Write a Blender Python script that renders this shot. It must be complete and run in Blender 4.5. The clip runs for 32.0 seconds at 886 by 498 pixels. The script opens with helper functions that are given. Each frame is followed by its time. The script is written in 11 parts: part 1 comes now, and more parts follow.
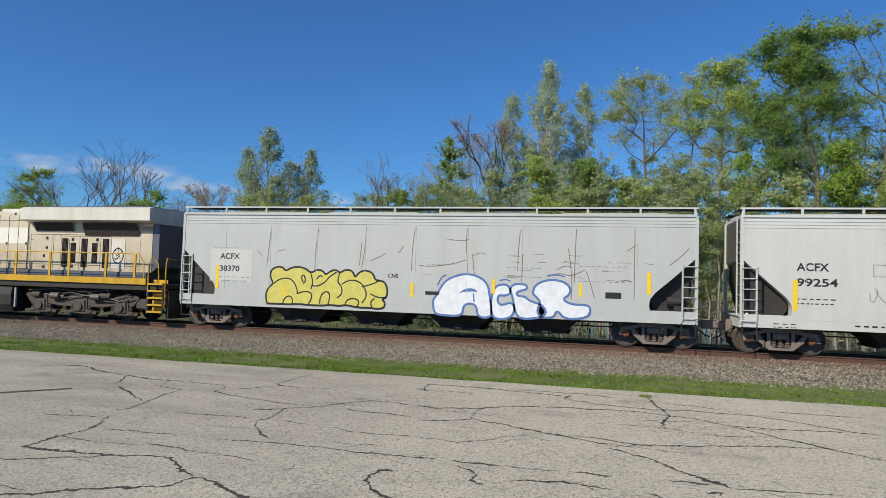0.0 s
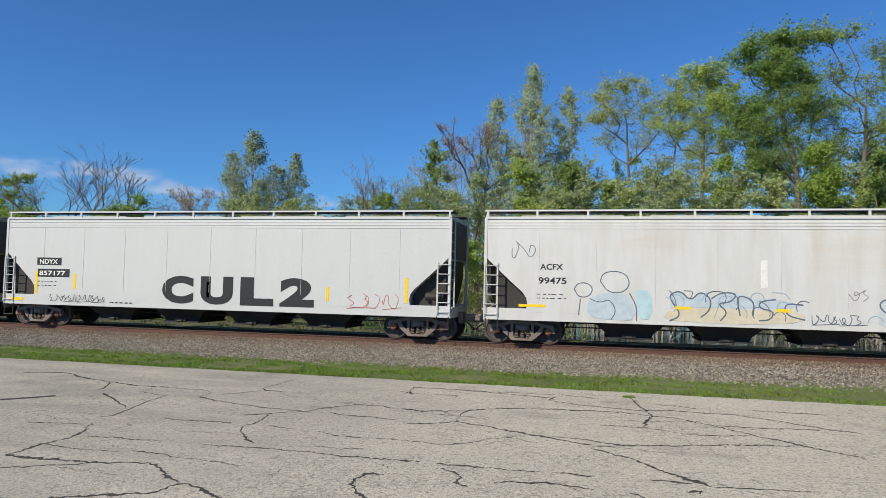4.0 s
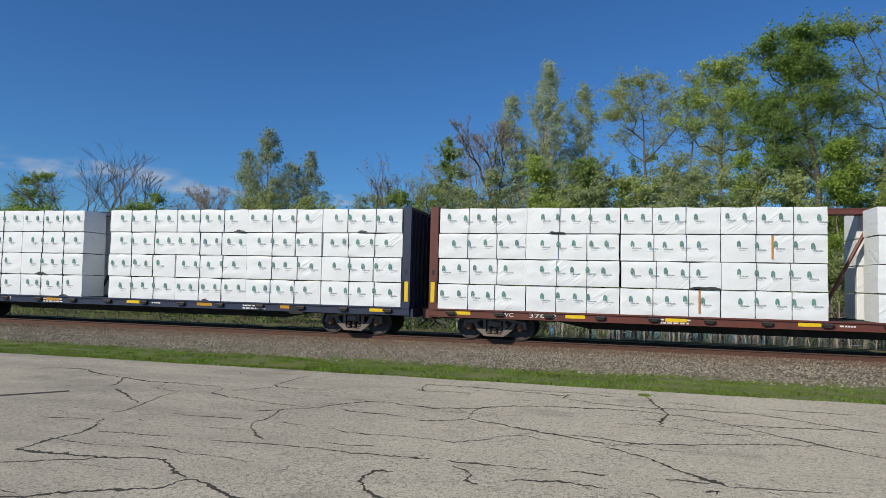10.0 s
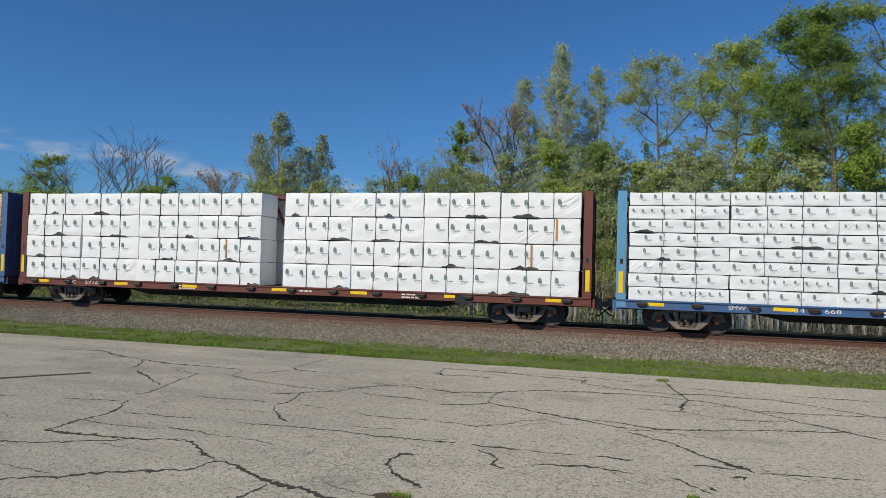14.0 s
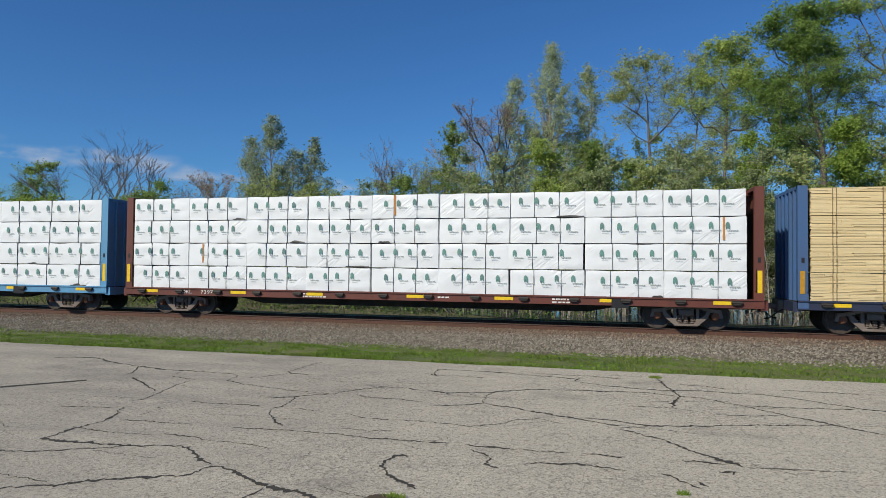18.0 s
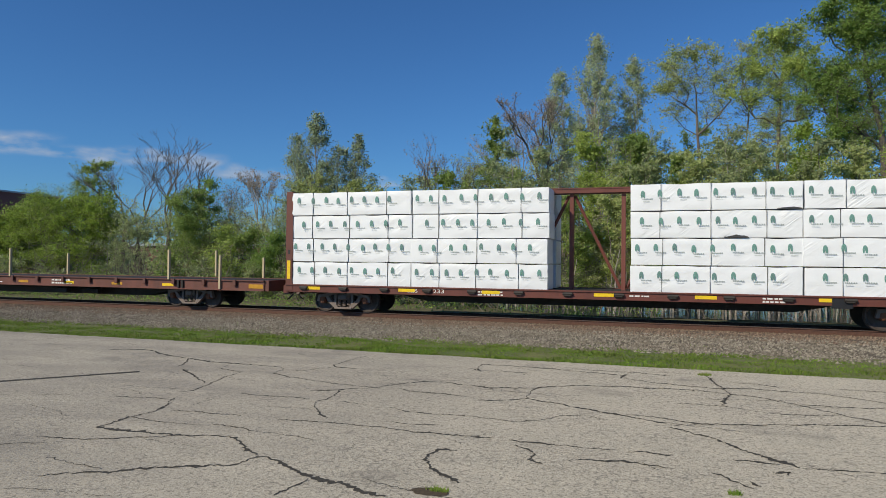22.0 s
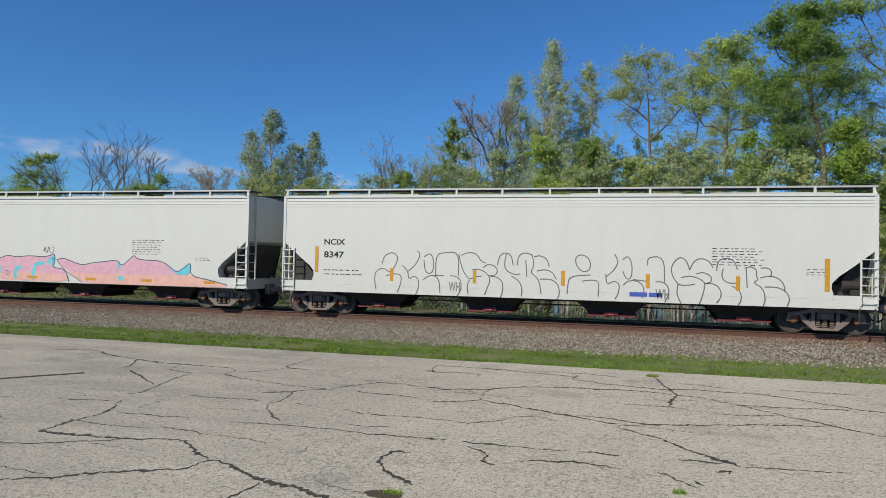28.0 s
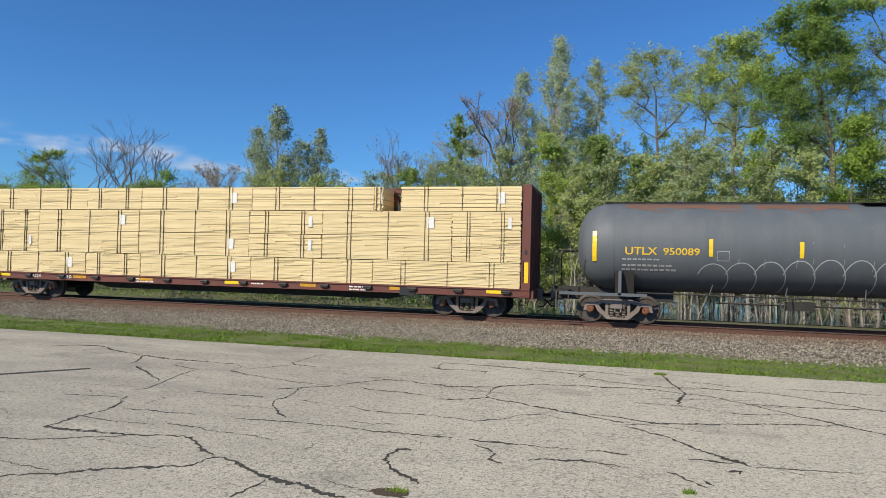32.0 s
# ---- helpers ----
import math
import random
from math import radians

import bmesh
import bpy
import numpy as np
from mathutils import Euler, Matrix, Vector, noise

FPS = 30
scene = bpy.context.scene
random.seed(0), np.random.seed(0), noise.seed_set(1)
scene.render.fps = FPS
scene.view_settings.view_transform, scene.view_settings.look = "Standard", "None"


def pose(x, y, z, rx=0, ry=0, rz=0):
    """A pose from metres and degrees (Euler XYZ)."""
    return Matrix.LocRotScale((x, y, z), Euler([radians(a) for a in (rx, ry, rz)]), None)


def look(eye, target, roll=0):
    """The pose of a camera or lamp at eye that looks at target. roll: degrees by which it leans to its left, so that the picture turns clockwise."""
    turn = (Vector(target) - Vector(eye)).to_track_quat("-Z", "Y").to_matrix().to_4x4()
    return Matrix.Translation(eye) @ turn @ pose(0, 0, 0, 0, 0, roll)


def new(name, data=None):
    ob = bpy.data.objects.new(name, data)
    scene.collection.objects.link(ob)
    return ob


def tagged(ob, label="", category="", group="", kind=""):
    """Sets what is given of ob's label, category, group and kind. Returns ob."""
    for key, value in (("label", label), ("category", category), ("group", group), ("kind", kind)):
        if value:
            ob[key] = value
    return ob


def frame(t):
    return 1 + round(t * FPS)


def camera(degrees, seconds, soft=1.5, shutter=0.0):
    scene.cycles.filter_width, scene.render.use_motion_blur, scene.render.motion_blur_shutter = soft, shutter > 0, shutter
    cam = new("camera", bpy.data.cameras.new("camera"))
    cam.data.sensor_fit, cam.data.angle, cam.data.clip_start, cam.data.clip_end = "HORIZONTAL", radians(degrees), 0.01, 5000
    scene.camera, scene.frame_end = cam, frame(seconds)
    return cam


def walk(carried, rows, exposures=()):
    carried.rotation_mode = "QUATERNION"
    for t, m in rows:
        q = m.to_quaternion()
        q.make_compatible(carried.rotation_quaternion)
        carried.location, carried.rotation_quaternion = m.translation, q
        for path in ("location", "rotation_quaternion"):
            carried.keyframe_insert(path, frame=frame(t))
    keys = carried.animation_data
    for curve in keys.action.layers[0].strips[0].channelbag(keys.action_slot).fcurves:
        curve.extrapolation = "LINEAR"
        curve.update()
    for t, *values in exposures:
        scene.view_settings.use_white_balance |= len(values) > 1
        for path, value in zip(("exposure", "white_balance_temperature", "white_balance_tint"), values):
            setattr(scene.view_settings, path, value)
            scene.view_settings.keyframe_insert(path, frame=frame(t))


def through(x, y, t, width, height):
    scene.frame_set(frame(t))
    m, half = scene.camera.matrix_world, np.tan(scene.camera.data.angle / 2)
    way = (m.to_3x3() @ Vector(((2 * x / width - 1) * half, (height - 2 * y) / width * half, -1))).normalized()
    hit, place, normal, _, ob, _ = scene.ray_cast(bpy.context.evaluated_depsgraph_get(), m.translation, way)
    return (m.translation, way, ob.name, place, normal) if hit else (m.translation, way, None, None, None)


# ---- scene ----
RAIL_Z = 0.35        # top of the rails over the lot
TRACK_Y = 24.05      # the track's centre line

cam = camera(67.0, 32.0, soft=0.4)
# seconds, place, tilt, roll, heading
PATH = [
    (0, 0.06, -0.03, 2.31, 92.81, -1.72, 14.04), (0.5, 0.08, -0.07, 2.33, 92.73, -1.57, 13.79),
    (1, 0.07, -0.05, 2.32, 92.69, -1.52, 13.67), (1.5, 0.07, -0.06, 2.32, 92.71, -1.46, 13.74),
    (2, 0.05, -0.02, 2.31, 92.65, -1.45, 13.88), (2.5, 0.07, -0.04, 2.31, 92.79, -1.33, 13.94),
    (3, 0.10, -0.06, 2.33, 93.06, -1.34, 13.40), (3.5, 0.12, -0.12, 2.34, 92.96, -1.26, 12.94),
    (5.5, 0.07, -0.06, 2.31, 93.50, -1.29, 12.84), (6, 0.05, -0.07, 2.30, 93.55, -1.47, 12.92),
    (6.5, 0.07, -0.06, 2.31, 93.59, -1.45, 13.14), (7, 0.06, -0.06, 2.32, 93.52, -1.48, 13.05),
    (7.5, 0.11, -0.07, 2.32, 93.45, -1.39, 12.90), (8, 0.11, -0.09, 2.33, 93.47, -1.39, 12.57),
    (8.5, 0.12, -0.11, 2.34, 93.47, -1.45, 12.33), (9, 0.10, -0.04, 2.30, 93.22, -1.31, 12.91),
    (9.5, 0.13, -0.02, 2.30, 93.53, -1.15, 13.56), (10, 0.15, 0.04, 2.29, 92.88, -1.32, 14.22),
    (10.5, 0.15, 0.03, 2.32, 92.35, -1.25, 13.92), (11, 0.09, 0.03, 2.33, 92.08, -1.23, 13.46),
    (11.5, 0.05, -0.03, 2.32, 92.10, -1.19, 13.06), (12, -0.01, -0.04, 2.32, 91.91, -1.11, 12.74),
    (12.5, -0.07, 0.00, 2.29, 91.97, -1.28, 13.35), (13, -0.07, 0.01, 2.30, 91.81, -1.43, 13.59),
    (13.5, -0.10, 0.00, 2.29, 91.68, -1.51, 14.44), (14, -0.08, 0.01, 2.29, 91.51, -1.59, 14.87),
    (14.5, -0.05, 0.01, 2.31, 91.21, -1.64, 14.45), (15, -0.06, -0.04, 2.32, 91.18, -1.51, 13.95),
    (15.5, -0.00, -0.03, 2.33, 91.27, -1.35, 13.92), (17.5, -0.01, -0.06, 2.33, 91.33, -0.74, 14.54),
    (18, -0.01, -0.07, 2.33, 91.49, -0.59, 14.43), (18.5, -0.02, -0.05, 2.32, 91.39, -0.68, 14.23),
    (19, -0.05, -0.05, 2.31, 91.16, -0.77, 14.34), (19.5, -0.05, -0.01, 2.32, 91.09, -0.78, 15.10),
    (20, -0.06, -0.04, 2.29, 91.07, -0.83, 15.84), (20.5, -0.06, -0.06, 2.29, 91.01, -0.74, 16.63),
    (21, -0.04, -0.05, 2.30, 90.86, -0.69, 17.17), (21.5, -0.05, -0.03, 2.30, 90.99, -0.61, 17.58),
    (22, -0.02, -0.02, 2.30, 91.11, -0.57, 18.14), (22.5, -0.04, 0.00, 2.31, 91.11, -0.63, 18.33),
    (23, -0.03, -0.00, 2.32, 91.12, -0.55, 18.16), (23.5, -0.02, 0.02, 2.31, 91.22, -0.59, 18.31),
    (24, -0.01, 0.01, 2.31, 91.21, -0.56, 18.47), (24.5, -0.03, 0.02, 2.31, 91.22, -0.59, 18.35),
    (25, -0.01, 0.00, 2.31, 91.19, -0.57, 18.11), (25.5, 0.00, 0.01, 2.32, 91.17, -0.47, 17.85),
    (27.5, 0.01, -0.04, 2.33, 91.08, -1.64, 15.55), (28, -0.01, -0.07, 2.34, 91.15, -1.21, 14.34),
    (28.5, -0.01, -0.08, 2.33, 91.47, -1.21, 13.66), (29, 0.00, -0.05, 2.35, 91.55, -1.16, 13.31),
    (29.5, -0.02, -0.10, 2.33, 91.65, -1.23, 12.59), (30, -0.05, 0.00, 2.33, 91.17, -1.21, 13.08),
    (30.5, -0.05, 0.03, 2.33, 91.03, -1.10, 13.73), (31, -0.04, 0.03, 2.32, 90.97, -1.19, 14.25),
    (31.5, -0.06, 0.02, 2.33, 90.96, -1.22, 14.76), (32, -0.05, -0.00, 2.33, 90.90, -1.40, 14.82)]
walk(cam, [(t, pose(x, y, z, a, b, c)) for t, x, y, z, a, b, c in PATH],
     exposures=[(t, e, k, 10) for t, e, k in (
         (0, 0, 6430), (1, 0.2, 6400), (2, 0.22, 6400), (3, 0.13, 6400), (4.5, 0.06, 6400), (6, -0.02, 6380), (7, 0.03, 6360), (8, -0.17, 6360), (9, -0.23, 6360), (12, -0.33, 6570), (13.5, -0.29, 6550), (15, -0.28, 6490), (18, -0.26, 6400), (19, -0.29, 6500), (20, -0.3, 6530), (21.5, -0.26, 6580), (22.4, -0.24, 6600), (23, -0.04, 6540), (24, 0.66, 6580), (25.5, 0.65, 6500), (27, 0.12, 6420), (28, -0.05, 6380), (30, -0.06, 6380), (31, 0.1, 6440), (32, 0.14, 6450))])

# ---- daylight ----
SUN_TO = Vector((-0.50, -0.72, 0.66)).normalized()
world = bpy.data.worlds.new("world")
scene.world = world
world.use_nodes = True
wn = world.node_tree
wn.nodes.clear()
w_out = wn.nodes.new("ShaderNodeOutputWorld")
w_bg = wn.nodes.new("ShaderNodeBackground")
sky = wn.nodes.new("ShaderNodeTexSky")
sky.sky_type = "NISHITA"
sky.sun_disc = False
sky.sun_elevation = math.asin(SUN_TO.z)
sky.sun_rotation = math.atan2(SUN_TO.x, SUN_TO.y)
sky.altitude = 200
sky.air_density = 1.0
sky.dust_density = 0.3
sky.ozone_density = 3.0
w_bg.inputs["Strength"].default_value = 0.079
tint = wn.nodes.new("ShaderNodeMix")
tint.data_type, tint.blend_type = "RGBA", "MULTIPLY"
tint.inputs[0].default_value = 1.0
tint.inputs[7].default_value = (0.50, 0.97, 1.47, 1)    # clear spring air, bluer than the model's
wn.links.new(sky.outputs["Color"], tint.inputs[6])
wn.links.new(tint.outputs[2], w_bg.inputs["Color"])
wn.links.new(w_bg.outputs["Background"], w_out.inputs["Surface"])

sun_data = bpy.data.lights.new("sun", "SUN")
sun_data.energy = 5.0
sun_data.angle = radians(0.53)
sun_data.color = (1.0, 0.90, 0.715)
sun = new("sun", sun_data)
sun.matrix_world = look(SUN_TO * 200, (0, 0, 0))

# ---- materials ----


def shader(name):
    m = bpy.data.materials.new(name)
    m.use_nodes = True
    nt = m.node_tree
    return m, nt, nt.nodes["Principled BSDF"]


def node(nt, kind, **values):
    n = nt.nodes.new(kind)
    for key, value in values.items():
        n.inputs[key].default_value = value
    return n


def mixed(nt, fac, a, b, blend="MIX"):
    """A colour mix; fac, a and b are sockets or values."""
    n = nt.nodes.new("ShaderNodeMix")
    n.data_type, n.blend_type = "RGBA", blend
    for i, v in ((0, fac), (6, a), (7, b)):
        if isinstance(v, bpy.types.NodeSocket):
            nt.links.new(v, n.inputs[i])
        elif i == 0:
            n.inputs[i].default_value = v
        else:
            n.inputs[i].default_value = (*v[:3], 1)
    return n.outputs[2]


def coords(nt, scale=(1, 1, 1)):
    tc = nt.nodes.new("ShaderNodeTexCoord")
    mp = nt.nodes.new("ShaderNodeMapping")
    mp.inputs["Scale"].default_value = scale
    nt.links.new(tc.outputs["Object"], mp.inputs["Vector"])
    return mp.outputs["Vector"]


def grain(nt, vec, scale, detail=4.0, lo=0.35, hi=0.65, rough=0.55):
    """Noise between lo and hi, stretched to 0..1."""
    n = node(nt, "ShaderNodeTexNoise", Scale=scale, Detail=detail, Roughness=rough)
    nt.links.new(vec, n.inputs["Vector"])
    r = nt.nodes.new("ShaderNodeMapRange")
    r.inputs["From Min"].default_value, r.inputs["From Max"].default_value = lo, hi
    nt.links.new(n.outputs["Fac"], r.inputs["Value"])
    return r.outputs["Result"]


def times(nt, a, b):
    n = nt.nodes.new("ShaderNodeMath")
    n.operation = "MULTIPLY"
    for i, v in ((0, a), (1, b)):
        if isinstance(v, bpy.types.NodeSocket):
            nt.links.new(v, n.inputs[i])
        else:
            n.inputs[i].default_value = v
    return n.outputs[0]


def bumped(nt, bsdf, height, strength, distance):
    b = node(nt, "ShaderNodeBump", Strength=strength, Distance=distance)
    nt.links.new(height, b.inputs["Height"])
    nt.links.new(b.outputs["Normal"], bsdf.inputs["Normal"])


def paint(name, base, dirt=(0.16, 0.12, 0.08), amount=0.3, rough=0.5, rust=0.0, metal=0.0, stretch=(0.9, 0.9, 0.16)):
    """Weathered paint: streaks that run down, fine speckle, and rust spots."""
    m, nt, b = shader(name)
    v1, v2 = coords(nt, stretch), coords(nt)
    streak = grain(nt, v1, 2.2, 6, 0.42, 0.75)
    cloud = grain(nt, v2, 0.6, 3, 0.3, 0.7)
    speck = grain(nt, v2, 18, 3, 0.3, 0.7)
    c = mixed(nt, times(nt, streak, amount), base, dirt)
    c = mixed(nt, times(nt, cloud, amount * 0.35), c, dirt)
    c = mixed(nt, times(nt, speck, 0.16), c, tuple(x * 0.55 for x in base))
    if rust:
        spots = grain(nt, coords(nt, (1, 1, 0.4)), 3.1, 8, 0.62 - 0.12 * rust, 0.74)
        c = mixed(nt, times(nt, spots, min(1.0, rust)), c, (0.16, 0.055, 0.02))
    nt.links.new(c, b.inputs["Base Color"])
    b.inputs["Roughness"].default_value = rough
    b.inputs["Metallic"].default_value = metal
    bumped(nt, b, cloud, 0.25, 0.02)
    return m


def plain(name, base, rough=0.5, metal=0.0, vary=0.15, scale=9.0, emit=0.0):
    m, nt, b = shader(name)
    v = coords(nt)
    c = mixed(nt, times(nt, grain(nt, v, scale, 5), vary), base, tuple(x * 0.35 for x in base))
    nt.links.new(c, b.inputs["Base Color"])
    b.inputs["Roughness"].default_value = rough
    b.inputs["Metallic"].default_value = metal
    return m


WHITE = paint("white_car_paint", (0.56, 0.57, 0.555), (0.33, 0.29, 0.23), 0.25, 0.45)
FRESH_WHITE = paint("fresh_white_car_paint", (0.585, 0.59, 0.56), (0.40, 0.385, 0.35), 0.12, 0.4)
CLEAN = paint("clean_white_car_paint", (0.55, 0.56, 0.55), (0.42, 0.4, 0.36), 0.15, 0.4)
LIGHT_GREY = paint("light_grey_car_paint", (0.47, 0.49, 0.485), (0.3, 0.28, 0.24), 0.25, 0.5)
LOCO_PALE = paint("rubbed_pale_paint", (0.80, 0.77, 0.70), (0.5, 0.42, 0.3), 0.25, 0.5)
LOCO_GREY = paint("pale_grey_paint", (0.68, 0.65, 0.58), (0.3, 0.25, 0.2), 0.3, 0.5)
BLUE_NOSE = paint("navy_paint", (0.012, 0.03, 0.12), (0.08, 0.07, 0.07), 0.3, 0.35)
SLATE = paint("slate_band_paint", (0.09, 0.1, 0.14), (0.09, 0.07, 0.06), 0.4, 0.5)
YELLOW = paint("yellow_paint", (0.62, 0.37, 0.014), (0.18, 0.095, 0.02), 0.5, 0.45)
STRIPE = plain("reflective_yellow", (0.85, 0.58, 0.02), 0.35, 0, 0.2)
AMBER = plain("dull_amber", (0.55, 0.28, 0.02), 0.4, 0, 0.3)
RED_OX = paint("oxide_red_paint", (0.15, 0.042, 0.03), (0.06, 0.03, 0.022), 0.5, 0.6, 0.3)
RED_DK = paint("worn_flat_car_red", (0.17, 0.06, 0.043), (0.05, 0.03, 0.025), 0.55, 0.65, 0.35)
NAVY_CB = paint("dark_blue_car_paint", (0.02, 0.032, 0.075), (0.05, 0.045, 0.045), 0.4, 0.5, 0.15)
BLUE_CB = paint("mid_blue_car_paint", (0.05, 0.13, 0.30), (0.1, 0.08, 0.07), 0.35, 0.5, 0.2)
SKY_CB = paint("light_blue_car_paint", (0.11, 0.33, 0.56), (0.12, 0.1, 0.09), 0.3, 0.5, 0.2)
TANK_GREY = paint("weathered_tank_black", (0.088, 0.101, 0.116), (0.18, 0.185, 0.19), 0.3, 0.6)
# grimy steel, and the black put in for shade at the hopper ends
UNDER = paint("grimy_steel_and_shade_black", (0.02, 0.019, 0.018), (0.06, 0.045, 0.035), 0.5, 0.7)
TRUCK = paint("dusty_cast_steel", (0.21, 0.172, 0.15), (0.10, 0.07, 0.055), 0.4, 0.75, 0.15)
WHEEL = plain("rolled_wheel_steel", (0.085, 0.065, 0.055), 0.6, 0.1, 0.5)
BEARING = plain("rusty_bearing_cap", (0.22, 0.085, 0.04), 0.6, 0.2, 0.4)
LOCO_TRUCK = paint("dusty_dark_truck", (0.07, 0.058, 0.048), (0.105, 0.08, 0.06), 0.5, 0.8)
INK = plain("black_lettering", (0.016, 0.016, 0.018), 0.5, 0, 0.2)
CHALK = plain("white_lettering", (0.75, 0.74, 0.7), 0.5, 0, 0.25)
GOLD = plain("yellow_lettering", (0.75, 0.48, 0.04), 0.5, 0, 0.25)
DARK_GLASS = plain("dark_cab_glass", (0.012, 0.014, 0.017), 0.06, 0, 0.1)
LOUVRE = plain("dark_louvre", (0.03, 0.022, 0.018), 0.7, 0, 0.4)
RUBBER = plain("black_rubber", (0.02, 0.02, 0.02), 0.6, 0, 0.2)
GALV = plain("galvanised_steel", (0.5, 0.5, 0.49), 0.5, 0.3, 0.3)
GRATE = plain("shade_dark_grating", (0.055, 0.055, 0.055), 0.7, 0.2, 0.3)
REDGATE = plain("red_outlet_gate", (0.2, 0.03, 0.03), 0.6, 0, 0.4)


def rusted_top():
    """Old cream paint that has run with rust from the roof down."""
    m, nt, b = shader("rust_streaked_paint")
    v1, v2 = coords(nt, (0.8, 0.8, 0.12)), coords(nt)
    sep = nt.nodes.new("ShaderNodeSeparateXYZ")
    nt.links.new(v2, sep.inputs[0])
    r = nt.nodes.new("ShaderNodeMapRange")
    r.inputs["From Min"].default_value, r.inputs["From Max"].default_value = 2.75, 3.5
    nt.links.new(sep.outputs["Z"], r.inputs["Value"])
    streak = grain(nt, v1, 2.6, 8, 0.36, 0.64)
    blot = grain(nt, coords(nt, (0.8, 0.8, 1.5)), 2.2, 10, 0.42, 0.57, 0.75)
    fleck = grain(nt, coords(nt, (1.0, 1.0, 1.4)), 6.5, 8, 0.5, 0.62, 0.7)
    big = grain(nt, coords(nt, (0.35, 0.35, 0.6)), 1.2, 3, 0.34, 0.6)
    c = mixed(nt, times(nt, streak, 0.28), (0.54, 0.505, 0.395), (0.46, 0.375, 0.21))
    c = mixed(nt, times(nt, times(nt, streak, r.outputs[0]), 0.7), c, (0.48, 0.31, 0.085))
    c = mixed(nt, times(nt, times(nt, times(nt, blot, big), r.outputs[0]), 0.95), c, (0.38, 0.195, 0.042))
    c = mixed(nt, times(nt, times(nt, times(nt, fleck, blot), r.outputs[0]), 0.8), c, (0.20, 0.085, 0.025))
    nt.links.new(c, b.inputs["Base Color"])
    b.inputs["Roughness"].default_value = 0.6
    bumped(nt, b, blot, 0.2, 0.01)
    return m


RUSTY = rusted_top()
END_DARK = plain("dark_end_paint", (0.10, 0.095, 0.085), 0.7, 0, 0.4, 5)


def stained(name, base, dirt, spots):
    """White paint with runs of rust; spots: from x to x, from z to z, how strong."""
    m, nt, b = shader(name)
    v2 = coords(nt)
    streak = grain(nt, coords(nt, (0.9, 0.9, 0.16)), 2.2, 6, 0.42, 0.75)
    c = mixed(nt, times(nt, streak, 0.3), base, dirt)
    sep = nt.nodes.new("ShaderNodeSeparateXYZ")
    nt.links.new(v2, sep.inputs[0])
    rough_edge = grain(nt, coords(nt, (0.3, 1, 3.4)), 2.4, 8, 0.25, 0.6, 0.65)
    for x0, x1, z0, z1, k in spots:
        mask = times(nt, rough_edge, k)
        for axis, lo, hi, soft in (("X", x0, x1, 0.12), ("Z", z0, z1, 0.5)):
            for edge, way in ((lo, 1), (hi, -1)):
                r = nt.nodes.new("ShaderNodeMapRange")
                r.interpolation_type = "SMOOTHSTEP"
                r.inputs["From Min"].default_value, r.inputs["From Max"].default_value = edge - way * soft / 2, edge + way * soft / 2
                nt.links.new(sep.outputs[axis], r.inputs["Value"])
                mask = times(nt, mask, r.outputs[0])
        c = mixed(nt, mask, c, (0.43, 0.25, 0.095))
    c = mixed(nt, times(nt, grain(nt, v2, 16, 3, 0.3, 0.7), 0.08), c, tuple(x * 0.5 for x in base))
    nt.links.new(c, b.inputs["Base Color"])
    b.inputs["Roughness"].default_value = 0.5
    bumped(nt, b, streak, 0.1, 0.01)
    return m


STAINED_WHITE = stained("rust_run_white_paint", (0.58, 0.58, 0.56), (0.34, 0.29, 0.22),
                        ((14.7, 16.35, 2.6, 4.05, 1.0), (4.5, 6.5, 3.2, 3.8, 0.14), (10.2, 12.4, 2.6, 3.8, 0.12), (16.6, 17.6, 1.8, 2.8, 0.35)))
STAINED_CREAM = stained("rust_run_cream_paint", (0.63, 0.61, 0.55), (0.33, 0.27, 0.19), ((15.6, 16.2, 2.3, 4.1, 0.6), (7.9, 8.3, 2.4, 3.9, 0.2)))


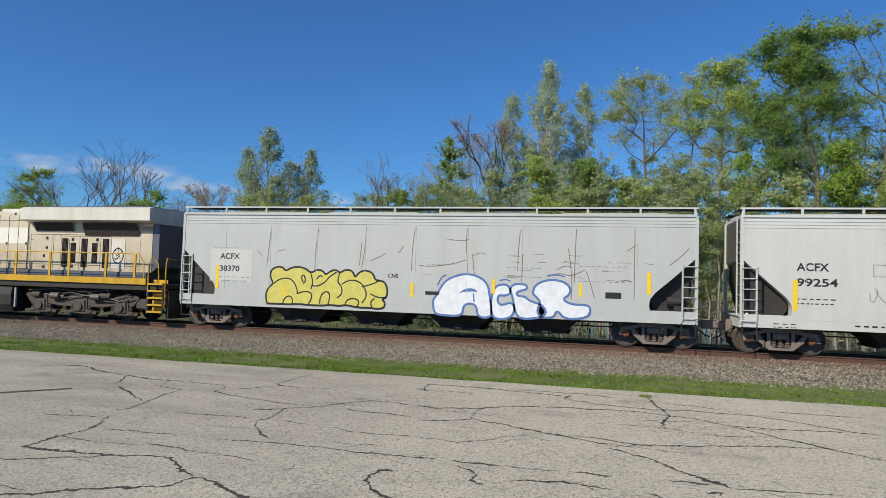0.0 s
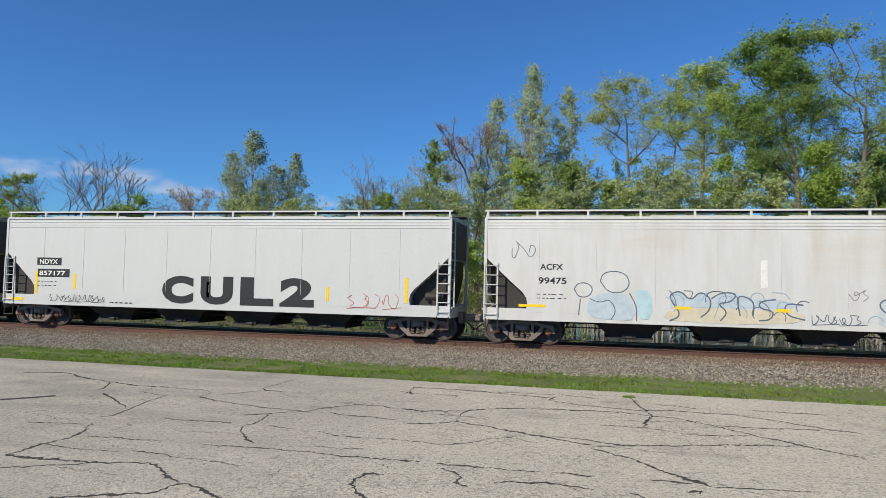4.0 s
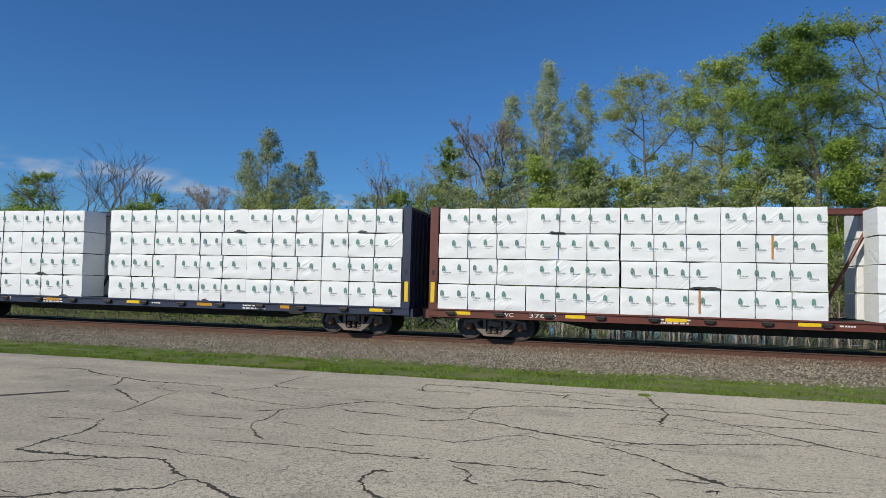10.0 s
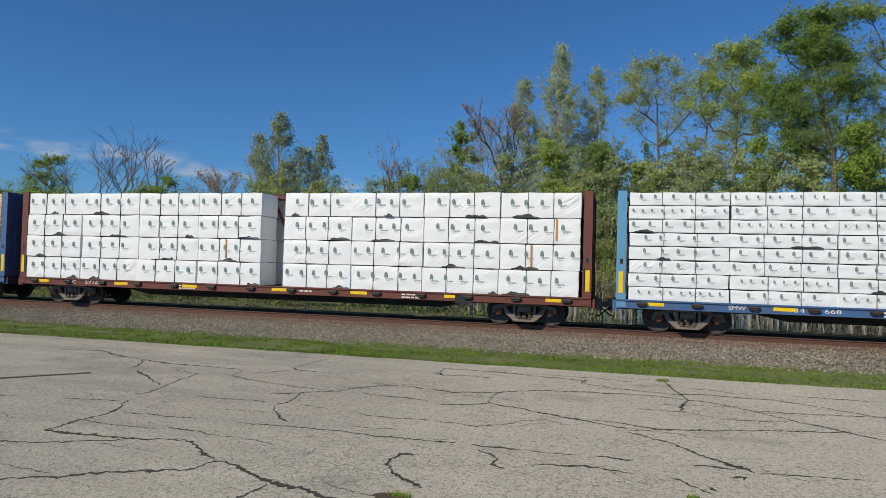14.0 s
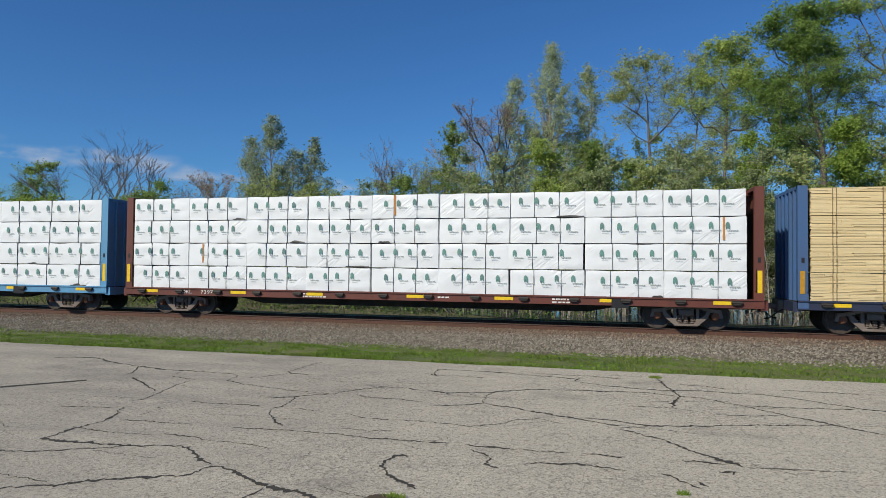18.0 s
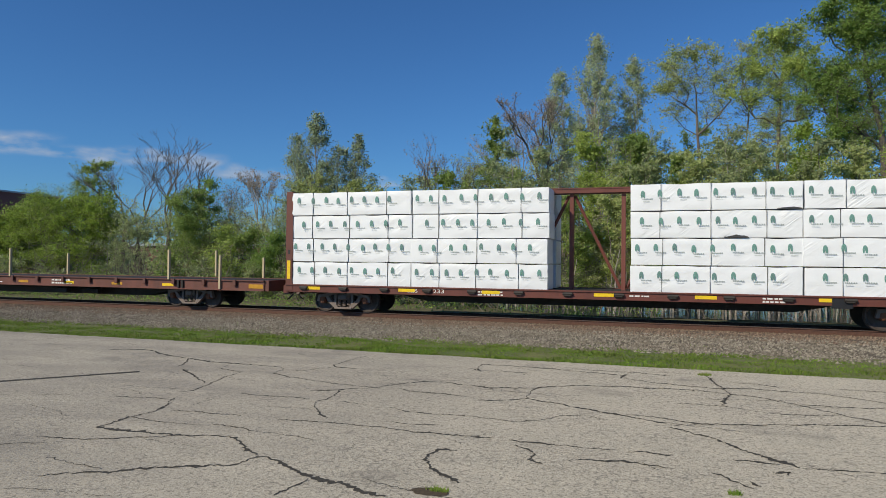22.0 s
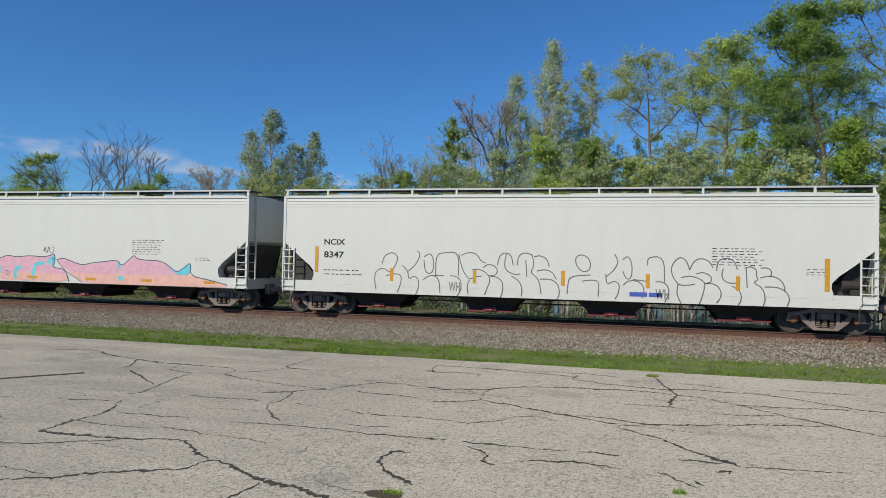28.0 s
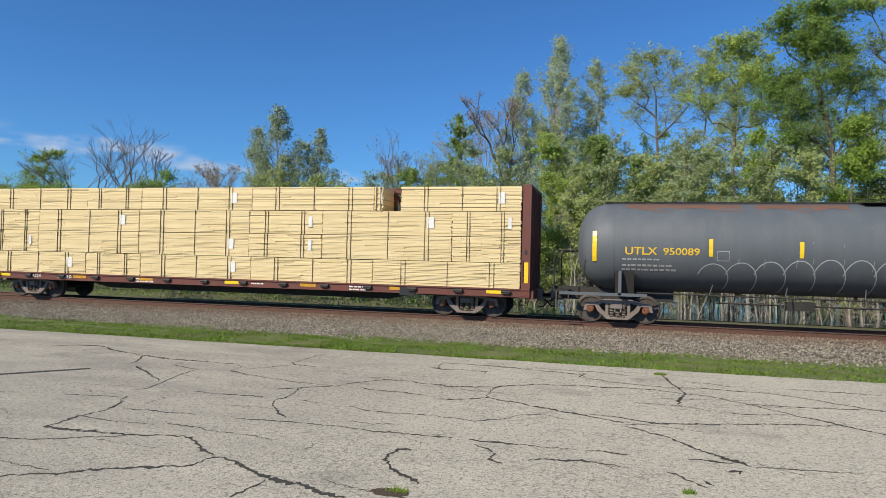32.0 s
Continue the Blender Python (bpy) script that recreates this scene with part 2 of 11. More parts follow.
def wrap_material(name, base):
    """Woven plastic sheet, creased and a little glossy."""
    m, nt, b = shader(name)
    info = nt.nodes.new("ShaderNodeObjectInfo")
    v = coords(nt, (1.3, 1.3, 1.3))
    # slanting folds, different on each pack: turn first, then stretch along the fold
    move = nt.nodes.new("ShaderNodeVectorMath")
    move.operation = "MULTIPLY_ADD"
    move.inputs[1].default_value = (9, 9, 9)
    nt.links.new(info.outputs["Random"], move.inputs[0])
    nt.links.new(v, move.inputs[2])
    spin = nt.nodes.new("ShaderNodeMapping")
    spin.inputs["Rotation"].default_value = (0, radians(38), 0)
    nt.links.new(move.outputs[0], spin.inputs["Vector"])
    pull = nt.nodes.new("ShaderNodeMapping")
    pull.inputs["Scale"].default_value = (0.22, 1, 2.4)
    nt.links.new(spin.outputs[0], pull.inputs["Vector"])
    fold = grain(nt, pull.outputs[0], 1.7, 3, 0.2, 0.8, 0.5)
    wave = nt.nodes.new("ShaderNodeMath")
    wave.operation = "PINGPONG"
    wave.inputs[1].default_value = 0.2
    nt.links.new(fold, wave.inputs[0])
    slack = grain(nt, move.outputs[0], 0.9, 2, 0.5, 0.74)
    ridge = nt.nodes.new("ShaderNodeMath")
    ridge.operation = "MULTIPLY"
    nt.links.new(wave.outputs[0], ridge.inputs[0])
    nt.links.new(slack, ridge.inputs[1])
    crease = grain(nt, coords(nt, (1.0, 1.0, 2.3)), 2.4, 7, 0.3, 0.7)
    c = mixed(nt, times(nt, crease, 0.12), base, tuple(x * 0.66 for x in base))
    c = mixed(nt, times(nt, info.outputs["Random"], 0.10), c, tuple(x * 0.72 for x in base))
    nt.links.new(c, b.inputs["Base Color"])
    b.inputs["Roughness"].default_value = 0.42
    fine = grain(nt, move.outputs[0], 5.5, 6, 0.25, 0.75, 0.62)
    both = nt.nodes.new("ShaderNodeMath")
    both.operation = "MULTIPLY_ADD"
    both.inputs[1].default_value = 0.055
    nt.links.new(fine, both.inputs[0])
    nt.links.new(ridge.outputs[0], both.inputs[2])
    bumped(nt, b, both.outputs[0], 0.6, 0.12)
    return m


WRAP = wrap_material("white_lumber_wrap", (0.82, 0.85, 0.87))
WRAP_B = wrap_material("slightly_soiled_wrap", (0.78, 0.82, 0.85))
MARK_GREEN = plain("green_print", (0.18, 0.37, 0.32), 0.5, 0, 0.6, 30)
MARK_DARK = plain("grey_green_print", (0.24, 0.30, 0.29), 0.5, 0, 0.4, 30)
MARK_MURK = plain("dark_teal_print", (0.17, 0.31, 0.28), 0.5, 0, 0.6, 30)
MARK_LOOSE = plain("dull_grey_green_print", (0.22, 0.31, 0.28), 0.5, 0, 0.6, 30)
MARK_TEXT = plain("grey_print", (0.40, 0.46, 0.45), 0.5, 0, 0.4, 30)
BARE_STRAP = plain("brown_steel_strap", (0.26, 0.19, 0.11), 0.5, 0, 0.2)
STRAP = plain("black_strap", (0.05, 0.05, 0.05), 0.5, 0, 0.2)


def lumber_material(name, base, dark):
    m, nt, b = shader(name)
    geo = nt.nodes.new("ShaderNodeNewGeometry")
    v = coords(nt, (0.5, 6, 14))
    c = mixed(nt, times(nt, grain(nt, v, 2.0, 6), 0.35), base, dark)
    c = mixed(nt, times(nt, geo.outputs["Random Per Island"], 0.4), c, dark)
    c = mixed(nt, times(nt, grain(nt, coords(nt, (1, 1, 3)), 5, 3, 0.66, 0.74), 0.5), c, (0.22, 0.11, 0.04))
    nt.links.new(c, b.inputs["Base Color"])
    b.inputs["Roughness"].default_value = 0.7
    return m


PINE = lumber_material("fresh_sawn_pine", (0.76, 0.625, 0.365), (0.56, 0.41, 0.19))
STAKE = lumber_material("pale_stake_wood", (0.55, 0.47, 0.3), (0.36, 0.28, 0.16))

# ---- mesh tools ----


class Shape:
    """Collects corners and faces of one mesh."""

    def __init__(self):
        self.v, self.f = [], []

    def add(self, verts, faces):
        n = len(self.v)
        self.v.extend(verts)
        self.f.extend(tuple(i + n for i in f) for f in faces)
        return self

    def box(self, x0, x1, y0, y1, z0, z1, c=0.0):
        """A box; with c its edges are cut by that much."""
        if not c:
            p = [(x, y, z) for x in (x0, x1) for y in (y0, y1) for z in (z0, z1)]
            return self.add(p, [(0, 1, 3, 2), (4, 6, 7, 5), (0, 4, 5, 1), (2, 3, 7, 6), (0, 2, 6, 4), (1, 5, 7, 3)])
        rings = []
        for z, k in ((z0, c), (z0 + c, 0), (z1 - c, 0), (z1, c)):
            rings.append([(x0 + k + c, y0 + k, z), (x1 - k - c, y0 + k, z), (x1 - k, y0 + k + c, z), (x1 - k, y1 - k - c, z),
                          (x1 - k - c, y1 - k, z), (x0 + k + c, y1 - k, z), (x0 + k, y1 - k - c, z), (x0 + k, y0 + k + c, z)])
        return self.loft(rings)

    def loft(self, rings, caps=True, closed=True):
        n, m = len(rings[0]), len(rings)
        p = [q for ring in rings for q in ring]
        f = []
        for i in range(m - 1):
            for j in range(n if closed else n - 1):
                k = (j + 1) % n
                f.append((i * n + j, i * n + k, (i + 1) * n + k, (i + 1) * n + j))
        if caps:
            f.append(tuple(reversed(range(n))))
            f.append(tuple(range((m - 1) * n, m * n)))
        return self.add(p, f)

    def tube(self, points, r, seg=8, r1=None):
        """A round bar along points; r1 is the radius at its end."""
        pts = [Vector(p) for p in points]
        rings = []
        last = len(pts) - 1
        for i, p in enumerate(pts):
            d = (pts[min(i + 1, last)] - pts[max(i - 1, 0)]).normalized()
            up = Vector((0, 0, 1)) if abs(d.z) < 0.9 else Vector((1, 0, 0))
            a = d.cross(up).normalized()
            b = a.cross(d)
            rr = r if r1 is None else r + (r1 - r) * i / last
            rings.append([tuple(p + a * (rr * math.cos(q)) - b * (rr * math.sin(q))) for q in (2 * math.pi * k / seg for k in range(seg))])
        return self.loft(rings)

    def disc(self, x, z, y0, y1, r, seg=20, bore=0.0):
        """A drum that lies along y."""
        return self.tube([(x, y0, z), (x, y1, z)], r, seg)

    def prism(self, poly, y0, y1):
        """A polygon in x and z, drawn out along y."""
        return self.loft([[(x, y0, z) for x, z in poly], [(x, y1, z) for x, z in poly]])

    def prism_x(self, poly, x0, x1):
        """A polygon in y and z, drawn out along x."""
        return self.loft([[(x0, y, z) for y, z in poly], [(x1, y, z) for y, z in poly]])

    def quad(self, a, b, c, d):
        return self.add([a, b, c, d], [(0, 1, 2, 3)])

    def panel(self, x0, x1, z0, z1, y, d=0.004):
        """A thin plate on the near side of a car."""
        return self.box(x0, x1, y - d, y, z0, z1)

    def mesh(self, name, material, smooth=False):
        me = bpy.data.meshes.new(name)
        me.from_pydata(self.v, [], self.f)
        me.materials.append(material)
        if smooth:
            me.shade_smooth()
            me.set_sharp_from_angle(angle=radians(38))
        me.update()
        fix = bmesh.new()
        fix.from_mesh(me)
        bmesh.ops.recalc_face_normals(fix, faces=fix.faces)
        fix.to_mesh(me)
        fix.free()
        return me


def loose(shape):
    """The separate pieces of a shape, each as a shape."""
    boss = list(range(len(shape.v)))

    def top(i):
        while boss[i] != i:
            boss[i] = boss[boss[i]]
            i = boss[i]
        return i

    for fc in shape.f:
        for i in fc[1:]:
            boss[top(i)] = top(fc[0])
    groups = {}
    for fc in shape.f:
        groups.setdefault(top(fc[0]), []).append(fc)
    out = []
    for fs in groups.values():
        index = {}
        one = Shape()
        for fc in fs:
            for i in fc:
                if i not in index:
                    index[i] = len(one.v)
                    one.v.append(shape.v[i])
        one.f = [tuple(index[i] for i in fc) for fc in fs]
        out.append(one)
    return out


def pieces(name, shape, material, parent, label=""):
    """Each separate piece of a shape as a part of its own."""
    return [part(name, one, material, parent, label) for one in loose(shape)]


def part(name, shape, material, parent=None, label="", smooth=False):
    """One mesh object, under a thing or a part."""
    data = shape if isinstance(shape, bpy.types.Mesh) else shape.mesh(name, material, smooth)
    ob = new(name, data)
    if parent is not None:
        ob.parent = parent
    if label:
        tagged(ob, label)
    return ob


def thing(name, label, category, group="", kind="", at=None):
    ob = new(name)
    ob.empty_display_size = 0.2
    if at is not None:
        ob.matrix_basis = at
    return tagged(ob, label, category, group, kind)


LETTERS = {}


def letters(body, size, fat=0.0, tight=1.0):
    """Corners and faces of a line of text, its lower left corner at 0, 0."""
    key = (body, fat, tight)
    if key not in LETTERS:
        cu = bpy.data.curves.new("letters", "FONT")
        cu.body, cu.size, cu.offset, cu.space_character, cu.resolution_u = body, 1.0, fat, tight, 4
        ob = bpy.data.objects.new("letters", cu)
        me = bpy.data.meshes.new_from_object(ob)
        LETTERS[key] = ([tuple(v.co) for v in me.vertices], [tuple(p.vertices) for p in me.polygons])
        bpy.data.objects.remove(ob)
        bpy.data.meshes.remove(me)
        bpy.data.curves.remove(cu)
    return LETTERS[key]


def write(shape, body, x, z, y, height, width=None, fat=0.0, tight=1.0, lean=0.0):
    """Text on the near side of a car, height being that of its capitals, stretched to width."""
    v, f = letters(body, 1, fat, tight)
    if not v:
        return shape
    x0, x1 = min(p[0] for p in v), max(p[0] for p in v)
    z0, z1 = min(p[1] for p in v), max(p[1] for p in v)
    k = height / max(0.01, z1 - z0)
    kx = k if width is None else width / (x1 - x0)
    return shape.add([(x + (p[0] - x0) * kx + lean * (p[1] - z0) * k, y, z + (p[1] - z0) * k) for p in v], f)


def bars(shape, x, z, y, width, rows, step, height, rng, fill=0.75):
    """Rows of small print that cannot be read."""
    for i in range(rows):
        p = x
        while p < x + width * rng.uniform(0.75, 1.0):
            w = rng.uniform(0.05, 0.16)
            shape.quad((p, y, z - i * step), (p + w, y, z - i * step), (p + w, y, z - i * step + height), (p, y, z - i * step + height))
            p += w / fill
    return shape


def ribbon(shape, pts, w, y, closed=False):
    """A flat painted line on the near side of a car."""
    n = len(pts)
    left, right = [], []
    for i, (x, z) in enumerate(pts):
        if closed:
            a, b = pts[i - 1], pts[(i + 1) % n]
        else:
            a, b = pts[max(i - 1, 0)], pts[min(i + 1, n - 1)]
        dx, dz = b[0] - a[0], b[1] - a[1]
        d = math.hypot(dx, dz) or 1
        ox, oz = -dz / d * w / 2, dx / d * w / 2
        left.append((x + ox, y, z + oz))
        right.append((x - ox, y, z - oz))
    f = [(i, (i + 1) % n, n + (i + 1) % n, n + i) for i in range(n if closed else n - 1)]
    return shape.add(left + right, f)


def blob(cx, cz, rx, rz, rng, n=28, power=2.6, wob=0.06):
    """Outline of one fat rounded letter."""
    ph = [rng.uniform(0, 6.28) for _ in range(3)]
    out = []
    for i in range(n):
        a = 2 * math.pi * i / n
        c, s = math.cos(a), math.sin(a)
        r = 1 + wob * math.sin(2 * a + ph[0]) + wob * math.sin(3 * a + ph[1]) + wob * 0.6 * math.sin(5 * a + ph[2])
        out.append((cx + rx * r * math.copysign(abs(c) ** (2 / power), c), cz + rz * r * math.copysign(abs(s) ** (2 / power), s)))
    return out


def fill(shape, pts, y):
    return shape.add([(x, y, z) for x, z in pts], [tuple(range(len(pts)))])

# ---- ground ----


def lot_material():
    m, nt, b = shader("aged_asphalt")
    v = coords(nt)
    big = grain(nt, v, 0.22, 5, 0.35, 0.68)
    mid = grain(nt, v, 2.3, 6, 0.3, 0.7)
    stone = node(nt, "ShaderNodeTexVoronoi", Scale=48.0)
    nt.links.new(v, stone.inputs["Vector"])
    c = mixed(nt, times(nt, big, 0.6), (0.555, 0.498, 0.386), (0.40, 0.356, 0.276))
    c = mixed(nt, times(nt, mid, 0.35), c, (0.275, 0.262, 0.215))
    # aggregate: pale and dark stones of two sizes
    c = mixed(nt, times(nt, grain(nt, v, 17, 3, 0.54, 0.62), 0.6), c, (0.63, 0.59, 0.465))
    c = mixed(nt, times(nt, grain(nt, coords(nt, (1.07, 0.93, 1)), 15, 3, 0.55, 0.62), 0.55), c, (0.13, 0.12, 0.095))
    c = mixed(nt, times(nt, grain(nt, coords(nt, (0.96, 1.1, 1)), 33, 3, 0.53, 0.62), 0.55), c, (0.59, 0.56, 0.455))
    c = mixed(nt, times(nt, grain(nt, coords(nt, (1.13, 0.91, 1)), 37, 3, 0.54, 0.62), 0.55), c, (0.11, 0.10, 0.08))
    c = mixed(nt, times(nt, grain(nt, v, 0.55, 6, 0.58, 0.72), 0.5), c, (0.14, 0.13, 0.11))
    # fine crazing, a net of hairline cells that comes and goes
    cell = node(nt, "ShaderNodeTexVoronoi", Scale=5.2, Randomness=1.0)
    cell.feature = "DISTANCE_TO_EDGE"
    bent = nt.nodes.new("ShaderNodeVectorMath")
    bent.operation = "MULTIPLY_ADD"
    wob = node(nt, "ShaderNodeTexNoise", Scale=7.0, Detail=3.0)
    nt.links.new(v, wob.inputs["Vector"])
    nt.links.new(wob.outputs["Color"], bent.inputs[0])
    bent.inputs[1].default_value = (0.12, 0.12, 0.0)
    nt.links.new(v, bent.inputs[2])
    nt.links.new(bent.outputs[0], cell.inputs["Vector"])
    thin = nt.nodes.new("ShaderNodeMapRange")
    thin.inputs["From Min"].default_value, thin.inputs["From Max"].default_value = 0.05, 0.0
    nt.links.new(cell.outputs["Distance"], thin.inputs["Value"])
    c = mixed(nt, times(nt, times(nt, thin.outputs[0], grain(nt, v, 0.5, 4, 0.42, 0.58)), 0.55), c, (0.11, 0.10, 0.085))
    # darker and greyer towards low x, in uneven smears
    sep = nt.nodes.new("ShaderNodeSeparateXYZ")
    nt.links.new(v, sep.inputs[0])
    low_x = nt.nodes.new("ShaderNodeMapRange")
    low_x.interpolation_type = "SMOOTHSTEP"
    low_x.inputs["From Min"].default_value, low_x.inputs["From Max"].default_value = 1.0, -9.0
    nt.links.new(sep.outputs["X"], low_x.inputs["Value"])
    c = mixed(nt, times(nt, times(nt, grain(nt, coords(nt, (0.5, 1.6, 1)), 0.7, 5, 0.2, 0.7), low_x.outputs[0]), 0.62), c, (0.19, 0.175, 0.15))
    nt.links.new(c, b.inputs["Base Color"])
    b.inputs["Roughness"].default_value = 0.9
    bumped(nt, b, grain(nt, v, 30, 5, 0.2, 0.8), 0.5, 0.012)
    return m


def soil_material(name, a, c2, d):
    m, nt, b = shader(name)
    v = coords(nt)
    c = mixed(nt, grain(nt, v, 0.5, 6), a, c2)
    c = mixed(nt, times(nt, grain(nt, v, 9, 5), 0.6), c, d)
    nt.links.new(c, b.inputs["Base Color"])
    b.inputs["Roughness"].default_value = 0.95
    bumped(nt, b, grain(nt, v, 6, 6, 0.2, 0.8), 0.6, 0.08)
    return m


def stone_material(name, base, dark, tint):
    m, nt, b = shader(name)
    geo = nt.nodes.new("ShaderNodeNewGeometry")
    v = coords(nt)
    c = mixed(nt, geo.outputs["Random Per Island"], base, dark)
    c = mixed(nt, times(nt, grain(nt, v, 1.1, 5), 0.55), c, tint)
    c = mixed(nt, times(nt, grain(nt, v, 25, 4), 0.5), c, tuple(x * 0.35 for x in base))
    nt.links.new(c, b.inputs["Base Color"])
    b.inputs["Roughness"].default_value = 0.9
    bumped(nt, b, grain(nt, v, 17, 5, 0.2, 0.8), 0.9, 0.06)
    return m


ASPHALT = lot_material()
SOIL = soil_material("woodland_floor", (0.10, 0.11, 0.045), (0.16, 0.13, 0.075), (0.05, 0.06, 0.02))
TURF = soil_material("rough_turf", (0.085, 0.135, 0.022), (0.15, 0.165, 0.05), (0.12, 0.105, 0.055))
BALLAST = stone_material("ballast_stone", (0.50, 0.45, 0.355), (0.06, 0.052, 0.04), (0.19, 0.152, 0.105))
RUST_STONE = stone_material("rust_dusted_stone", (0.40, 0.30, 0.215), (0.045, 0.035, 0.028), (0.19, 0.115, 0.075))
GRIT = stone_material("dark_grit", (0.17, 0.135, 0.10), (0.08, 0.065, 0.05), (0.14, 0.105, 0.075))
CRACK = plain("dirt_filled_crack", (0.060, 0.055, 0.044), 0.95, 0, 0.6, 40)
RAIL_SIDE = plain("rusty_rail", (0.125, 0.06, 0.04), 0.75, 0.1, 0.5, 14)
RAIL_TOP = plain("worn_rail_top", (0.32, 0.27, 0.24), 0.35, 0.7, 0.3)
TIE = plain("creosoted_tie", (0.06, 0.045, 0.035), 0.9, 0, 0.6, 7)
PLATE = plain("rusty_tie_plate", (0.14, 0.065, 0.04), 0.8, 0.1, 0.5)


def grid(x0, x1, nx, y0, y1, ny, height):
    s = Shape()
    xs = [x0 + (x1 - x0) * i / nx for i in range(nx + 1)]
    ys = [y0 + (y1 - y0) * j / ny for j in range(ny + 1)]
    s.add([(x, y, height(x, y)) for y in ys for x in xs],
          [(j * (nx + 1) + i, j * (nx + 1) + i + 1, (j + 1) * (nx + 1) + i + 1, (j + 1) * (nx + 1) + i) for j in range(ny) for i in range(nx)])
    return s


ground = part("ground", Shape().quad((-2500, -600, -0.06), (2500, -600, -0.06), (2500, 3000, -0.06), (-2500, 3000, -0.06)), SOIL)
tagged(ground, "woodland floor and rough grass reaching the horizon", "ground", kind="structure")


def lot_edge(x):
    return 15.65 + 0.10 * noise.noise((x * 0.7, 3, 0)) + 0.05 * noise.noise((x * 2.9, 9, 0)) + 0.012 * x * (x > 0)


lot = Shape()
xs = [-120 + 0.4 * i for i in range(426)]
lot.add([(x, -40, 0) for x in xs] + [(x, lot_edge(x), 0) for x in xs] + [(x, lot_edge(x) + 0.03, -0.058) for x in xs],
        [(i, i + 1, 427 + i, 426 + i) for i in range(425)] + [(426 + i, 427 + i, 853 + i, 852 + i) for i in range(425)])
lot_ob = part("parking_lot", lot, ASPHALT)
tagged(lot_ob, "sun-bleached grey asphalt parking lot with dark cracks", "parking lot", kind="structure")

crack_rng = random.Random(5)


def crack(width, *points):
    """An opened crack with ragged edges, filled with dirt; its mouth lies on the lot."""
    pts = []
    for (xa, ya), (xb, yb) in zip(points, points[1:]):
        n = max(2, int(math.hypot(xb - xa, yb - ya) / 0.036))
        pts += [(xa + (xb - xa) * i / n, ya + (yb - ya) * i / n) for i in range(n)]
    pts.append(points[-1])
    s = Shape()
    v = []
    seed = crack_rng.uniform(0, 99)
    for i, (x, y) in enumerate(pts):
        a, b = pts[max(i - 1, 0)], pts[min(i + 1, len(pts) - 1)]
        d = math.hypot(b[0] - a[0], b[1] - a[1]) or 1
        nx, ny = -(b[1] - a[1]) / d, (b[0] - a[0]) / d
        sway = 0.05 * noise.noise((i * 0.13, seed, 0)) + 0.04 * noise.noise((i * 0.5, seed, 4))
        half = (1.15 if y < 9 else 0.8) * width * (0.4 + 0.6 * abs(ny)) * (0.42 + 0.5 * abs(noise.noise((i * 0.3, seed, 8)))) * (0.35 + 0.65 * min(1, i / 4, (len(pts) - 1 - i) / 4))
        half *= 0.75 + 0.9 * max(0, noise.noise((i * 0.06, seed, 12)) + 0.4)
        ra = half * max(0.06, 0.62 + 1.25 * noise.noise((i * 0.83, seed, 21)))
        rb = half * max(0.06, 0.62 + 1.25 * noise.noise((i * 0.83, seed, 37)))
        v += [(x + nx * (sway + ra), y + ny * (sway + ra), 0.004), (x + nx * (sway - rb), y + ny * (sway - rb), 0.004)]
    s.add(v, [(2 * i, 2 * i + 1, 2 * i + 3, 2 * i + 2) for i in range(len(pts) - 1)])
    part("crack", s, CRACK, lot_ob)


crack(0.072, (-16.65, 14.26), (-16.66, 14.66), (-16.56, 15.30))
crack(0.054, (-14.78, 12.66), (-14.51, 12.95), (-14.44, 13.64))
crack(0.090, (-13.37, 13.39), (-12.88, 13.71), (-12.24, 13.76), (-11.62, 13.38), (-11.04, 13.13), (-10.46, 12.96), (-9.67, 12.73), (-9.07, 12.71), (-8.48, 12.68), (-7.82, 12.64))
crack(0.072, (-7.82, 12.64), (-7.64, 12.48), (-7.52, 11.87), (-7.09, 11.71), (-6.97, 11.56))
crack(0.072, (-10.46, 12.96), (-10.07, 12.38), (-9.90, 11.97))
crack(0.069, (-9.55, 11.65), (-8.92, 11.17), (-8.46, 10.76), (-8.11, 10.50))
crack(0.048, (-8.21, 11.83), (-8.55, 11.88), (-9.00, 12.07))
crack(0.069, (-8.21, 11.83), (-8.16, 11.13), (-7.95, 10.39), (-7.84, 9.82), (-7.98, 9.62))
crack(0.072, (-9.07, 12.71), (-9.01, 12.29), (-8.98, 11.99))
crack(0.090, (-6.80, 14.85), (-6.88, 14.14), (-6.90, 13.31), (-6.74, 13.08), (-6.20, 13.05))
crack(0.054, (-7.36, 12.27), (-7.07, 12.55), (-6.78, 13.07))
crack(0.041, (-7.07, 11.68), (-6.39, 11.47), (-5.83, 11.31), (-4.98, 11.24))
crack(0.055, (-5.92, 10.52), (-5.51, 10.83), (-4.98, 11.24), (-4.71, 11.75), (-4.28, 12.19), (-3.97, 12.23), (-3.45, 12.05))
crack(0.055, (-4.58, 11.28), (-4.28, 11.14), (-3.67, 11.13), (-3.15, 10.99))
crack(0.086, (-5.48, 10.77), (-5.34, 10.37), (-5.30, 9.96), (-5.40, 9.82))
crack(0.049, (-5.40, 9.82), (-5.16, 9.32), (-4.67, 8.77))
crack(0.043, (-6.98, 9.88), (-6.47, 9.88), (-6.01, 9.93), (-5.59, 9.94))
crack(0.037, (-5.06, 9.94), (-4.55, 9.85))
crack(0.073, (-7.72, 9.20), (-7.53, 8.87))
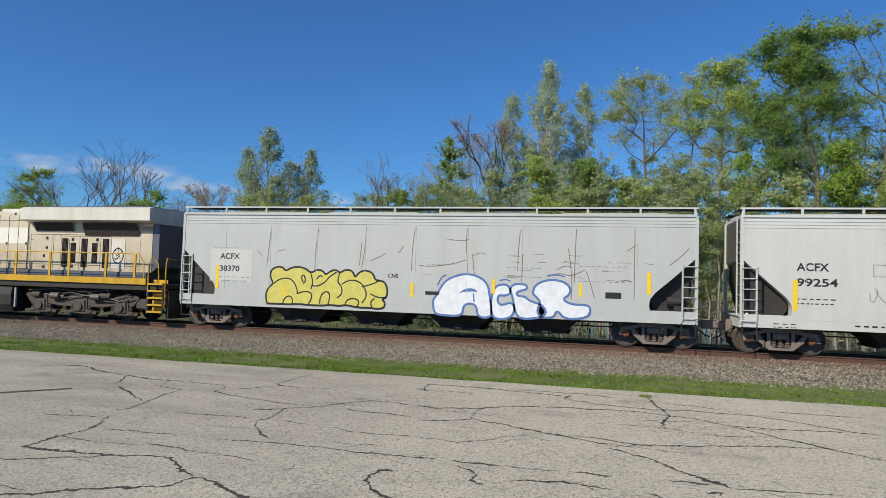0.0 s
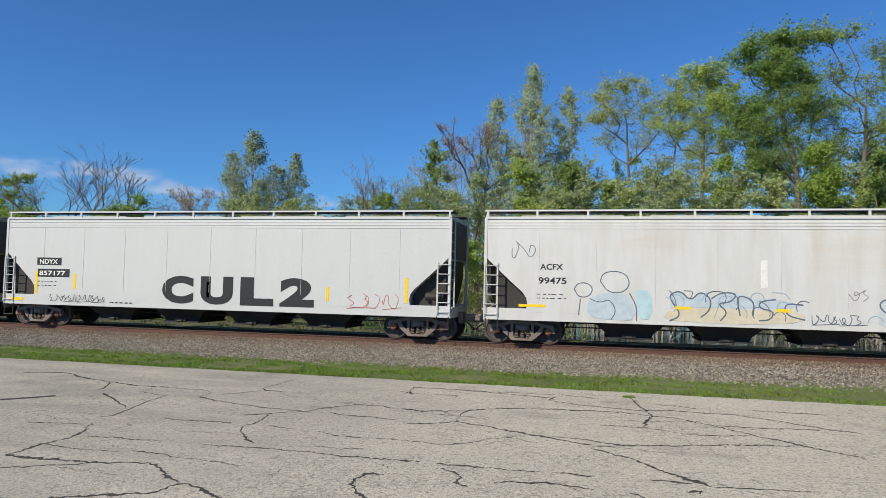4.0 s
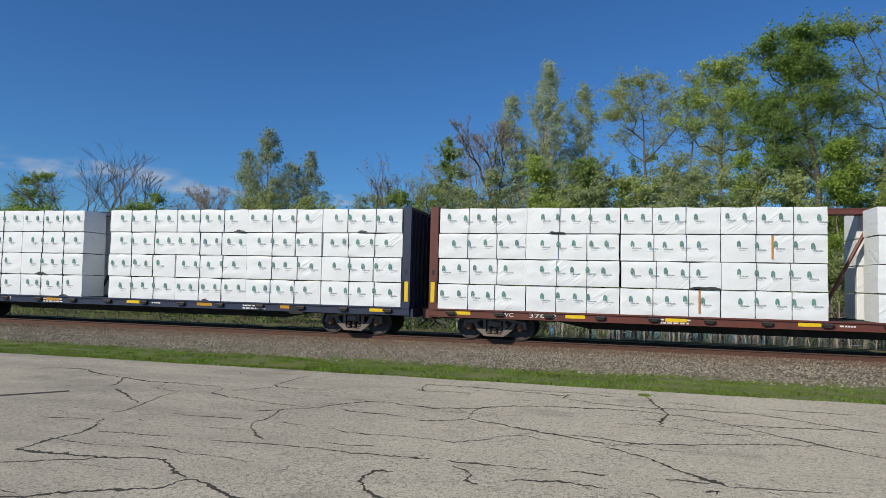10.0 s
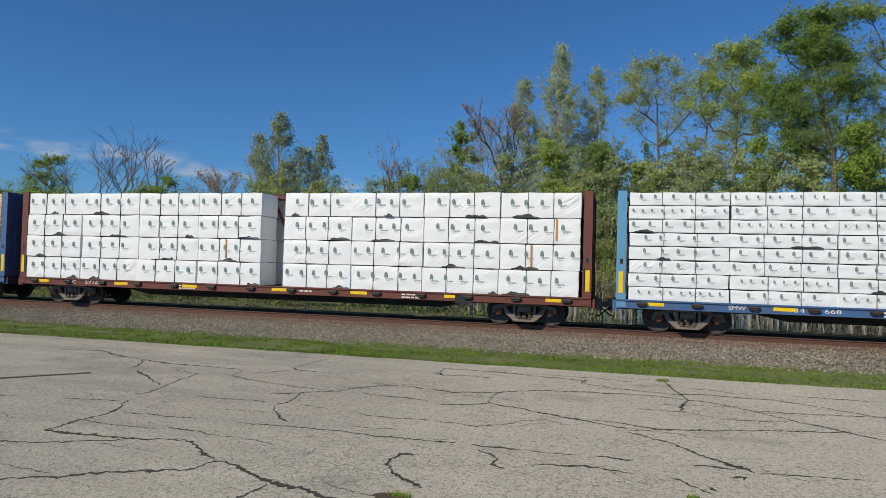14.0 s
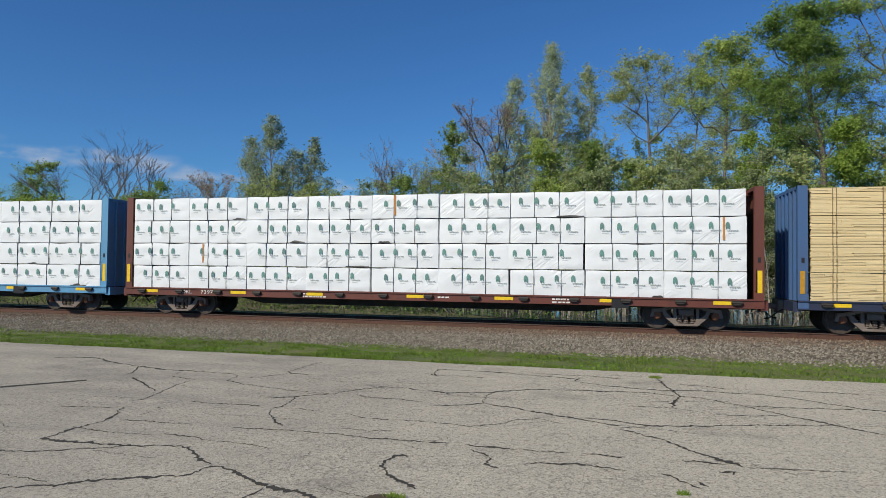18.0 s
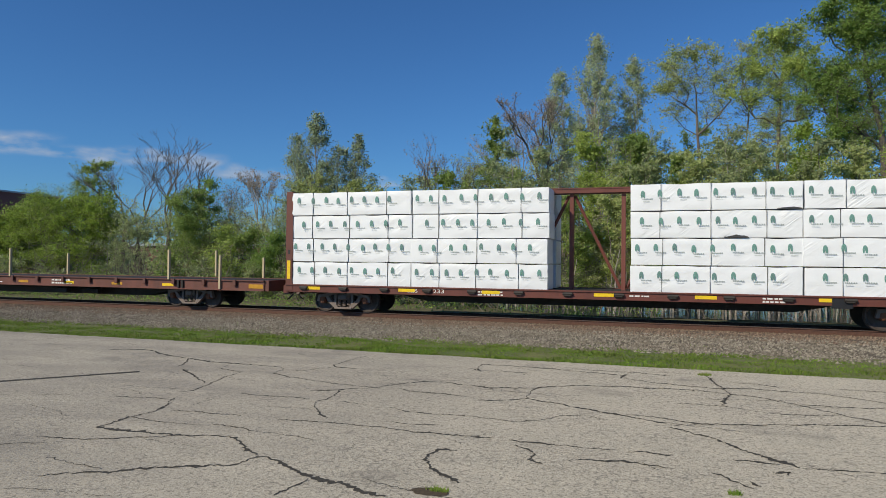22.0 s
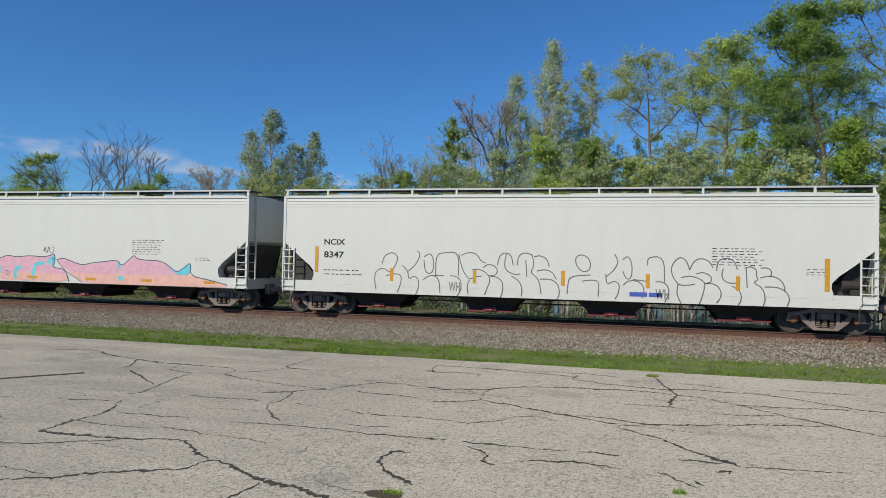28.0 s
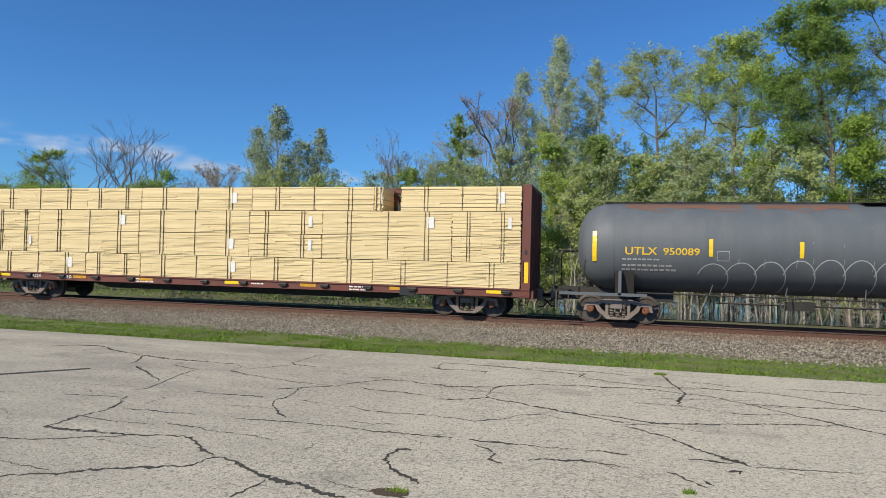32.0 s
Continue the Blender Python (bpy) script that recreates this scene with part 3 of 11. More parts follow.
crack(0.065, (-7.53, 8.87), (-7.29, 8.35), (-7.33, 8.01), (-7.36, 7.65), (-7.31, 7.27), (-7.09, 7.21), (-6.64, 7.21), (-6.02, 7.25), (-5.60, 7.41), (-5.24, 7.44), (-4.99, 7.18), (-4.57, 6.86))
crack(0.033, (-7.67, 6.60), (-7.21, 6.65), (-6.66, 6.86), (-6.25, 7.11), (-5.97, 7.30))
crack(0.037, (-8.68, 8.92), (-8.18, 9.07), (-7.78, 9.12))
crack(0.024, (-10.05, 8.63), (-9.47, 8.84))
crack(0.029, (-7.14, 8.41), (-6.76, 8.47), (-6.32, 8.49), (-5.93, 8.49))
crack(0.029, (-5.29, 8.50), (-4.89, 8.53), (-4.46, 8.58), (-3.87, 8.58), (-3.27, 8.52), (-2.81, 8.53), (-2.44, 8.54))
crack(0.037, (-4.14, 9.79), (-3.75, 9.64), (-3.27, 9.62), (-2.76, 9.66))
crack(0.029, (-3.80, 8.88), (-3.41, 8.89), (-3.00, 8.97))
crack(0.056, (-6.28, 5.41), (-6.12, 5.52), (-5.94, 5.64), (-5.54, 5.89), (-5.20, 6.12), (-4.78, 6.33), (-4.55, 6.46), (-4.52, 6.79), (-4.40, 6.83))
crack(0.084, (-4.40, 6.83), (-4.18, 6.72), (-3.99, 6.56), (-3.66, 6.39), (-3.43, 6.33), (-3.17, 6.27), (-2.94, 6.16), (-2.59, 6.07))
crack(0.065, (-3.56, 6.30), (-3.56, 6.09), (-3.58, 5.88), (-3.63, 5.73))
crack(0.084, (-2.40, 7.86), (-2.60, 7.79), (-2.66, 7.49), (-2.60, 7.27), (-2.43, 7.07), (-2.19, 6.89), (-2.03, 6.69))
crack(0.038, (-2.54, 8.27), (-2.43, 8.11))
crack(0.025, (-7.07, 8.78), (-7.05, 9.30), (-7.23, 9.37))
crack(0.090, (-4.00, 14.00), (-3.68, 13.75), (-3.83, 14.06), (-3.88, 14.63), (-3.21, 14.67), (-2.40, 14.63), (-2.03, 14.49), (-1.39, 14.40), (-0.78, 14.28))
crack(0.054, (-3.68, 13.75), (-3.25, 13.90), (-2.71, 13.83), (-2.73, 13.57))
crack(0.125, (-0.78, 14.28), (-0.80, 13.94), (-0.73, 14.47))
crack(0.054, (-2.04, 14.62), (-1.29, 14.71), (-0.47, 14.74), (0.19, 14.55))
crack(0.072, (-0.76, 13.95), (-0.19, 13.62), (0.36, 13.52), (0.88, 13.42), (1.53, 13.62), (2.14, 13.56), (2.68, 13.56), (3.33, 13.20), (3.98, 12.70), (4.46, 12.51))
crack(0.072, (-3.45, 12.09), (-3.04, 11.96), (-2.25, 12.24), (-1.65, 12.73), (-1.01, 12.93), (-0.18, 13.01), (0.63, 13.13), (1.01, 12.94), (1.50, 12.86), (2.06, 12.41), (2.65, 11.74), (3.08, 11.35), (3.45, 11.02), (3.87, 10.64))
crack(0.143, (0.84, 14.87), (0.93, 14.21), (1.06, 13.52), (1.15, 12.89), (1.02, 12.39), (0.93, 11.86))
crack(0.041, (0.16, 11.72), (0.57, 11.81), (0.93, 11.80), (1.26, 11.63), (1.71, 11.45), (2.59, 11.70))
crack(0.054, (1.18, 14.30), (1.65, 14.20), (2.09, 13.99))
crack(0.054, (3.09, 14.21), (3.79, 14.15), (4.44, 14.18))
crack(0.054, (2.05, 12.35), (2.74, 12.38), (3.33, 12.45), (3.96, 12.64))
crack(0.069, (-2.97, 10.83), (-2.56, 10.94), (-2.19, 11.21), (-1.70, 11.03), (-1.20, 10.81), (-0.72, 10.59), (-0.33, 10.36), (0.05, 10.19))
crack(0.069, (-2.09, 12.40), (-2.25, 11.92), (-2.21, 11.41), (-2.19, 11.21))
crack(0.061, (-0.53, 10.61), (-0.14, 10.60), (0.23, 10.42), (0.68, 10.38), (1.32, 10.58), (1.88, 10.81), (2.57, 11.03), (3.24, 11.17))
crack(0.037, (0.05, 10.09), (0.41, 10.29), (0.68, 10.38))
crack(0.086, (0.05, 9.99), (0.39, 9.79), (0.63, 9.55), (0.88, 9.20), (1.17, 8.79), (1.36, 8.61), (1.46, 8.50))
crack(0.037, (-2.75, 9.64), (-2.39, 9.61), (-2.08, 9.53), (-1.74, 9.75), (-1.46, 10.15), (-1.14, 10.35), (-0.73, 10.09))
crack(0.048, (-2.42, 8.52), (-2.13, 8.57))
crack(0.043, (-1.90, 8.53), (-1.56, 8.54), (-1.23, 8.54), (-0.94, 8.50))
crack(0.029, (-0.94, 8.50), (-0.54, 8.55))
crack(0.048, (-0.42, 8.56), (-0.19, 8.55), (0.08, 8.54))
crack(0.056, (-1.79, 8.32), (-1.58, 8.19), (-1.51, 7.97), (-1.51, 7.76), (-1.34, 7.66))
crack(0.038, (-1.06, 7.91), (-0.77, 8.01), (-0.44, 8.10), (-0.18, 8.07), (0.11, 7.98))
crack(0.029, (-0.25, 8.15), (-0.05, 7.88))
crack(0.048, (0.78, 8.57), (1.04, 8.59), (1.28, 8.56))
crack(0.029, (1.48, 8.49), (1.80, 8.57), (2.04, 8.59), (2.33, 8.59), (2.71, 8.64))
crack(0.057, (1.83, 8.57), (1.98, 8.57))
crack(0.065, (0.51, 7.98), (0.65, 7.84), (0.77, 7.68), (0.88, 7.56))
crack(0.056, (0.88, 7.80), (0.99, 7.67))
crack(0.057, (1.16, 8.19), (1.35, 8.31), (1.29, 8.17))
seam = Shape().add([(-14.54, 6.1, 0.0045), (-14.44, 5.98, 0.0045), (-10.1, 11.03, 0.0045), (-10.2, 11.14, 0.0045)], [(0, 1, 2, 3)])
part("crack", seam, CRACK, lot_ob, "long straight dark seam")

# fine branching cracks between the wide ones
for _ in range(90):
    x, y = crack_rng.uniform(-16, 7), crack_rng.uniform(4.4, 15.2)
    a = crack_rng.choice((0.0, 0.2, -0.3, 1.2, 2.7)) + crack_rng.uniform(-0.3, 0.3)
    line = [(x, y)]
    for _ in range(crack_rng.randint(2, 4)):
        a += crack_rng.uniform(-0.6, 0.6)
        x, y = x + 0.5 * math.cos(a), y + 0.2 * math.sin(a)
        line.append((x, min(y, 15.3)))
    crack(crack_rng.choice((0.010, 0.014, 0.018)), *line)


ballast_poly = [(-5.3, -0.06), (-4.9, 0.02), (-3.1, 0.10), (-2.1, 0.16), (-1.5, 0.17), (-0.8, 0.15), (0.8, 0.15), (1.5, 0.17), (2.1, 0.15), (3.4, -0.02), (4.2, -0.06)]


def ballast_z(y):
    d = y - TRACK_Y
    for (a, za), (b, zb) in zip(ballast_poly, ballast_poly[1:]):
        if a <= d <= b:
            return za + (zb - za) * (d - a) / (b - a)
    return -0.06


def verge_height(x, y):
    return -0.02 + 0.05 * min(1, (y - 15.55) / 1.5) - 0.08 * max(0, y - 18.9) + 0.02 * noise.noise((x * 0.8, y * 1.6, 0))


verge = part("grass_verge", grid(-120, 60, 360, 15.6, 19.25, 12, verge_height), TURF)
tagged(verge, "strip of short spring grass between lot and track", "grass", kind="structure")


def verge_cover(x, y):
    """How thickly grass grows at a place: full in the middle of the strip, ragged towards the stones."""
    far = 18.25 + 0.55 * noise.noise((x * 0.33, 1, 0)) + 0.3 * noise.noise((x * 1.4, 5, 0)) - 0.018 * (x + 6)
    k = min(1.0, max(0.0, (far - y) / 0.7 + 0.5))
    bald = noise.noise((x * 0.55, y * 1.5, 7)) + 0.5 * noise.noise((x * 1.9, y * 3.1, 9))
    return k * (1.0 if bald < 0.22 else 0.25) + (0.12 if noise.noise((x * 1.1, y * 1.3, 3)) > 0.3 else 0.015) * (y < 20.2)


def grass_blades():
    """Short tufts on the verge, sown thickest where the camera looks, around x = -6."""
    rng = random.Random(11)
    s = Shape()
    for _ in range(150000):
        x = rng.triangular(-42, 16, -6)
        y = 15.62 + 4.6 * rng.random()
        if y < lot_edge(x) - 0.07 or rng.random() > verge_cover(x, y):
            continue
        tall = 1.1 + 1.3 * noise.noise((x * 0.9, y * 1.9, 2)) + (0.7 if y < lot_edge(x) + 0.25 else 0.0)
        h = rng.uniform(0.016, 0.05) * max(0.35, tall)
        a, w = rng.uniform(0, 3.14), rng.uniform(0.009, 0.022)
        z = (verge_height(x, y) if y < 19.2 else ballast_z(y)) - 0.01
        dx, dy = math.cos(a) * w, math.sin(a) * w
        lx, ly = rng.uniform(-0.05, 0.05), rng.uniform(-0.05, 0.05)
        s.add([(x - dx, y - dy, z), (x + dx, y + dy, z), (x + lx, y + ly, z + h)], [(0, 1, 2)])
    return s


def leaf_material(name, a, b2, c2, through=0.45):
    """Thin leaves: coloured leaf by leaf, with some light coming through."""
    m, nt, b = shader(name)
    geo = nt.nodes.new("ShaderNodeNewGeometry")
    info = nt.nodes.new("ShaderNodeObjectInfo")
    c = mixed(nt, geo.outputs["Random Per Island"], a, b2)
    c = mixed(nt, times(nt, grain(nt, coords(nt), 0.55, 3), 0.55), c, c2)
    c = mixed(nt, times(nt, grain(nt, coords(nt), 2.2, 3, 0.45, 0.62), 0.5), c, tuple(x * 0.68 for x in c2))
    c = mixed(nt, times(nt, info.outputs["Random"], 0.25), c, tuple(x * 0.6 for x in a))
    nt.links.new(c, b.inputs["Base Color"])
    b.inputs["Roughness"].default_value = 0.7
    b.inputs["Specular IOR Level"].default_value = 0.25
    t = nt.nodes.new("ShaderNodeBsdfTranslucent")
    nt.links.new(c, t.inputs["Color"])
    mx = nt.nodes.new("ShaderNodeMixShader")
    mx.inputs[0].default_value = through
    nt.links.new(b.outputs[0], mx.inputs[1])
    nt.links.new(t.outputs[0], mx.inputs[2])
    nt.links.new(mx.outputs[0], nt.nodes["Material Output"].inputs["Surface"])
    return m


BLADE = leaf_material("grass_blade", (0.125, 0.255, 0.025), (0.27, 0.40, 0.055), (0.19, 0.205, 0.06), 0.35)
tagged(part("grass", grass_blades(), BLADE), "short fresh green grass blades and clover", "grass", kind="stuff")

HOLE = plain("soil_in_pothole", (0.085, 0.062, 0.035), 0.95, 0, 0.6, 30)


def ragged(cx, cy, rx, ry, z, seed):
    return [(cx + rx * (1 + 0.35 * noise.noise((3 * math.cos(a), 3 * math.sin(a), seed))) * math.cos(a),
             cy + ry * (1 + 0.35 * noise.noise((3 * math.cos(a), 3 * math.sin(a), seed))) * math.sin(a), z) for a in (2 * math.pi * k / 26 for k in range(26))]


def tuft(cx, cy, rx, ry, count, seed):
    rng = random.Random(seed)
    s = Shape()
    for _ in range(count):
        a, q = rng.uniform(0, 6.28), rng.random() ** 0.6
        x, y, h, w = cx + rx * q * math.cos(a), cy + ry * q * math.sin(a), rng.uniform(0.02, 0.06), rng.uniform(0.003, 0.007)
        s.add([(x - w, y, 0.0), (x + w, y, 0.0), (x + rng.uniform(-0.03, 0.03), y + rng.uniform(-0.03, 0.03), h)], [(0, 1, 2)])
    return s


part("pothole", Shape().add(ragged(-2.22, 6.35, 0.2, 0.11, 0.0045, 3), [tuple(range(26))]), HOLE, lot_ob, "shallow pothole filled with brown soil")
tagged(part("grass_tuft", tuft(-2.16, 6.4, 0.12, 0.05, 130, 4), BLADE), "small tuft of grass in a pothole", "grass", kind="stuff")
tagged(part("grass_tuft", tuft(0.67, 7.31, 0.07, 0.04, 70, 5), BLADE), "tiny tuft of grass in the asphalt", "grass", kind="stuff")
tagged(part("grass_tuft", tuft(0.82, 14.95, 0.14, 0.12, 200, 6), BLADE), "tuft of weeds growing from a crack", "grass", kind="stuff")

# ---- railway track ----
bed = part("ballast_bed", grid(-160, 80, 700, TRACK_Y - 5.3, TRACK_Y + 4.2, 44,
                               lambda x, y: ballast_z(y) + (0.02 * noise.noise((x * 2.1, y * 3.1, 0)) + 0.03 * noise.noise((x * 6.1, y * 6.1, 3))) * (abs(y - TRACK_Y) > 0.9) + 0.004), GRIT)
tagged(bed, "brown-grey crushed stone railway ballast", "ballast", kind="structure")


def ballast_stones(near, far, count, seed):
    rng = random.Random(seed)
    s = Shape()
    for _ in range(count):
        x = rng.triangular(-40, 15, -6)
        d = near + (far - near) * rng.random()
        y = TRACK_Y + d
        r = rng.uniform(0.026, 0.06)
        if d < -5.0 and rng.random() < (-5.0 - d) / 1.5 + 0.35 * noise.noise((x * 0.7, y, 4)):
            continue
        z = max(ballast_z(y), -0.04, verge_height(x, y) if y < 19.25 else -1) + 0.004
        p = [(x + r * rng.uniform(0.6, 1.2) * dx, y + r * rng.uniform(0.6, 1.2) * dy, z + r * rng.uniform(0.5, 1.1) * dz)
             for dx, dy, dz in ((1, 0, 0), (0, 1, 0), (-1, 0, 0), (0, -1, 0), (0.2, 0.1, 1), (0, 0, -0.6))]
        s.add(p[:5], [(0, 1, 4), (1, 2, 4), (2, 3, 4), (3, 0, 4)])
    return s


tagged(part("ballast_stones", ballast_stones(-6.4, -2.3, 42000, 21), BALLAST), "loose pale crushed stones on the shoulder of the track", "ballast", kind="stuff")
tagged(part("rusty_stones", ballast_stones(-2.9, -0.8, 17000, 22), RUST_STONE), "rust-dusted crushed stones beside the rail", "ballast", kind="stuff")

track = thing("railway_track", "single railway track with rusty rails on wooden ties", "railway track", kind="structure",
              at=pose(0, TRACK_Y, 0))
rail_poly = [(-0.07, -0.185), (0.07, -0.185), (0.07, -0.17), (0.012, -0.15), (0.012, -0.04), (0.036, -0.03), (0.036, -0.004), (-0.036, -0.004), (-0.036, -0.03), (-0.012, -0.04), (-0.012, -0.15), (-0.07, -0.17)]
for side in (-0.755, 0.755):
    rail = part("rail", Shape().prism_x([(side + a, RAIL_Z + b) for a, b in rail_poly], -400, 400), RAIL_SIDE, track, "rust-brown steel rail")
    part("rail_head", Shape().box(-400, 400, side - 0.03, side + 0.03, RAIL_Z - 0.004, RAIL_Z), RAIL_TOP, rail, "bright worn running surface")
tie_mesh = Shape().box(-0.115, 0.115, -1.3, 1.3, 0.0, 0.17, 0.012).mesh("tie", TIE)
plate_mesh = Shape().box(-0.09, 0.09, -0.92, -0.58, 0.17, 0.182).box(-0.09, 0.09, 0.58, 0.92, 0.17, 0.182).box(-0.03, 0.03, -0.85, -0.82, 0.182, 0.21).mesh("tie_plate", PLATE)
tie_rng = random.Random(3)
for i in range(190):
    tie = part("tie", tie_mesh, None, track)
    tie.location = (-75 + 0.53 * i + tie_rng.uniform(-0.03, 0.03), tie_rng.uniform(-0.05, 0.05), tie_rng.uniform(-0.015, 0.0))
    tie.rotation_euler = (0, 0, tie_rng.uniform(-0.02, 0.02))
    part("tie_plate", plate_mesh, None, tie)

# ---- train: running gear ----
CARS = []      # thing, distance along the train, side offset, height over the rail
WHEELS = []    # wheel set, distance along the train, rest pose, radius


def wheelset_mesh(r, cap, reach):
    s = Shape()
    for k in (-1, 1):
        prof = [(0.70, r + 0.028), (0.725, r + 0.026), (0.735, r), (0.83, r - 0.006), (0.835, r - 0.06), (0.80, r - 0.075), (0.785, 0.16), (0.84, 0.13), (0.84, 0.0)]
        rings = [[(rr * math.cos(2 * math.pi * j / 28), k * y, rr * math.sin(2 * math.pi * j / 28)) for j in range(28)] for y, rr in prof[:-1]]
        s.loft(rings)
    s.tube([(0, -reach, 0), (0, reach, 0)], 0.085, 12)
    return s.mesh("wheelset", WHEEL, True)


def bearing_mesh(reach, k):
    s = Shape()
    if k:
        s.tube([(0, k * (reach - 0.16), 0), (0, k * (reach + 0.03), 0)], 0.125, 14)
        s.tube([(0, k * (reach + 0.03), 0), (0, k * (reach + 0.06), 0)], 0.095, 12)
        for a in (0.5, 2.6, 4.7):
            s.tube([(0.06 * math.cos(a), k * (reach + 0.05), 0.06 * math.sin(a)), (0.06 * math.cos(a), k * (reach + 0.085), 0.06 * math.sin(a))], 0.018, 6)
    return s.mesh("bearing", BEARING, True)


CAR_WHEELS, CAR_CAPS = wheelset_mesh(0.457, 0.1, 1.02), {k: bearing_mesh(1.04, k) for k in (-1, 1)}
LOCO_WHEELS = wheelset_mesh(0.53, 0.1, 1.02)


def side_frame_mesh(k):
    """One cast side frame: pedestals, arched top chord, V-shaped lower chord and spring seat."""
    y0, y1 = k * 0.93, k * 1.08
    s = Shape()
    s.prism([(-1.12, 0.40), (-1.06, 0.66), (-0.74, 0.70), (-0.42, 0.80), (0.42, 0.80), (0.74, 0.70), (1.06, 0.66), (1.12, 0.40), (1.02, 0.40), (0.98, 0.56), (0.72, 0.585),
             (0.40, 0.68), (-0.40, 0.68), (-0.72, 0.585), (-0.98, 0.56), (-1.02, 0.40)], y0, y1)
    for q in (-1, 1):
        s.prism([(q * 0.62, 0.60), (q * 0.75, 0.60), (q * 0.66, 0.40), (q * 0.36, 0.14), (q * 0.24, 0.14), (q * 0.24, 0.24), (q * 0.52, 0.46)], y0, y1)
        s.prism([(q * 0.30, 0.20), (q * 0.40, 0.20), (q * 0.40, 0.72), (q * 0.30, 0.72)], y0 + k * 0.01, y1 - k * 0.01)
        s.box(q * 0.89 - 0.15, q * 0.89 + 0.15, min(y0, y1) - 0.01, max(y0, y1) + 0.015, 0.575, 0.635)
    s.box(-0.36, 0.36, min(y0, y1) - 0.03, max(y0, y1) + 0.03, 0.12, 0.2, 0.015)
    return s.mesh("side_frame", TRUCK)


def spring_mesh(k):
    """One wound coil spring."""
    return Shape().tube([(0.06 * math.cos(a), k * 1.0 + 0.06 * math.sin(a), 0.2 + 0.28 * a / 31.4) for a in (0.785 * i for i in range(41))], 0.019, 4).mesh("spring", TRUCK)


FRAMES = {k: side_frame_mesh(k) for k in (-1, 1)}
SPRINGS = {k: spring_mesh(k) for k in (-1, 1)}
BOLSTER = Shape().box(-0.24, 0.24, -1.1, 1.1, 0.47, 0.68, 0.03).box(-0.7, 0.7, -0.3, 0.3, 0.66, 0.76).box(-0.14, 0.14, -1.16, -1.08, 0.5, 0.64).mesh("truck", TRUCK)
BRAKE = Shape().box(-0.36, -0.30, -0.8, 0.8, 0.33, 0.40).box(0.30, 0.36, -0.8, 0.8, 0.33, 0.40).tube([(-0.3, 0.1, 0.4), (0.3, 0.1, 0.44)], 0.03, 6).mesh("brake_beam", UNDER)


def freight_truck(car, u, x):
    truck = part("truck", BOLSTER, None, car, "rust-brown three-piece freight truck")
    truck.location = (x, 0, 0)
    for k in (-1, 1):
        part("side_frame", FRAMES[k], None, truck)
        for dx in (-0.2, 0.0, 0.2):
            part("spring", SPRINGS[k], None, truck).location = (dx, 0, 0)
    part("brake_beam", BRAKE, None, truck)
    for dx in (-0.889, 0.889):
        ws = part("wheelset", CAR_WHEELS, None, truck, "steel wheel set with rusty bearing caps")
        ws.location = (dx, 0, 0.457)
        for k in (-1, 1):
            cap = part("bearing_cap", CAR_CAPS[k], None, truck)
            cap.location = (dx, 0, 0.457)
        WHEELS.append((ws, u + x + dx, (dx, 0, 0.457), 0.457))
    return truck


COUPLER = Shape().box(-0.55, 0.0, -0.09, 0.09, 0.70, 0.88, 0.02).box(-0.95, -0.55, -0.16, 0.16, 0.66, 0.94, 0.05).box(-0.2, 0.0, -0.25, 0.25, 0.58, 1.0, 0.03).mesh("coupler", TRUCK)
HOSE = Shape().tube([(0, -0.35, 0.75), (-0.25, -0.36, 0.6), (-0.45, -0.3, 0.42), (-0.6, -0.2, 0.38)], 0.025, 6).mesh("brake_hose", RUBBER)


def couplers(car, x0, x1):
    for x, turn in ((x0, 0), (x1, math.pi)):
        c = part("coupler", COUPLER, None, car, "knuckle coupler in draft gear")
        c.location, c.rotation_euler = (x, 0, 0), (0, 0, turn)
        part("brake_hose", HOSE, None, c)


def ladder(car, x0, x1, y, z0, z1, rungs, material, r=0.017):
    s = Shape()
    for x in (x0, x1):
        s.box(x - 0.025, x + 0.025, y - 0.02, y + 0.02, z0, z1)
    for i in range(rungs):
        z = z0 + 0.08 + (z1 - z0 - 0.16) * i / max(1, rungs - 1)
        s.tube([(x0, y - 0.03, z), (x1, y - 0.03, z)], r, 6)
    return part("ladder", s, material, car)


def car_thing(name, label, category, u):
    ob = thing(name, label, category, "cars of the freight train")
    CARS.append((ob, u, 0.0, 0.0))
    return ob


# ---- covered hoppers ----


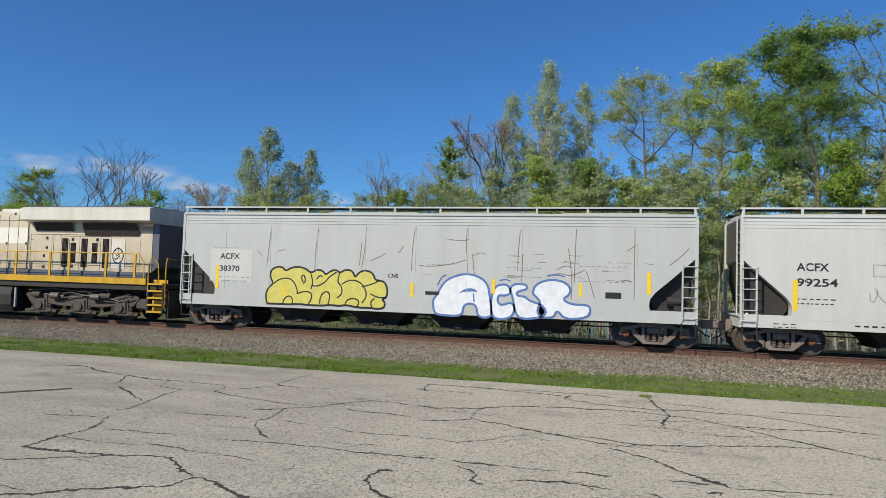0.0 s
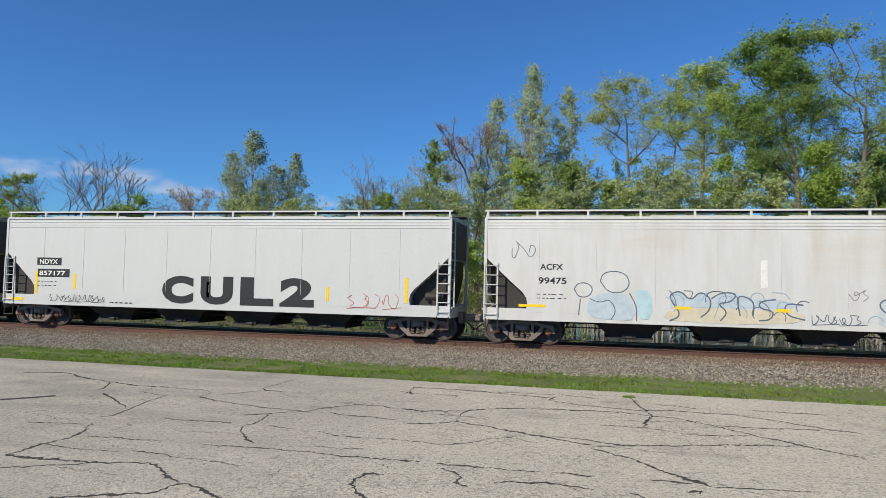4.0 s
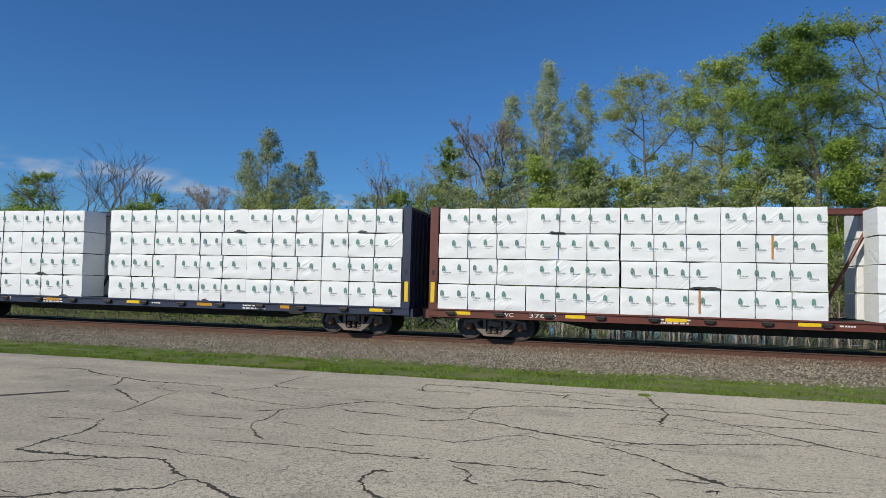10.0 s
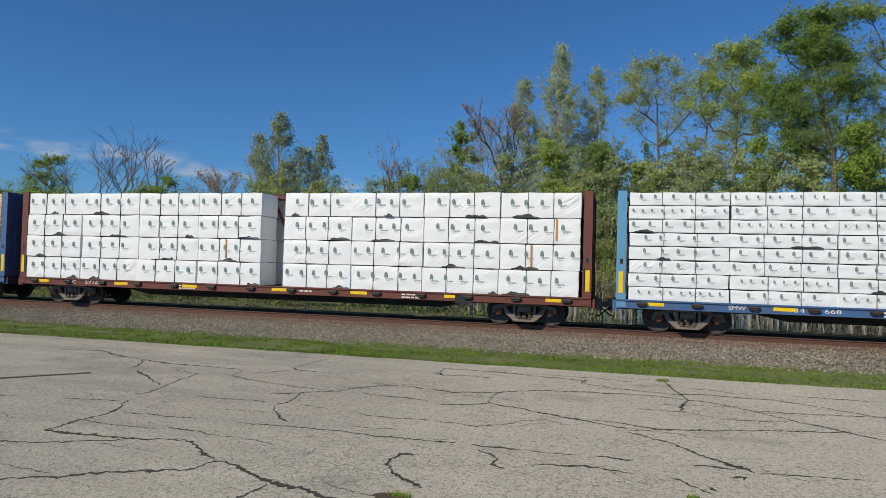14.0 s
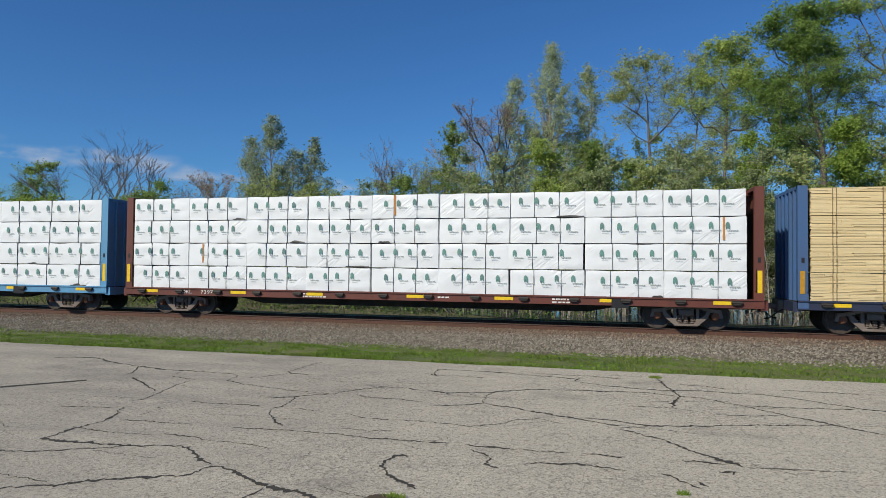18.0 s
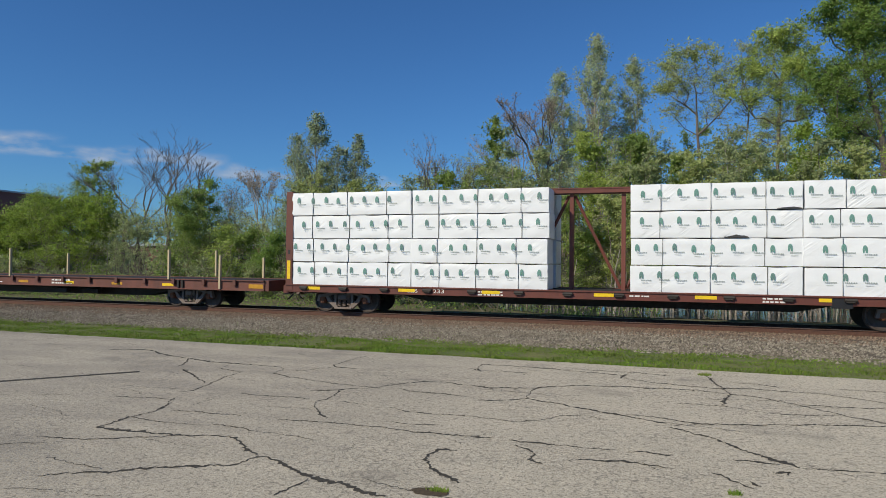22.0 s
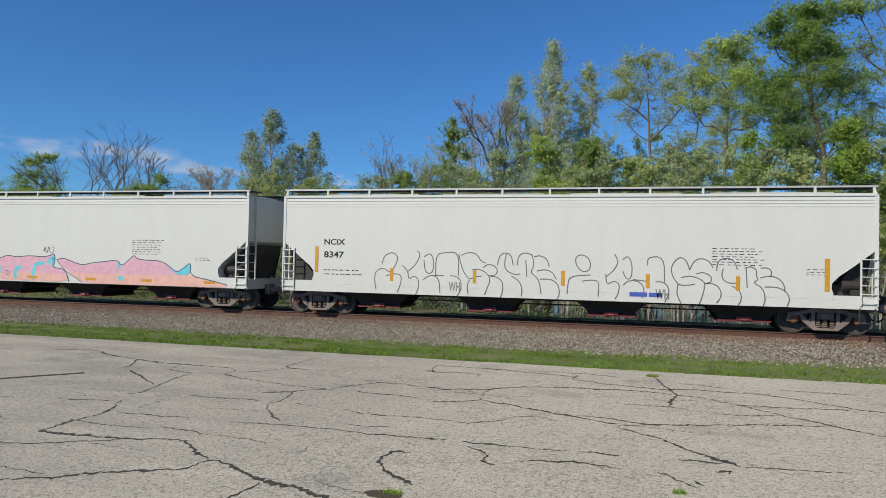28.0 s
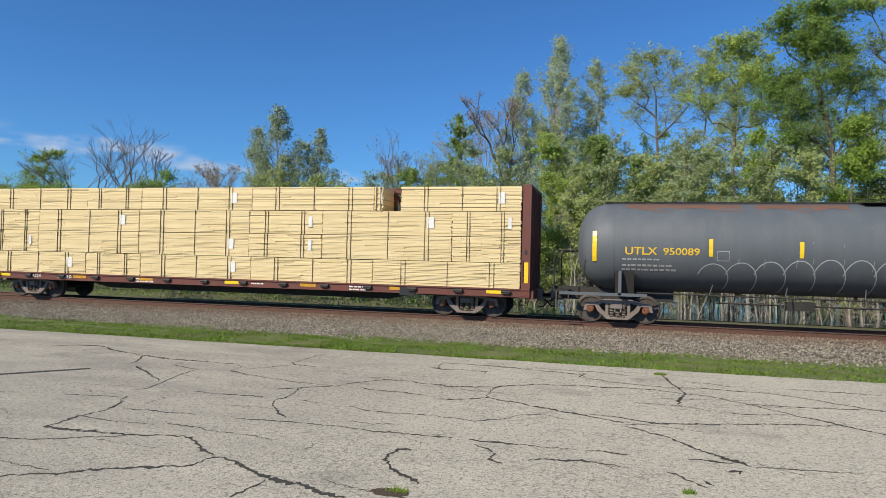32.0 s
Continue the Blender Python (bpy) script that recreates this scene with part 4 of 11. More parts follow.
def hopper(u, length, material, label, cut_top=2.95, cut_x=1.42, cut_low=1.25, bays=4, post_step=1.64, grey_cut=False):
    L, W = length, 1.56
    car = car_thing("covered_hopper_car", label, "hopper car", u)

    def reach(z):
        """How far the end of the hold stands in from the car's end at a height."""
        if z >= cut_top:
            return 0.07
        k = (cut_top - z) / (cut_top - cut_low - 0.45)
        if k < 1:
            return 0.07 + (cut_x - 0.07) * (k ** 1.05)
        return cut_x + 0.06 * math.sin(min(1, (k - 1) * 2.2) * math.pi)

    rings = []
    zs = [1.12, 1.2, 1.3, 1.45, 1.6, 1.8, 2.0, 2.25, 2.5, 2.75, 2.9, cut_top, 3.3, 3.6, 3.85, 4.1, 4.3, 4.34, 4.37, 4.4, 4.42]
    zs = sorted(set(zs))
    for z in zs:
        if z < 4.3:
            w = W - 0.016
        else:
            w = {4.3: W - 0.035, 4.34: W - 0.12, 4.37: W - 0.45, 4.4: W - 0.95, 4.42: 0.3}.get(z, W - 0.03)
        a = reach(z)
        rings.append([(a, -w, z), (L / 3, -w, z), (L * 2 / 3, -w, z), (L - a, -w, z), (L - a, w, z), (a, w, z)])
    body = part("body", Shape().loft(rings), material, car, smooth=True)
    # pressed ribs along the eaves and welded seams down the sides
    ribs = Shape()
    for k in (-1, 1):
        y = k * (W - 0.018)
        for z in (3.93, 4.03, 4.13):
            ribs.box(0.08, L - 0.08, min(y, y + k * 0.014), max(y, y + k * 0.014), z, z + 0.022)
        ribs.box(0.06, L - 0.06, min(y, y + k * 0.03), max(y, y + k * 0.03), 4.26, 4.34)
    pieces("eaves_rib", ribs, material, body)
    seams = Shape()
    n = round(L / 1.95)
    for i in range(1, n):
        x = L * i / n
        seams.box(x - 0.006, x + 0.006, -W + 0.0085, -W + 0.03, 1.5, 3.9)
    if not grey_cut:
        pieces("seam", seams, material, body)
    for k in (-1, 1):
        y = k * (W - 0.051)
        part("side_sill", Shape().prism_x([(y - 0.03, 0.84), (y + 0.03, 0.84), (y + 0.035, 1.0), (y + 0.03, 1.24), (y - 0.03, 1.24)], 0.0, L), material, car)
    # running boards and hatches on the roof
    for k in (-1, 1):
        y = k * 1.22
        # the boards' dark colour holds the shade of their underside
        board = part("running_board", Shape().box(0.0, L, *sorted((k * 0.55, k * 1.46)), 4.545, 4.565), GRATE, car, "grating running board, coloured dark for its shaded underside")
        part("board_edge", Shape().box(0.0, L, *sorted((k * 1.46, k * 1.49)), 4.525, 4.58), GALV if grey_cut else material, board)
        posts = Shape()
        m = max(4, round(L / post_step))
        for i in range(m + 1):
            x = 0.1 + (L - 0.2) * i / m
            posts.box(x - 0.035, x + 0.035, y + k * 0.235 - 0.03, y + k * 0.235 + 0.03, 4.30, 4.55)
        pieces("board_bracket", posts, material, board)
    hatch = Shape()
    for i in range(4):
        a = L * (0.06 + 0.235 * i)
        hatch.box(a, a + L * 0.19, -0.42, 0.42, 4.41, 4.5, 0.02)
    pieces("roof_hatch", hatch, LIGHT_GREY, car)
    # end cage: corner posts, ladders, platforms and grab irons
    for e, x in ((1, 0.05), (-1, L - 0.05)):
        for y in (-W + 0.05, W - 0.05):
            part("corner_post", Shape().box(x - 0.05, x + 0.05, y - 0.05, y + 0.05, 1.0, 4.3).tube([(x, y, 4.3), (x + e * 0.05, y * 0.93, 4.5)], 0.035, 6), material, car)
        ladder(car, *sorted((x - e * 0.02, x + e * 0.42)), -W - 0.01, 0.95, min(2.8, cut_top - 0.2), 6, material)
        plat = Shape().box(*sorted((x - e * 0.1, x + e * 1.0)), -W + 0.02, W - 0.02, 1.16, 1.2)
        plat.box(*sorted((x - e * 0.06, x)), -W + 0.05, W - 0.05, 0.82, 1.16)
        plat.tube([(x + e * 0.25, -0.9, 1.2), (x + e * 0.9, -0.9, 1.7)], 0.05, 6).tube([(x + e * 0.25, 0.9, 1.2), (x + e * 0.9, 0.9, 1.7)], 0.05, 6)
        part("end_platform", plat, material, car)
        step = Shape()
        for dx in (0.02, 0.44):
            step.tube([(x + e * dx, -W + 0.02, 0.88), (x + e * dx, -W + 0.02, 0.42)], 0.018, 6)
        for z in (0.42,):
            step.tube([(x + e * 0.02, -W + 0.02, z), (x + e * 0.44, -W + 0.02, z)], 0.018, 6)
        part("stirrup_step", step, UNDER, car)
        grabs = Shape()
        for i in range(8):
            z = 1.5 + 0.33 * i
            grabs.tube([(x - e * 0.06, -W + 0.12, z), (x - e * 0.06, -W + 0.55, z)], 0.014, 5)
        grabs.box(*sorted((x - e * 0.08, x - e * 0.04)), -W + 0.53, -W + 0.59, 1.2, 4.3)
        part("end_ladder", grabs, material, car)
    # added black plates that stand in for the shade under the slope sheets
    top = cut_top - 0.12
    shade_poly = [(0.1, top), (0.3, top - 0.1), (cut_x * 0.52, top - 0.46), (cut_x * 0.86, top - 0.95), (cut_x - 0.01, 1.6), (cut_x, 1.42), (cut_x - 0.07, 1.28), (cut_x - 0.2, 1.2), (0.34, 1.2), (0.12, 2.2)]
    part("end_shade", Shape().prism([(L - a, z) for a, z in shade_poly], -1.2, 1.2), UNDER, car, "black plate in place of shade under the end slope")
    part("end_shade", Shape().prism(shade_poly, -1.2, 1.2), UNDER, car, "black plate in place of shade under the end slope")
    # upper end sheets, darker than the sides
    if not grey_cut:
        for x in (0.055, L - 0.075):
            part("end_sheet", Shape().box(x, x + 0.02, -W + 0.06, W - 0.06, 2.9, 4.27), END_DARK, car, "dark upper end sheet")
    # centre sill, outlets, piping
    part("centre_sill", Shape().box(0.1, L - 0.1, -0.28, 0.28, 0.72, 1.16).box(0.4, L - 0.4, -1.36, 1.36, 1.05, 1.13), UNDER, car)
    for i in range(bays):
        c = L * (0.5 + (i - (bays - 1) / 2) * ((0.84 if grey_cut else 0.645) / bays))
        h = L * 0.275 / bays
        bay = part("outlet_hopper", Shape().loft([[(c - h * 1.15, -1.34, 1.1), (c + h * 1.15, -1.34, 1.1), (c + h * 1.15, 1.34, 1.1), (c - h * 1.15, 1.34, 1.1)],
                                                  [(c - h * 0.62, -0.95, 0.52), (c + h * 0.62, -0.95, 0.52), (c + h * 0.62, 0.95, 0.52), (c - h * 0.62, 0.95, 0.52)],
                                                  [(c - h * 0.55, -0.9, 0.36), (c + h * 0.55, -0.9, 0.36), (c + h * 0.55, 0.9, 0.36), (c - h * 0.55, 0.9, 0.36)]]), UNDER, car)
        part("outlet_gate", Shape().box(c - h * 0.6, c + h * 0.6, -1.0, 1.0, 0.30, 0.36).tube([(c - 0.1, -1.08, 0.36), (c + 0.1, -1.08, 0.36)], 0.05, 6).box(c - 0.22, c + 0.22, -1.05, -1.0, 0.34, 0.46), REDGATE if grey_cut else UNDER, bay)
    part("brake_pipe", Shape().tube([(1.4, -0.75, 0.62), (L - 1.4, -0.75, 0.62)], 0.025, 6), UNDER, car)
    # the reservoir is coloured black for the shade it lies in
    res = Shape().tube([(L - 0.93, -1.3, 1.55), (L - 0.9, -1.3, 1.55), (L - 0.32, -1.3, 1.55), (L - 0.29, -1.3, 1.55)], 0.15, 12)
    part("air_reservoir", res.box(L - 0.7, L - 0.45, -1.4, -1.2, 1.2, 1.42), UNDER, car)
    for x in (1.28, L - 1.28):
        freight_truck(car, u, x)
    couplers(car, 0.0, L)
    return car


SIDE = -1.548
MARK_RNG = random.Random(77)


def lettering(car, lines, material, small=None, name="lettering", y=SIDE):
    s, fine = Shape(), Shape()
    for body, x, z, h, w in lines:
        write(s, body, x, z, y, h * 0.92, w * 0.95, 0.022)
    if s.v:
        pieces("letter" if name == "lettering" else name, s, material, car)
    if small:
        for x, z, w, rows, step, h in small:
            bars(fine, x, z, y, w, rows, step, h * 0.45, MARK_RNG, 0.6)
        tagged(part("small_print", fine, material, car), "rows of small stencilled print", kind="stuff")


def stripes(car, places, material=STRIPE, y=SIDE):
    for x, z, w, h in places:
        part("reflector_stripe", Shape().panel(x, x + w, z, z + h, y, 0.003), material, car, "yellow reflective stripe")


PAINTS = {}


def spray(name, colour):
    if name not in PAINTS:
        PAINTS[name] = plain("spray_" + name, colour, 0.55, 0, 0.22, 5)
    return PAINTS[name]


def eased(pts, rounds=2):
    """Corners cut off an open line, so that it bends as a sprayed one does."""
    for _ in range(rounds):
        out = [pts[0]]
        for (xa, za), (xb, zb) in zip(pts, pts[1:]):
            out += [(xa * 0.75 + xb * 0.25, za * 0.75 + zb * 0.25), (xa * 0.25 + xb * 0.75, za * 0.25 + zb * 0.75)]
        pts = out + [pts[-1]]
    return pts


def spray_fill(car, material, layer, *pts):
    """A painted area; higher layers lie on lower ones."""
    part("graffiti_fill", fill(Shape(), eased(list(pts) + [pts[0]], 1)[:-1], SIDE - 0.0008 * layer), material, car)


def spray_line(car, material, layer, width, *pts):
    part("graffiti_line", ribbon(Shape(), eased(list(pts)), width, SIDE - 0.0008 * layer), material, car)


def shard_fill(car, material, layer, *pts):
    """A painted area with sharp corners."""
    part("graffiti_fill", fill(Shape(), pts, SIDE - 0.0008 * layer), material, car)


def shard_line(car, material, layer, width, *pts):
    part("graffiti_line", ribbon(Shape(), eased(list(pts), 1), width, SIDE - 0.0008 * layer), material, car)


def bubble_piece(car, x0, x1, z0, z1, n, inside, line, rng, y=SIDE, fat=0.09, arcs=3):
    """A row of fat rounded letters: dark outline, colour inside, inner strokes."""
    w = (x1 - x0) / n
    for i in range(n):
        out, inn, ink = Shape(), Shape(), Shape()
        cx, cz = x0 + w * (i + 0.5), (z0 + z1) / 2 + rng.uniform(-0.04, 0.04)
        pts = blob(cx, cz, w * 0.58, (z1 - z0) / 2 * rng.uniform(0.92, 1.02), rng, 36, 2.3, 0.08)
        big = [(cx + (px - cx) * (1 + fat / (w * 0.58)), cz + (pz - cz) * (1 + 2 * fat / (z1 - z0))) for px, pz in pts]
        fill(out, big, y - 0.001 - 0.003 * i)
        fill(inn, pts, y - 0.0025 - 0.003 * i)
        for _ in range(arcs):
            a0, r = rng.uniform(0, 6.28), rng.uniform(0.15, 0.34) * w
            ox, oz = cx + rng.uniform(-0.25, 0.2) * w, cz + rng.uniform(-0.25, 0.25) * (z1 - z0)
            ribbon(ink, [(ox + r * math.cos(a0 + k * 0.35), oz + r * 1.1 * math.sin(a0 + k * 0.35)) for k in range(9)], 0.05, y - 0.004 - 0.003 * i)
        p = part("graffiti_letter", out, line, car, "spray-painted bubble letter")
        part("letter_fill", inn, inside, p)
        part("letter_stroke", ink, line, p)


def scribble(car, x0, z0, w, h, n, line, rng, y=SIDE, width=0.028, name="scrawl"):
    """A quick spray-can signature: uneven strokes run together, unreadable."""
    strokes = max(1, n // 3)
    for i in range(strokes):
        a, span = x0 + w * i / strokes, w / strokes * 0.94
        pts, x = [(a, z0 + h * rng.uniform(0.5, 0.9))], a
        while x < a + span:
            step = rng.uniform(0.55, 1.1) * h
            pts += rng.choice((
                [(x, z0), (x + 0.3 * step, z0 - 0.05 * h), (x + 0.7 * step, z0 + 0.7 * h), (x + 0.2 * step, z0 + h)],
                [(x + 0.1 * step, z0 + 0.1 * h), (x + 0.3 * step, z0 + h), (x + 0.6 * step, z0 + 0.9 * h), (x + 0.5 * step, z0 + 0.4 * h), (x + 0.9 * step, z0)],
                [(x + 0.5 * step, z0 + 0.95 * h), (x, z0 + 0.6 * h), (x + 0.7 * step, z0 + 0.35 * h), (x + 0.1 * step, z0)],
                [(x + 0.1 * step, z0 + 0.5 * h), (x + 0.5 * step, z0 - 0.1 * h), (x + 0.9 * step, z0 + 0.5 * h), (x + 0.5 * step, z0 + 0.8 * h), (x + 0.4 * step, z0 + 0.3 * h)]))
            x += step
        part(name, ribbon(Shape(), eased(pts, 2), width * 0.75, y - 0.0015), line, car)
        if rng.random() < 0.6:
            part(name, ribbon(Shape(), eased([(a, z0 - 0.1 * h), (a + span * 0.5, z0 - 0.02 * h), (a + span * 1.1, z0 + 0.08 * h)], 1), width * 0.6, y - 0.0015), line, car)


BLACK_SPRAY = spray("black", (0.012, 0.012, 0.014))
GREY_LINE = spray("grey", (0.22, 0.22, 0.23))
DARK_LINE = spray("dark_grey", (0.13, 0.13, 0.14))
g = random.Random(404)

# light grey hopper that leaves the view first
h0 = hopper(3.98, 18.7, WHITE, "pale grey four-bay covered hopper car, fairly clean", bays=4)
lettering(h0, [("ACFX", 1.6, 2.62, 0.27, 0.95), ("99254", 1.6, 2.15, 0.27, 1.2)], INK, [(1.6, 1.75, 1.1, 2, 0.14, 0.07), (3.2, 0.98, 1.5, 1, 0.1, 0.1), (0.95, 0.97, 0.7, 2, 0.1, 0.05)])
ribbon_s = Shape()
ribbon(ribbon_s, [(3.7, 2.5), (4.1, 2.5), (4.1, 2.85), (3.7, 2.85)], 0.02, SIDE, True)
part("plate_mark", ribbon_s, INK, h0)
stripes(h0, [(1.5, 1.4, 0.13, 0.95), (4.9, 1.2, 0.14, 0.55), (9.2, 1.2, 0.13, 0.5), (17.0, 1.35, 0.13, 1.0)])
scribble(h0, 3.6, 1.75, 0.9, 0.45, 5, GREY_LINE, g)
bubble_piece(h0, 5.2, 10.0, 1.0, 2.15, 5, CHALK, GREY_LINE, g)

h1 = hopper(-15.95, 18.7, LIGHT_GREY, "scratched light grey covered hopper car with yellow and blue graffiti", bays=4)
part("stencil_panel", Shape().panel(1.25, 3.0, 1.75, 2.95, SIDE + 0.004), WHITE, h1, "repainted pale panel")
lettering(h1, [("ACFX", 1.65, 2.58, 0.24, 0.88), ("38370", 1.65, 2.12, 0.24, 0.88)], INK, [(1.5, 1.9, 1.6, 2, 0.14, 0.035)], y=SIDE - 0.002)
stripes(h1, [(1.5, 1.47, 0.13, 0.88), (9.2, 1.4, 0.12, 0.5), (17.15, 1.75, 0.13, 0.7), (4.3, 1.25, 0.1, 0.4), (12.1, 1.6, 0.1, 0.5), (15.0, 1.6, 0.1, 0.45)])
lettering(h1, [("CNS", 8.35, 2.05, 0.16, 0.42)], BLACK_SPRAY, name="scrawl")
blue_line = spray("blue", (0.09, 0.17, 0.40))
LEMON, WHITE_SPRAY = spray("lemon", (0.60, 0.54, 0.12)), spray("white", (0.74, 0.77, 0.82))
spray_fill(h1, LEMON, 2, (3.68, 0.97), (3.61, 1.33), (3.74, 1.58), (3.92, 1.71), (3.77, 1.96), (3.8, 2.21), (4.03, 2.34), (4.26, 2.33), (4.4, 2.18), (4.6, 2.31), (4.89, 2.36), (5.21, 2.29), (5.4, 2.13), (5.66, 2.28), (5.88, 2.22), (5.98, 2.08), (6.17, 2.23), (6.39, 2.28), (6.54, 2.16), (6.71, 2.28), (6.93, 2.29), (7.07, 2.17), (7.12, 2.01), (7.28, 2.22), (7.53, 2.3), (7.8, 2.19), (7.89, 1.95), (8.06, 1.94), (8.27, 1.88), (8.37, 1.58), (8.33, 1.34), (8.15, 1.28), (8.28, 1.18), (8.26, 0.98), (8.01, 0.93), (7.73, 0.96), (7.41, 0.95), (7.09, 0.98), (6.81, 1.03), (6.55, 0.98), (6.22, 1.01), (5.89, 0.97), (5.33, 0.97), (5, 1), (4.66, 0.97), (4.2, 0.97))
spray_line(h1, BLACK_SPRAY, 3, 0.07, (3.68, 0.97), (3.61, 1.33), (3.74, 1.58), (3.92, 1.71), (3.77, 1.96), (3.8, 2.21), (4.03, 2.34), (4.26, 2.33), (4.4, 2.18), (4.6, 2.31), (4.89, 2.36), (5.21, 2.29), (5.4, 2.13), (5.66, 2.28), (5.88, 2.22), (5.98, 2.08), (6.17, 2.23), (6.39, 2.28), (6.54, 2.16), (6.71, 2.28), (6.93, 2.29), (7.07, 2.17), (7.12, 2.01), (7.28, 2.22), (7.53, 2.3), (7.8, 2.19), (7.89, 1.95), (8.06, 1.94), (8.27, 1.88), (8.37, 1.58), (8.33, 1.34), (8.15, 1.28), (8.28, 1.18), (8.26, 0.98), (8.01, 0.93), (7.73, 0.96), (7.41, 0.95), (7.09, 0.98), (6.81, 1.03), (6.55, 0.98), (6.22, 1.01), (5.89, 0.97), (5.33, 0.97), (5, 1), (4.66, 0.97), (4.2, 0.97), (3.68, 0.97))
spray_line(h1, BLACK_SPRAY, 3, 0.05, (3.92, 1.71), (4.16, 1.89), (4.5, 1.94), (4.73, 1.82), (4.88, 1.53), (4.89, 1.37))
spray_line(h1, BLACK_SPRAY, 3, 0.05, (4.32, 0.98), (4.38, 1.19), (4.58, 1.3), (4.72, 1.16), (4.7, 0.99))
spray_line(h1, BLACK_SPRAY, 3, 0.05, (5.1, 1.79), (5.02, 1.99), (5.13, 2.08), (5.21, 1.87), (5.12, 1.73))
spray_line(h1, BLACK_SPRAY, 3, 0.05, (4.89, 1.37), (5.2, 1.48), (5.47, 1.41), (5.46, 1.18), (5.33, 0.99))
spray_line(h1, BLACK_SPRAY, 3, 0.05, (5.4, 2.13), (5.5, 1.8), (5.42, 1.55))
spray_line(h1, BLACK_SPRAY, 3, 0.05, (5.46, 1.68), (5.68, 1.66), (5.97, 1.81), (6.13, 2.02), (6.41, 2.19))
spray_line(h1, BLACK_SPRAY, 3, 0.05, (5.63, 1.91), (5.76, 2.07), (5.87, 2))
spray_line(h1, BLACK_SPRAY, 3, 0.05, (5.78, 1.03), (5.83, 1.36), (6.04, 1.51), (6.2, 1.37), (6.11, 1))
spray_line(h1, BLACK_SPRAY, 3, 0.05, (6.52, 2.16), (6.45, 1.83), (6.61, 1.71), (6.66, 1.43), (6.45, 1.26))
spray_line(h1, BLACK_SPRAY, 3, 0.05, (6.63, 1.77), (6.84, 1.9), (7.12, 1.93), (7.38, 1.82), (7.56, 1.56), (7.57, 1.32), (7.41, 1.11))
spray_line(h1, BLACK_SPRAY, 3, 0.05, (6.76, 1.03), (6.86, 1.23), (7.14, 1.28), (7.32, 1.17), (7.24, 0.98))
spray_line(h1, BLACK_SPRAY, 3, 0.05, (7.39, 1.69), (7.81, 1.81), (8.06, 1.94))
spray_line(h1, BLACK_SPRAY, 3, 0.05, (7.72, 1.46), (8, 1.33), (8.33, 1.34))
spray_line(h1, BLACK_SPRAY, 3, 0.05, (7.8, 0.97), (7.73, 1.16), (7.89, 1.31))
spray_fill(h1, WHITE_SPRAY, 2, (10.06, 1.05), (10.03, 1.34), (10.19, 1.51), (10.3, 1.78), (10.53, 2.05), (10.85, 2.19), (11.19, 2.26), (11.53, 2.21), (11.8, 2.08), (11.97, 1.86), (12.01, 1.61), (12.11, 1.04), (12.07, 0.79), (11.62, 0.79), (11.57, 1.25), (11.12, 1.23), (11.09, 0.8), (10.43, 0.81), (10.13, 0.84))
spray_line(h1, blue_line, 3, 0.075, (10.06, 1.05), (10.03, 1.34), (10.19, 1.51), (10.3, 1.78), (10.53, 2.05), (10.85, 2.19), (11.19, 2.26), (11.53, 2.21), (11.8, 2.08), (11.97, 1.86), (12.01, 1.61), (12.11, 1.04), (12.07, 0.79), (11.62, 0.79), (11.57, 1.25), (11.12, 1.23), (11.09, 0.8), (10.43, 0.81), (10.13, 0.84), (10.06, 1.05))
spray_fill(h1, WHITE_SPRAY, 2, (12.08, 1.32), (12.13, 1.71), (12.28, 1.9), (12.57, 1.95), (12.72, 1.82), (12.73, 1.63), (12.54, 1.55), (12.32, 1.58), (12.29, 1.33), (12.45, 1.22), (12.77, 1.35), (12.91, 1.16), (12.79, 0.83), (12.4, 0.74), (12.11, 0.84))
spray_line(h1, blue_line, 3, 0.075, (12.08, 1.32), (12.13, 1.71), (12.28, 1.9), (12.57, 1.95), (12.72, 1.82), (12.73, 1.63), (12.54, 1.55), (12.32, 1.58), (12.29, 1.33), (12.45, 1.22), (12.77, 1.35), (12.91, 1.16), (12.79, 0.83), (12.4, 0.74), (12.11, 0.84), (12.08, 1.32))
spray_fill(h1, WHITE_SPRAY, 2, (12.72, 1.78), (12.82, 1.96), (13.24, 1.97), (13.32, 1.8), (12.96, 1.71), (12.94, 1.56), (13.25, 1.55), (13.36, 1.41), (13.85, 1.29), (13.98, 0.92), (13.17, 0.77), (12.92, 0.95), (12.83, 1.44))
spray_line(h1, blue_line, 3, 0.075, (12.72, 1.78), (12.82, 1.96), (13.24, 1.97), (13.32, 1.8), (12.96, 1.71), (12.94, 1.56), (13.25, 1.55), (13.36, 1.41), (13.85, 1.29), (13.98, 0.92), (13.17, 0.77), (12.92, 0.95), (12.83, 1.44), (12.72, 1.78))
spray_fill(h1, WHITE_SPRAY, 2, (13.49, 1.66), (13.54, 1.92), (13.8, 2.08), (14.17, 2.15), (14.54, 2.07), (14.73, 1.88), (14.7, 1.66), (14.46, 1.5), (14.78, 1.33), (15.29, 1.35), (15.4, 1.2), (15.3, 0.92), (14.57, 0.83), (14.29, 1.16), (14.2, 0.87), (13.73, 0.87), (13.63, 1.13), (13.78, 1.38))
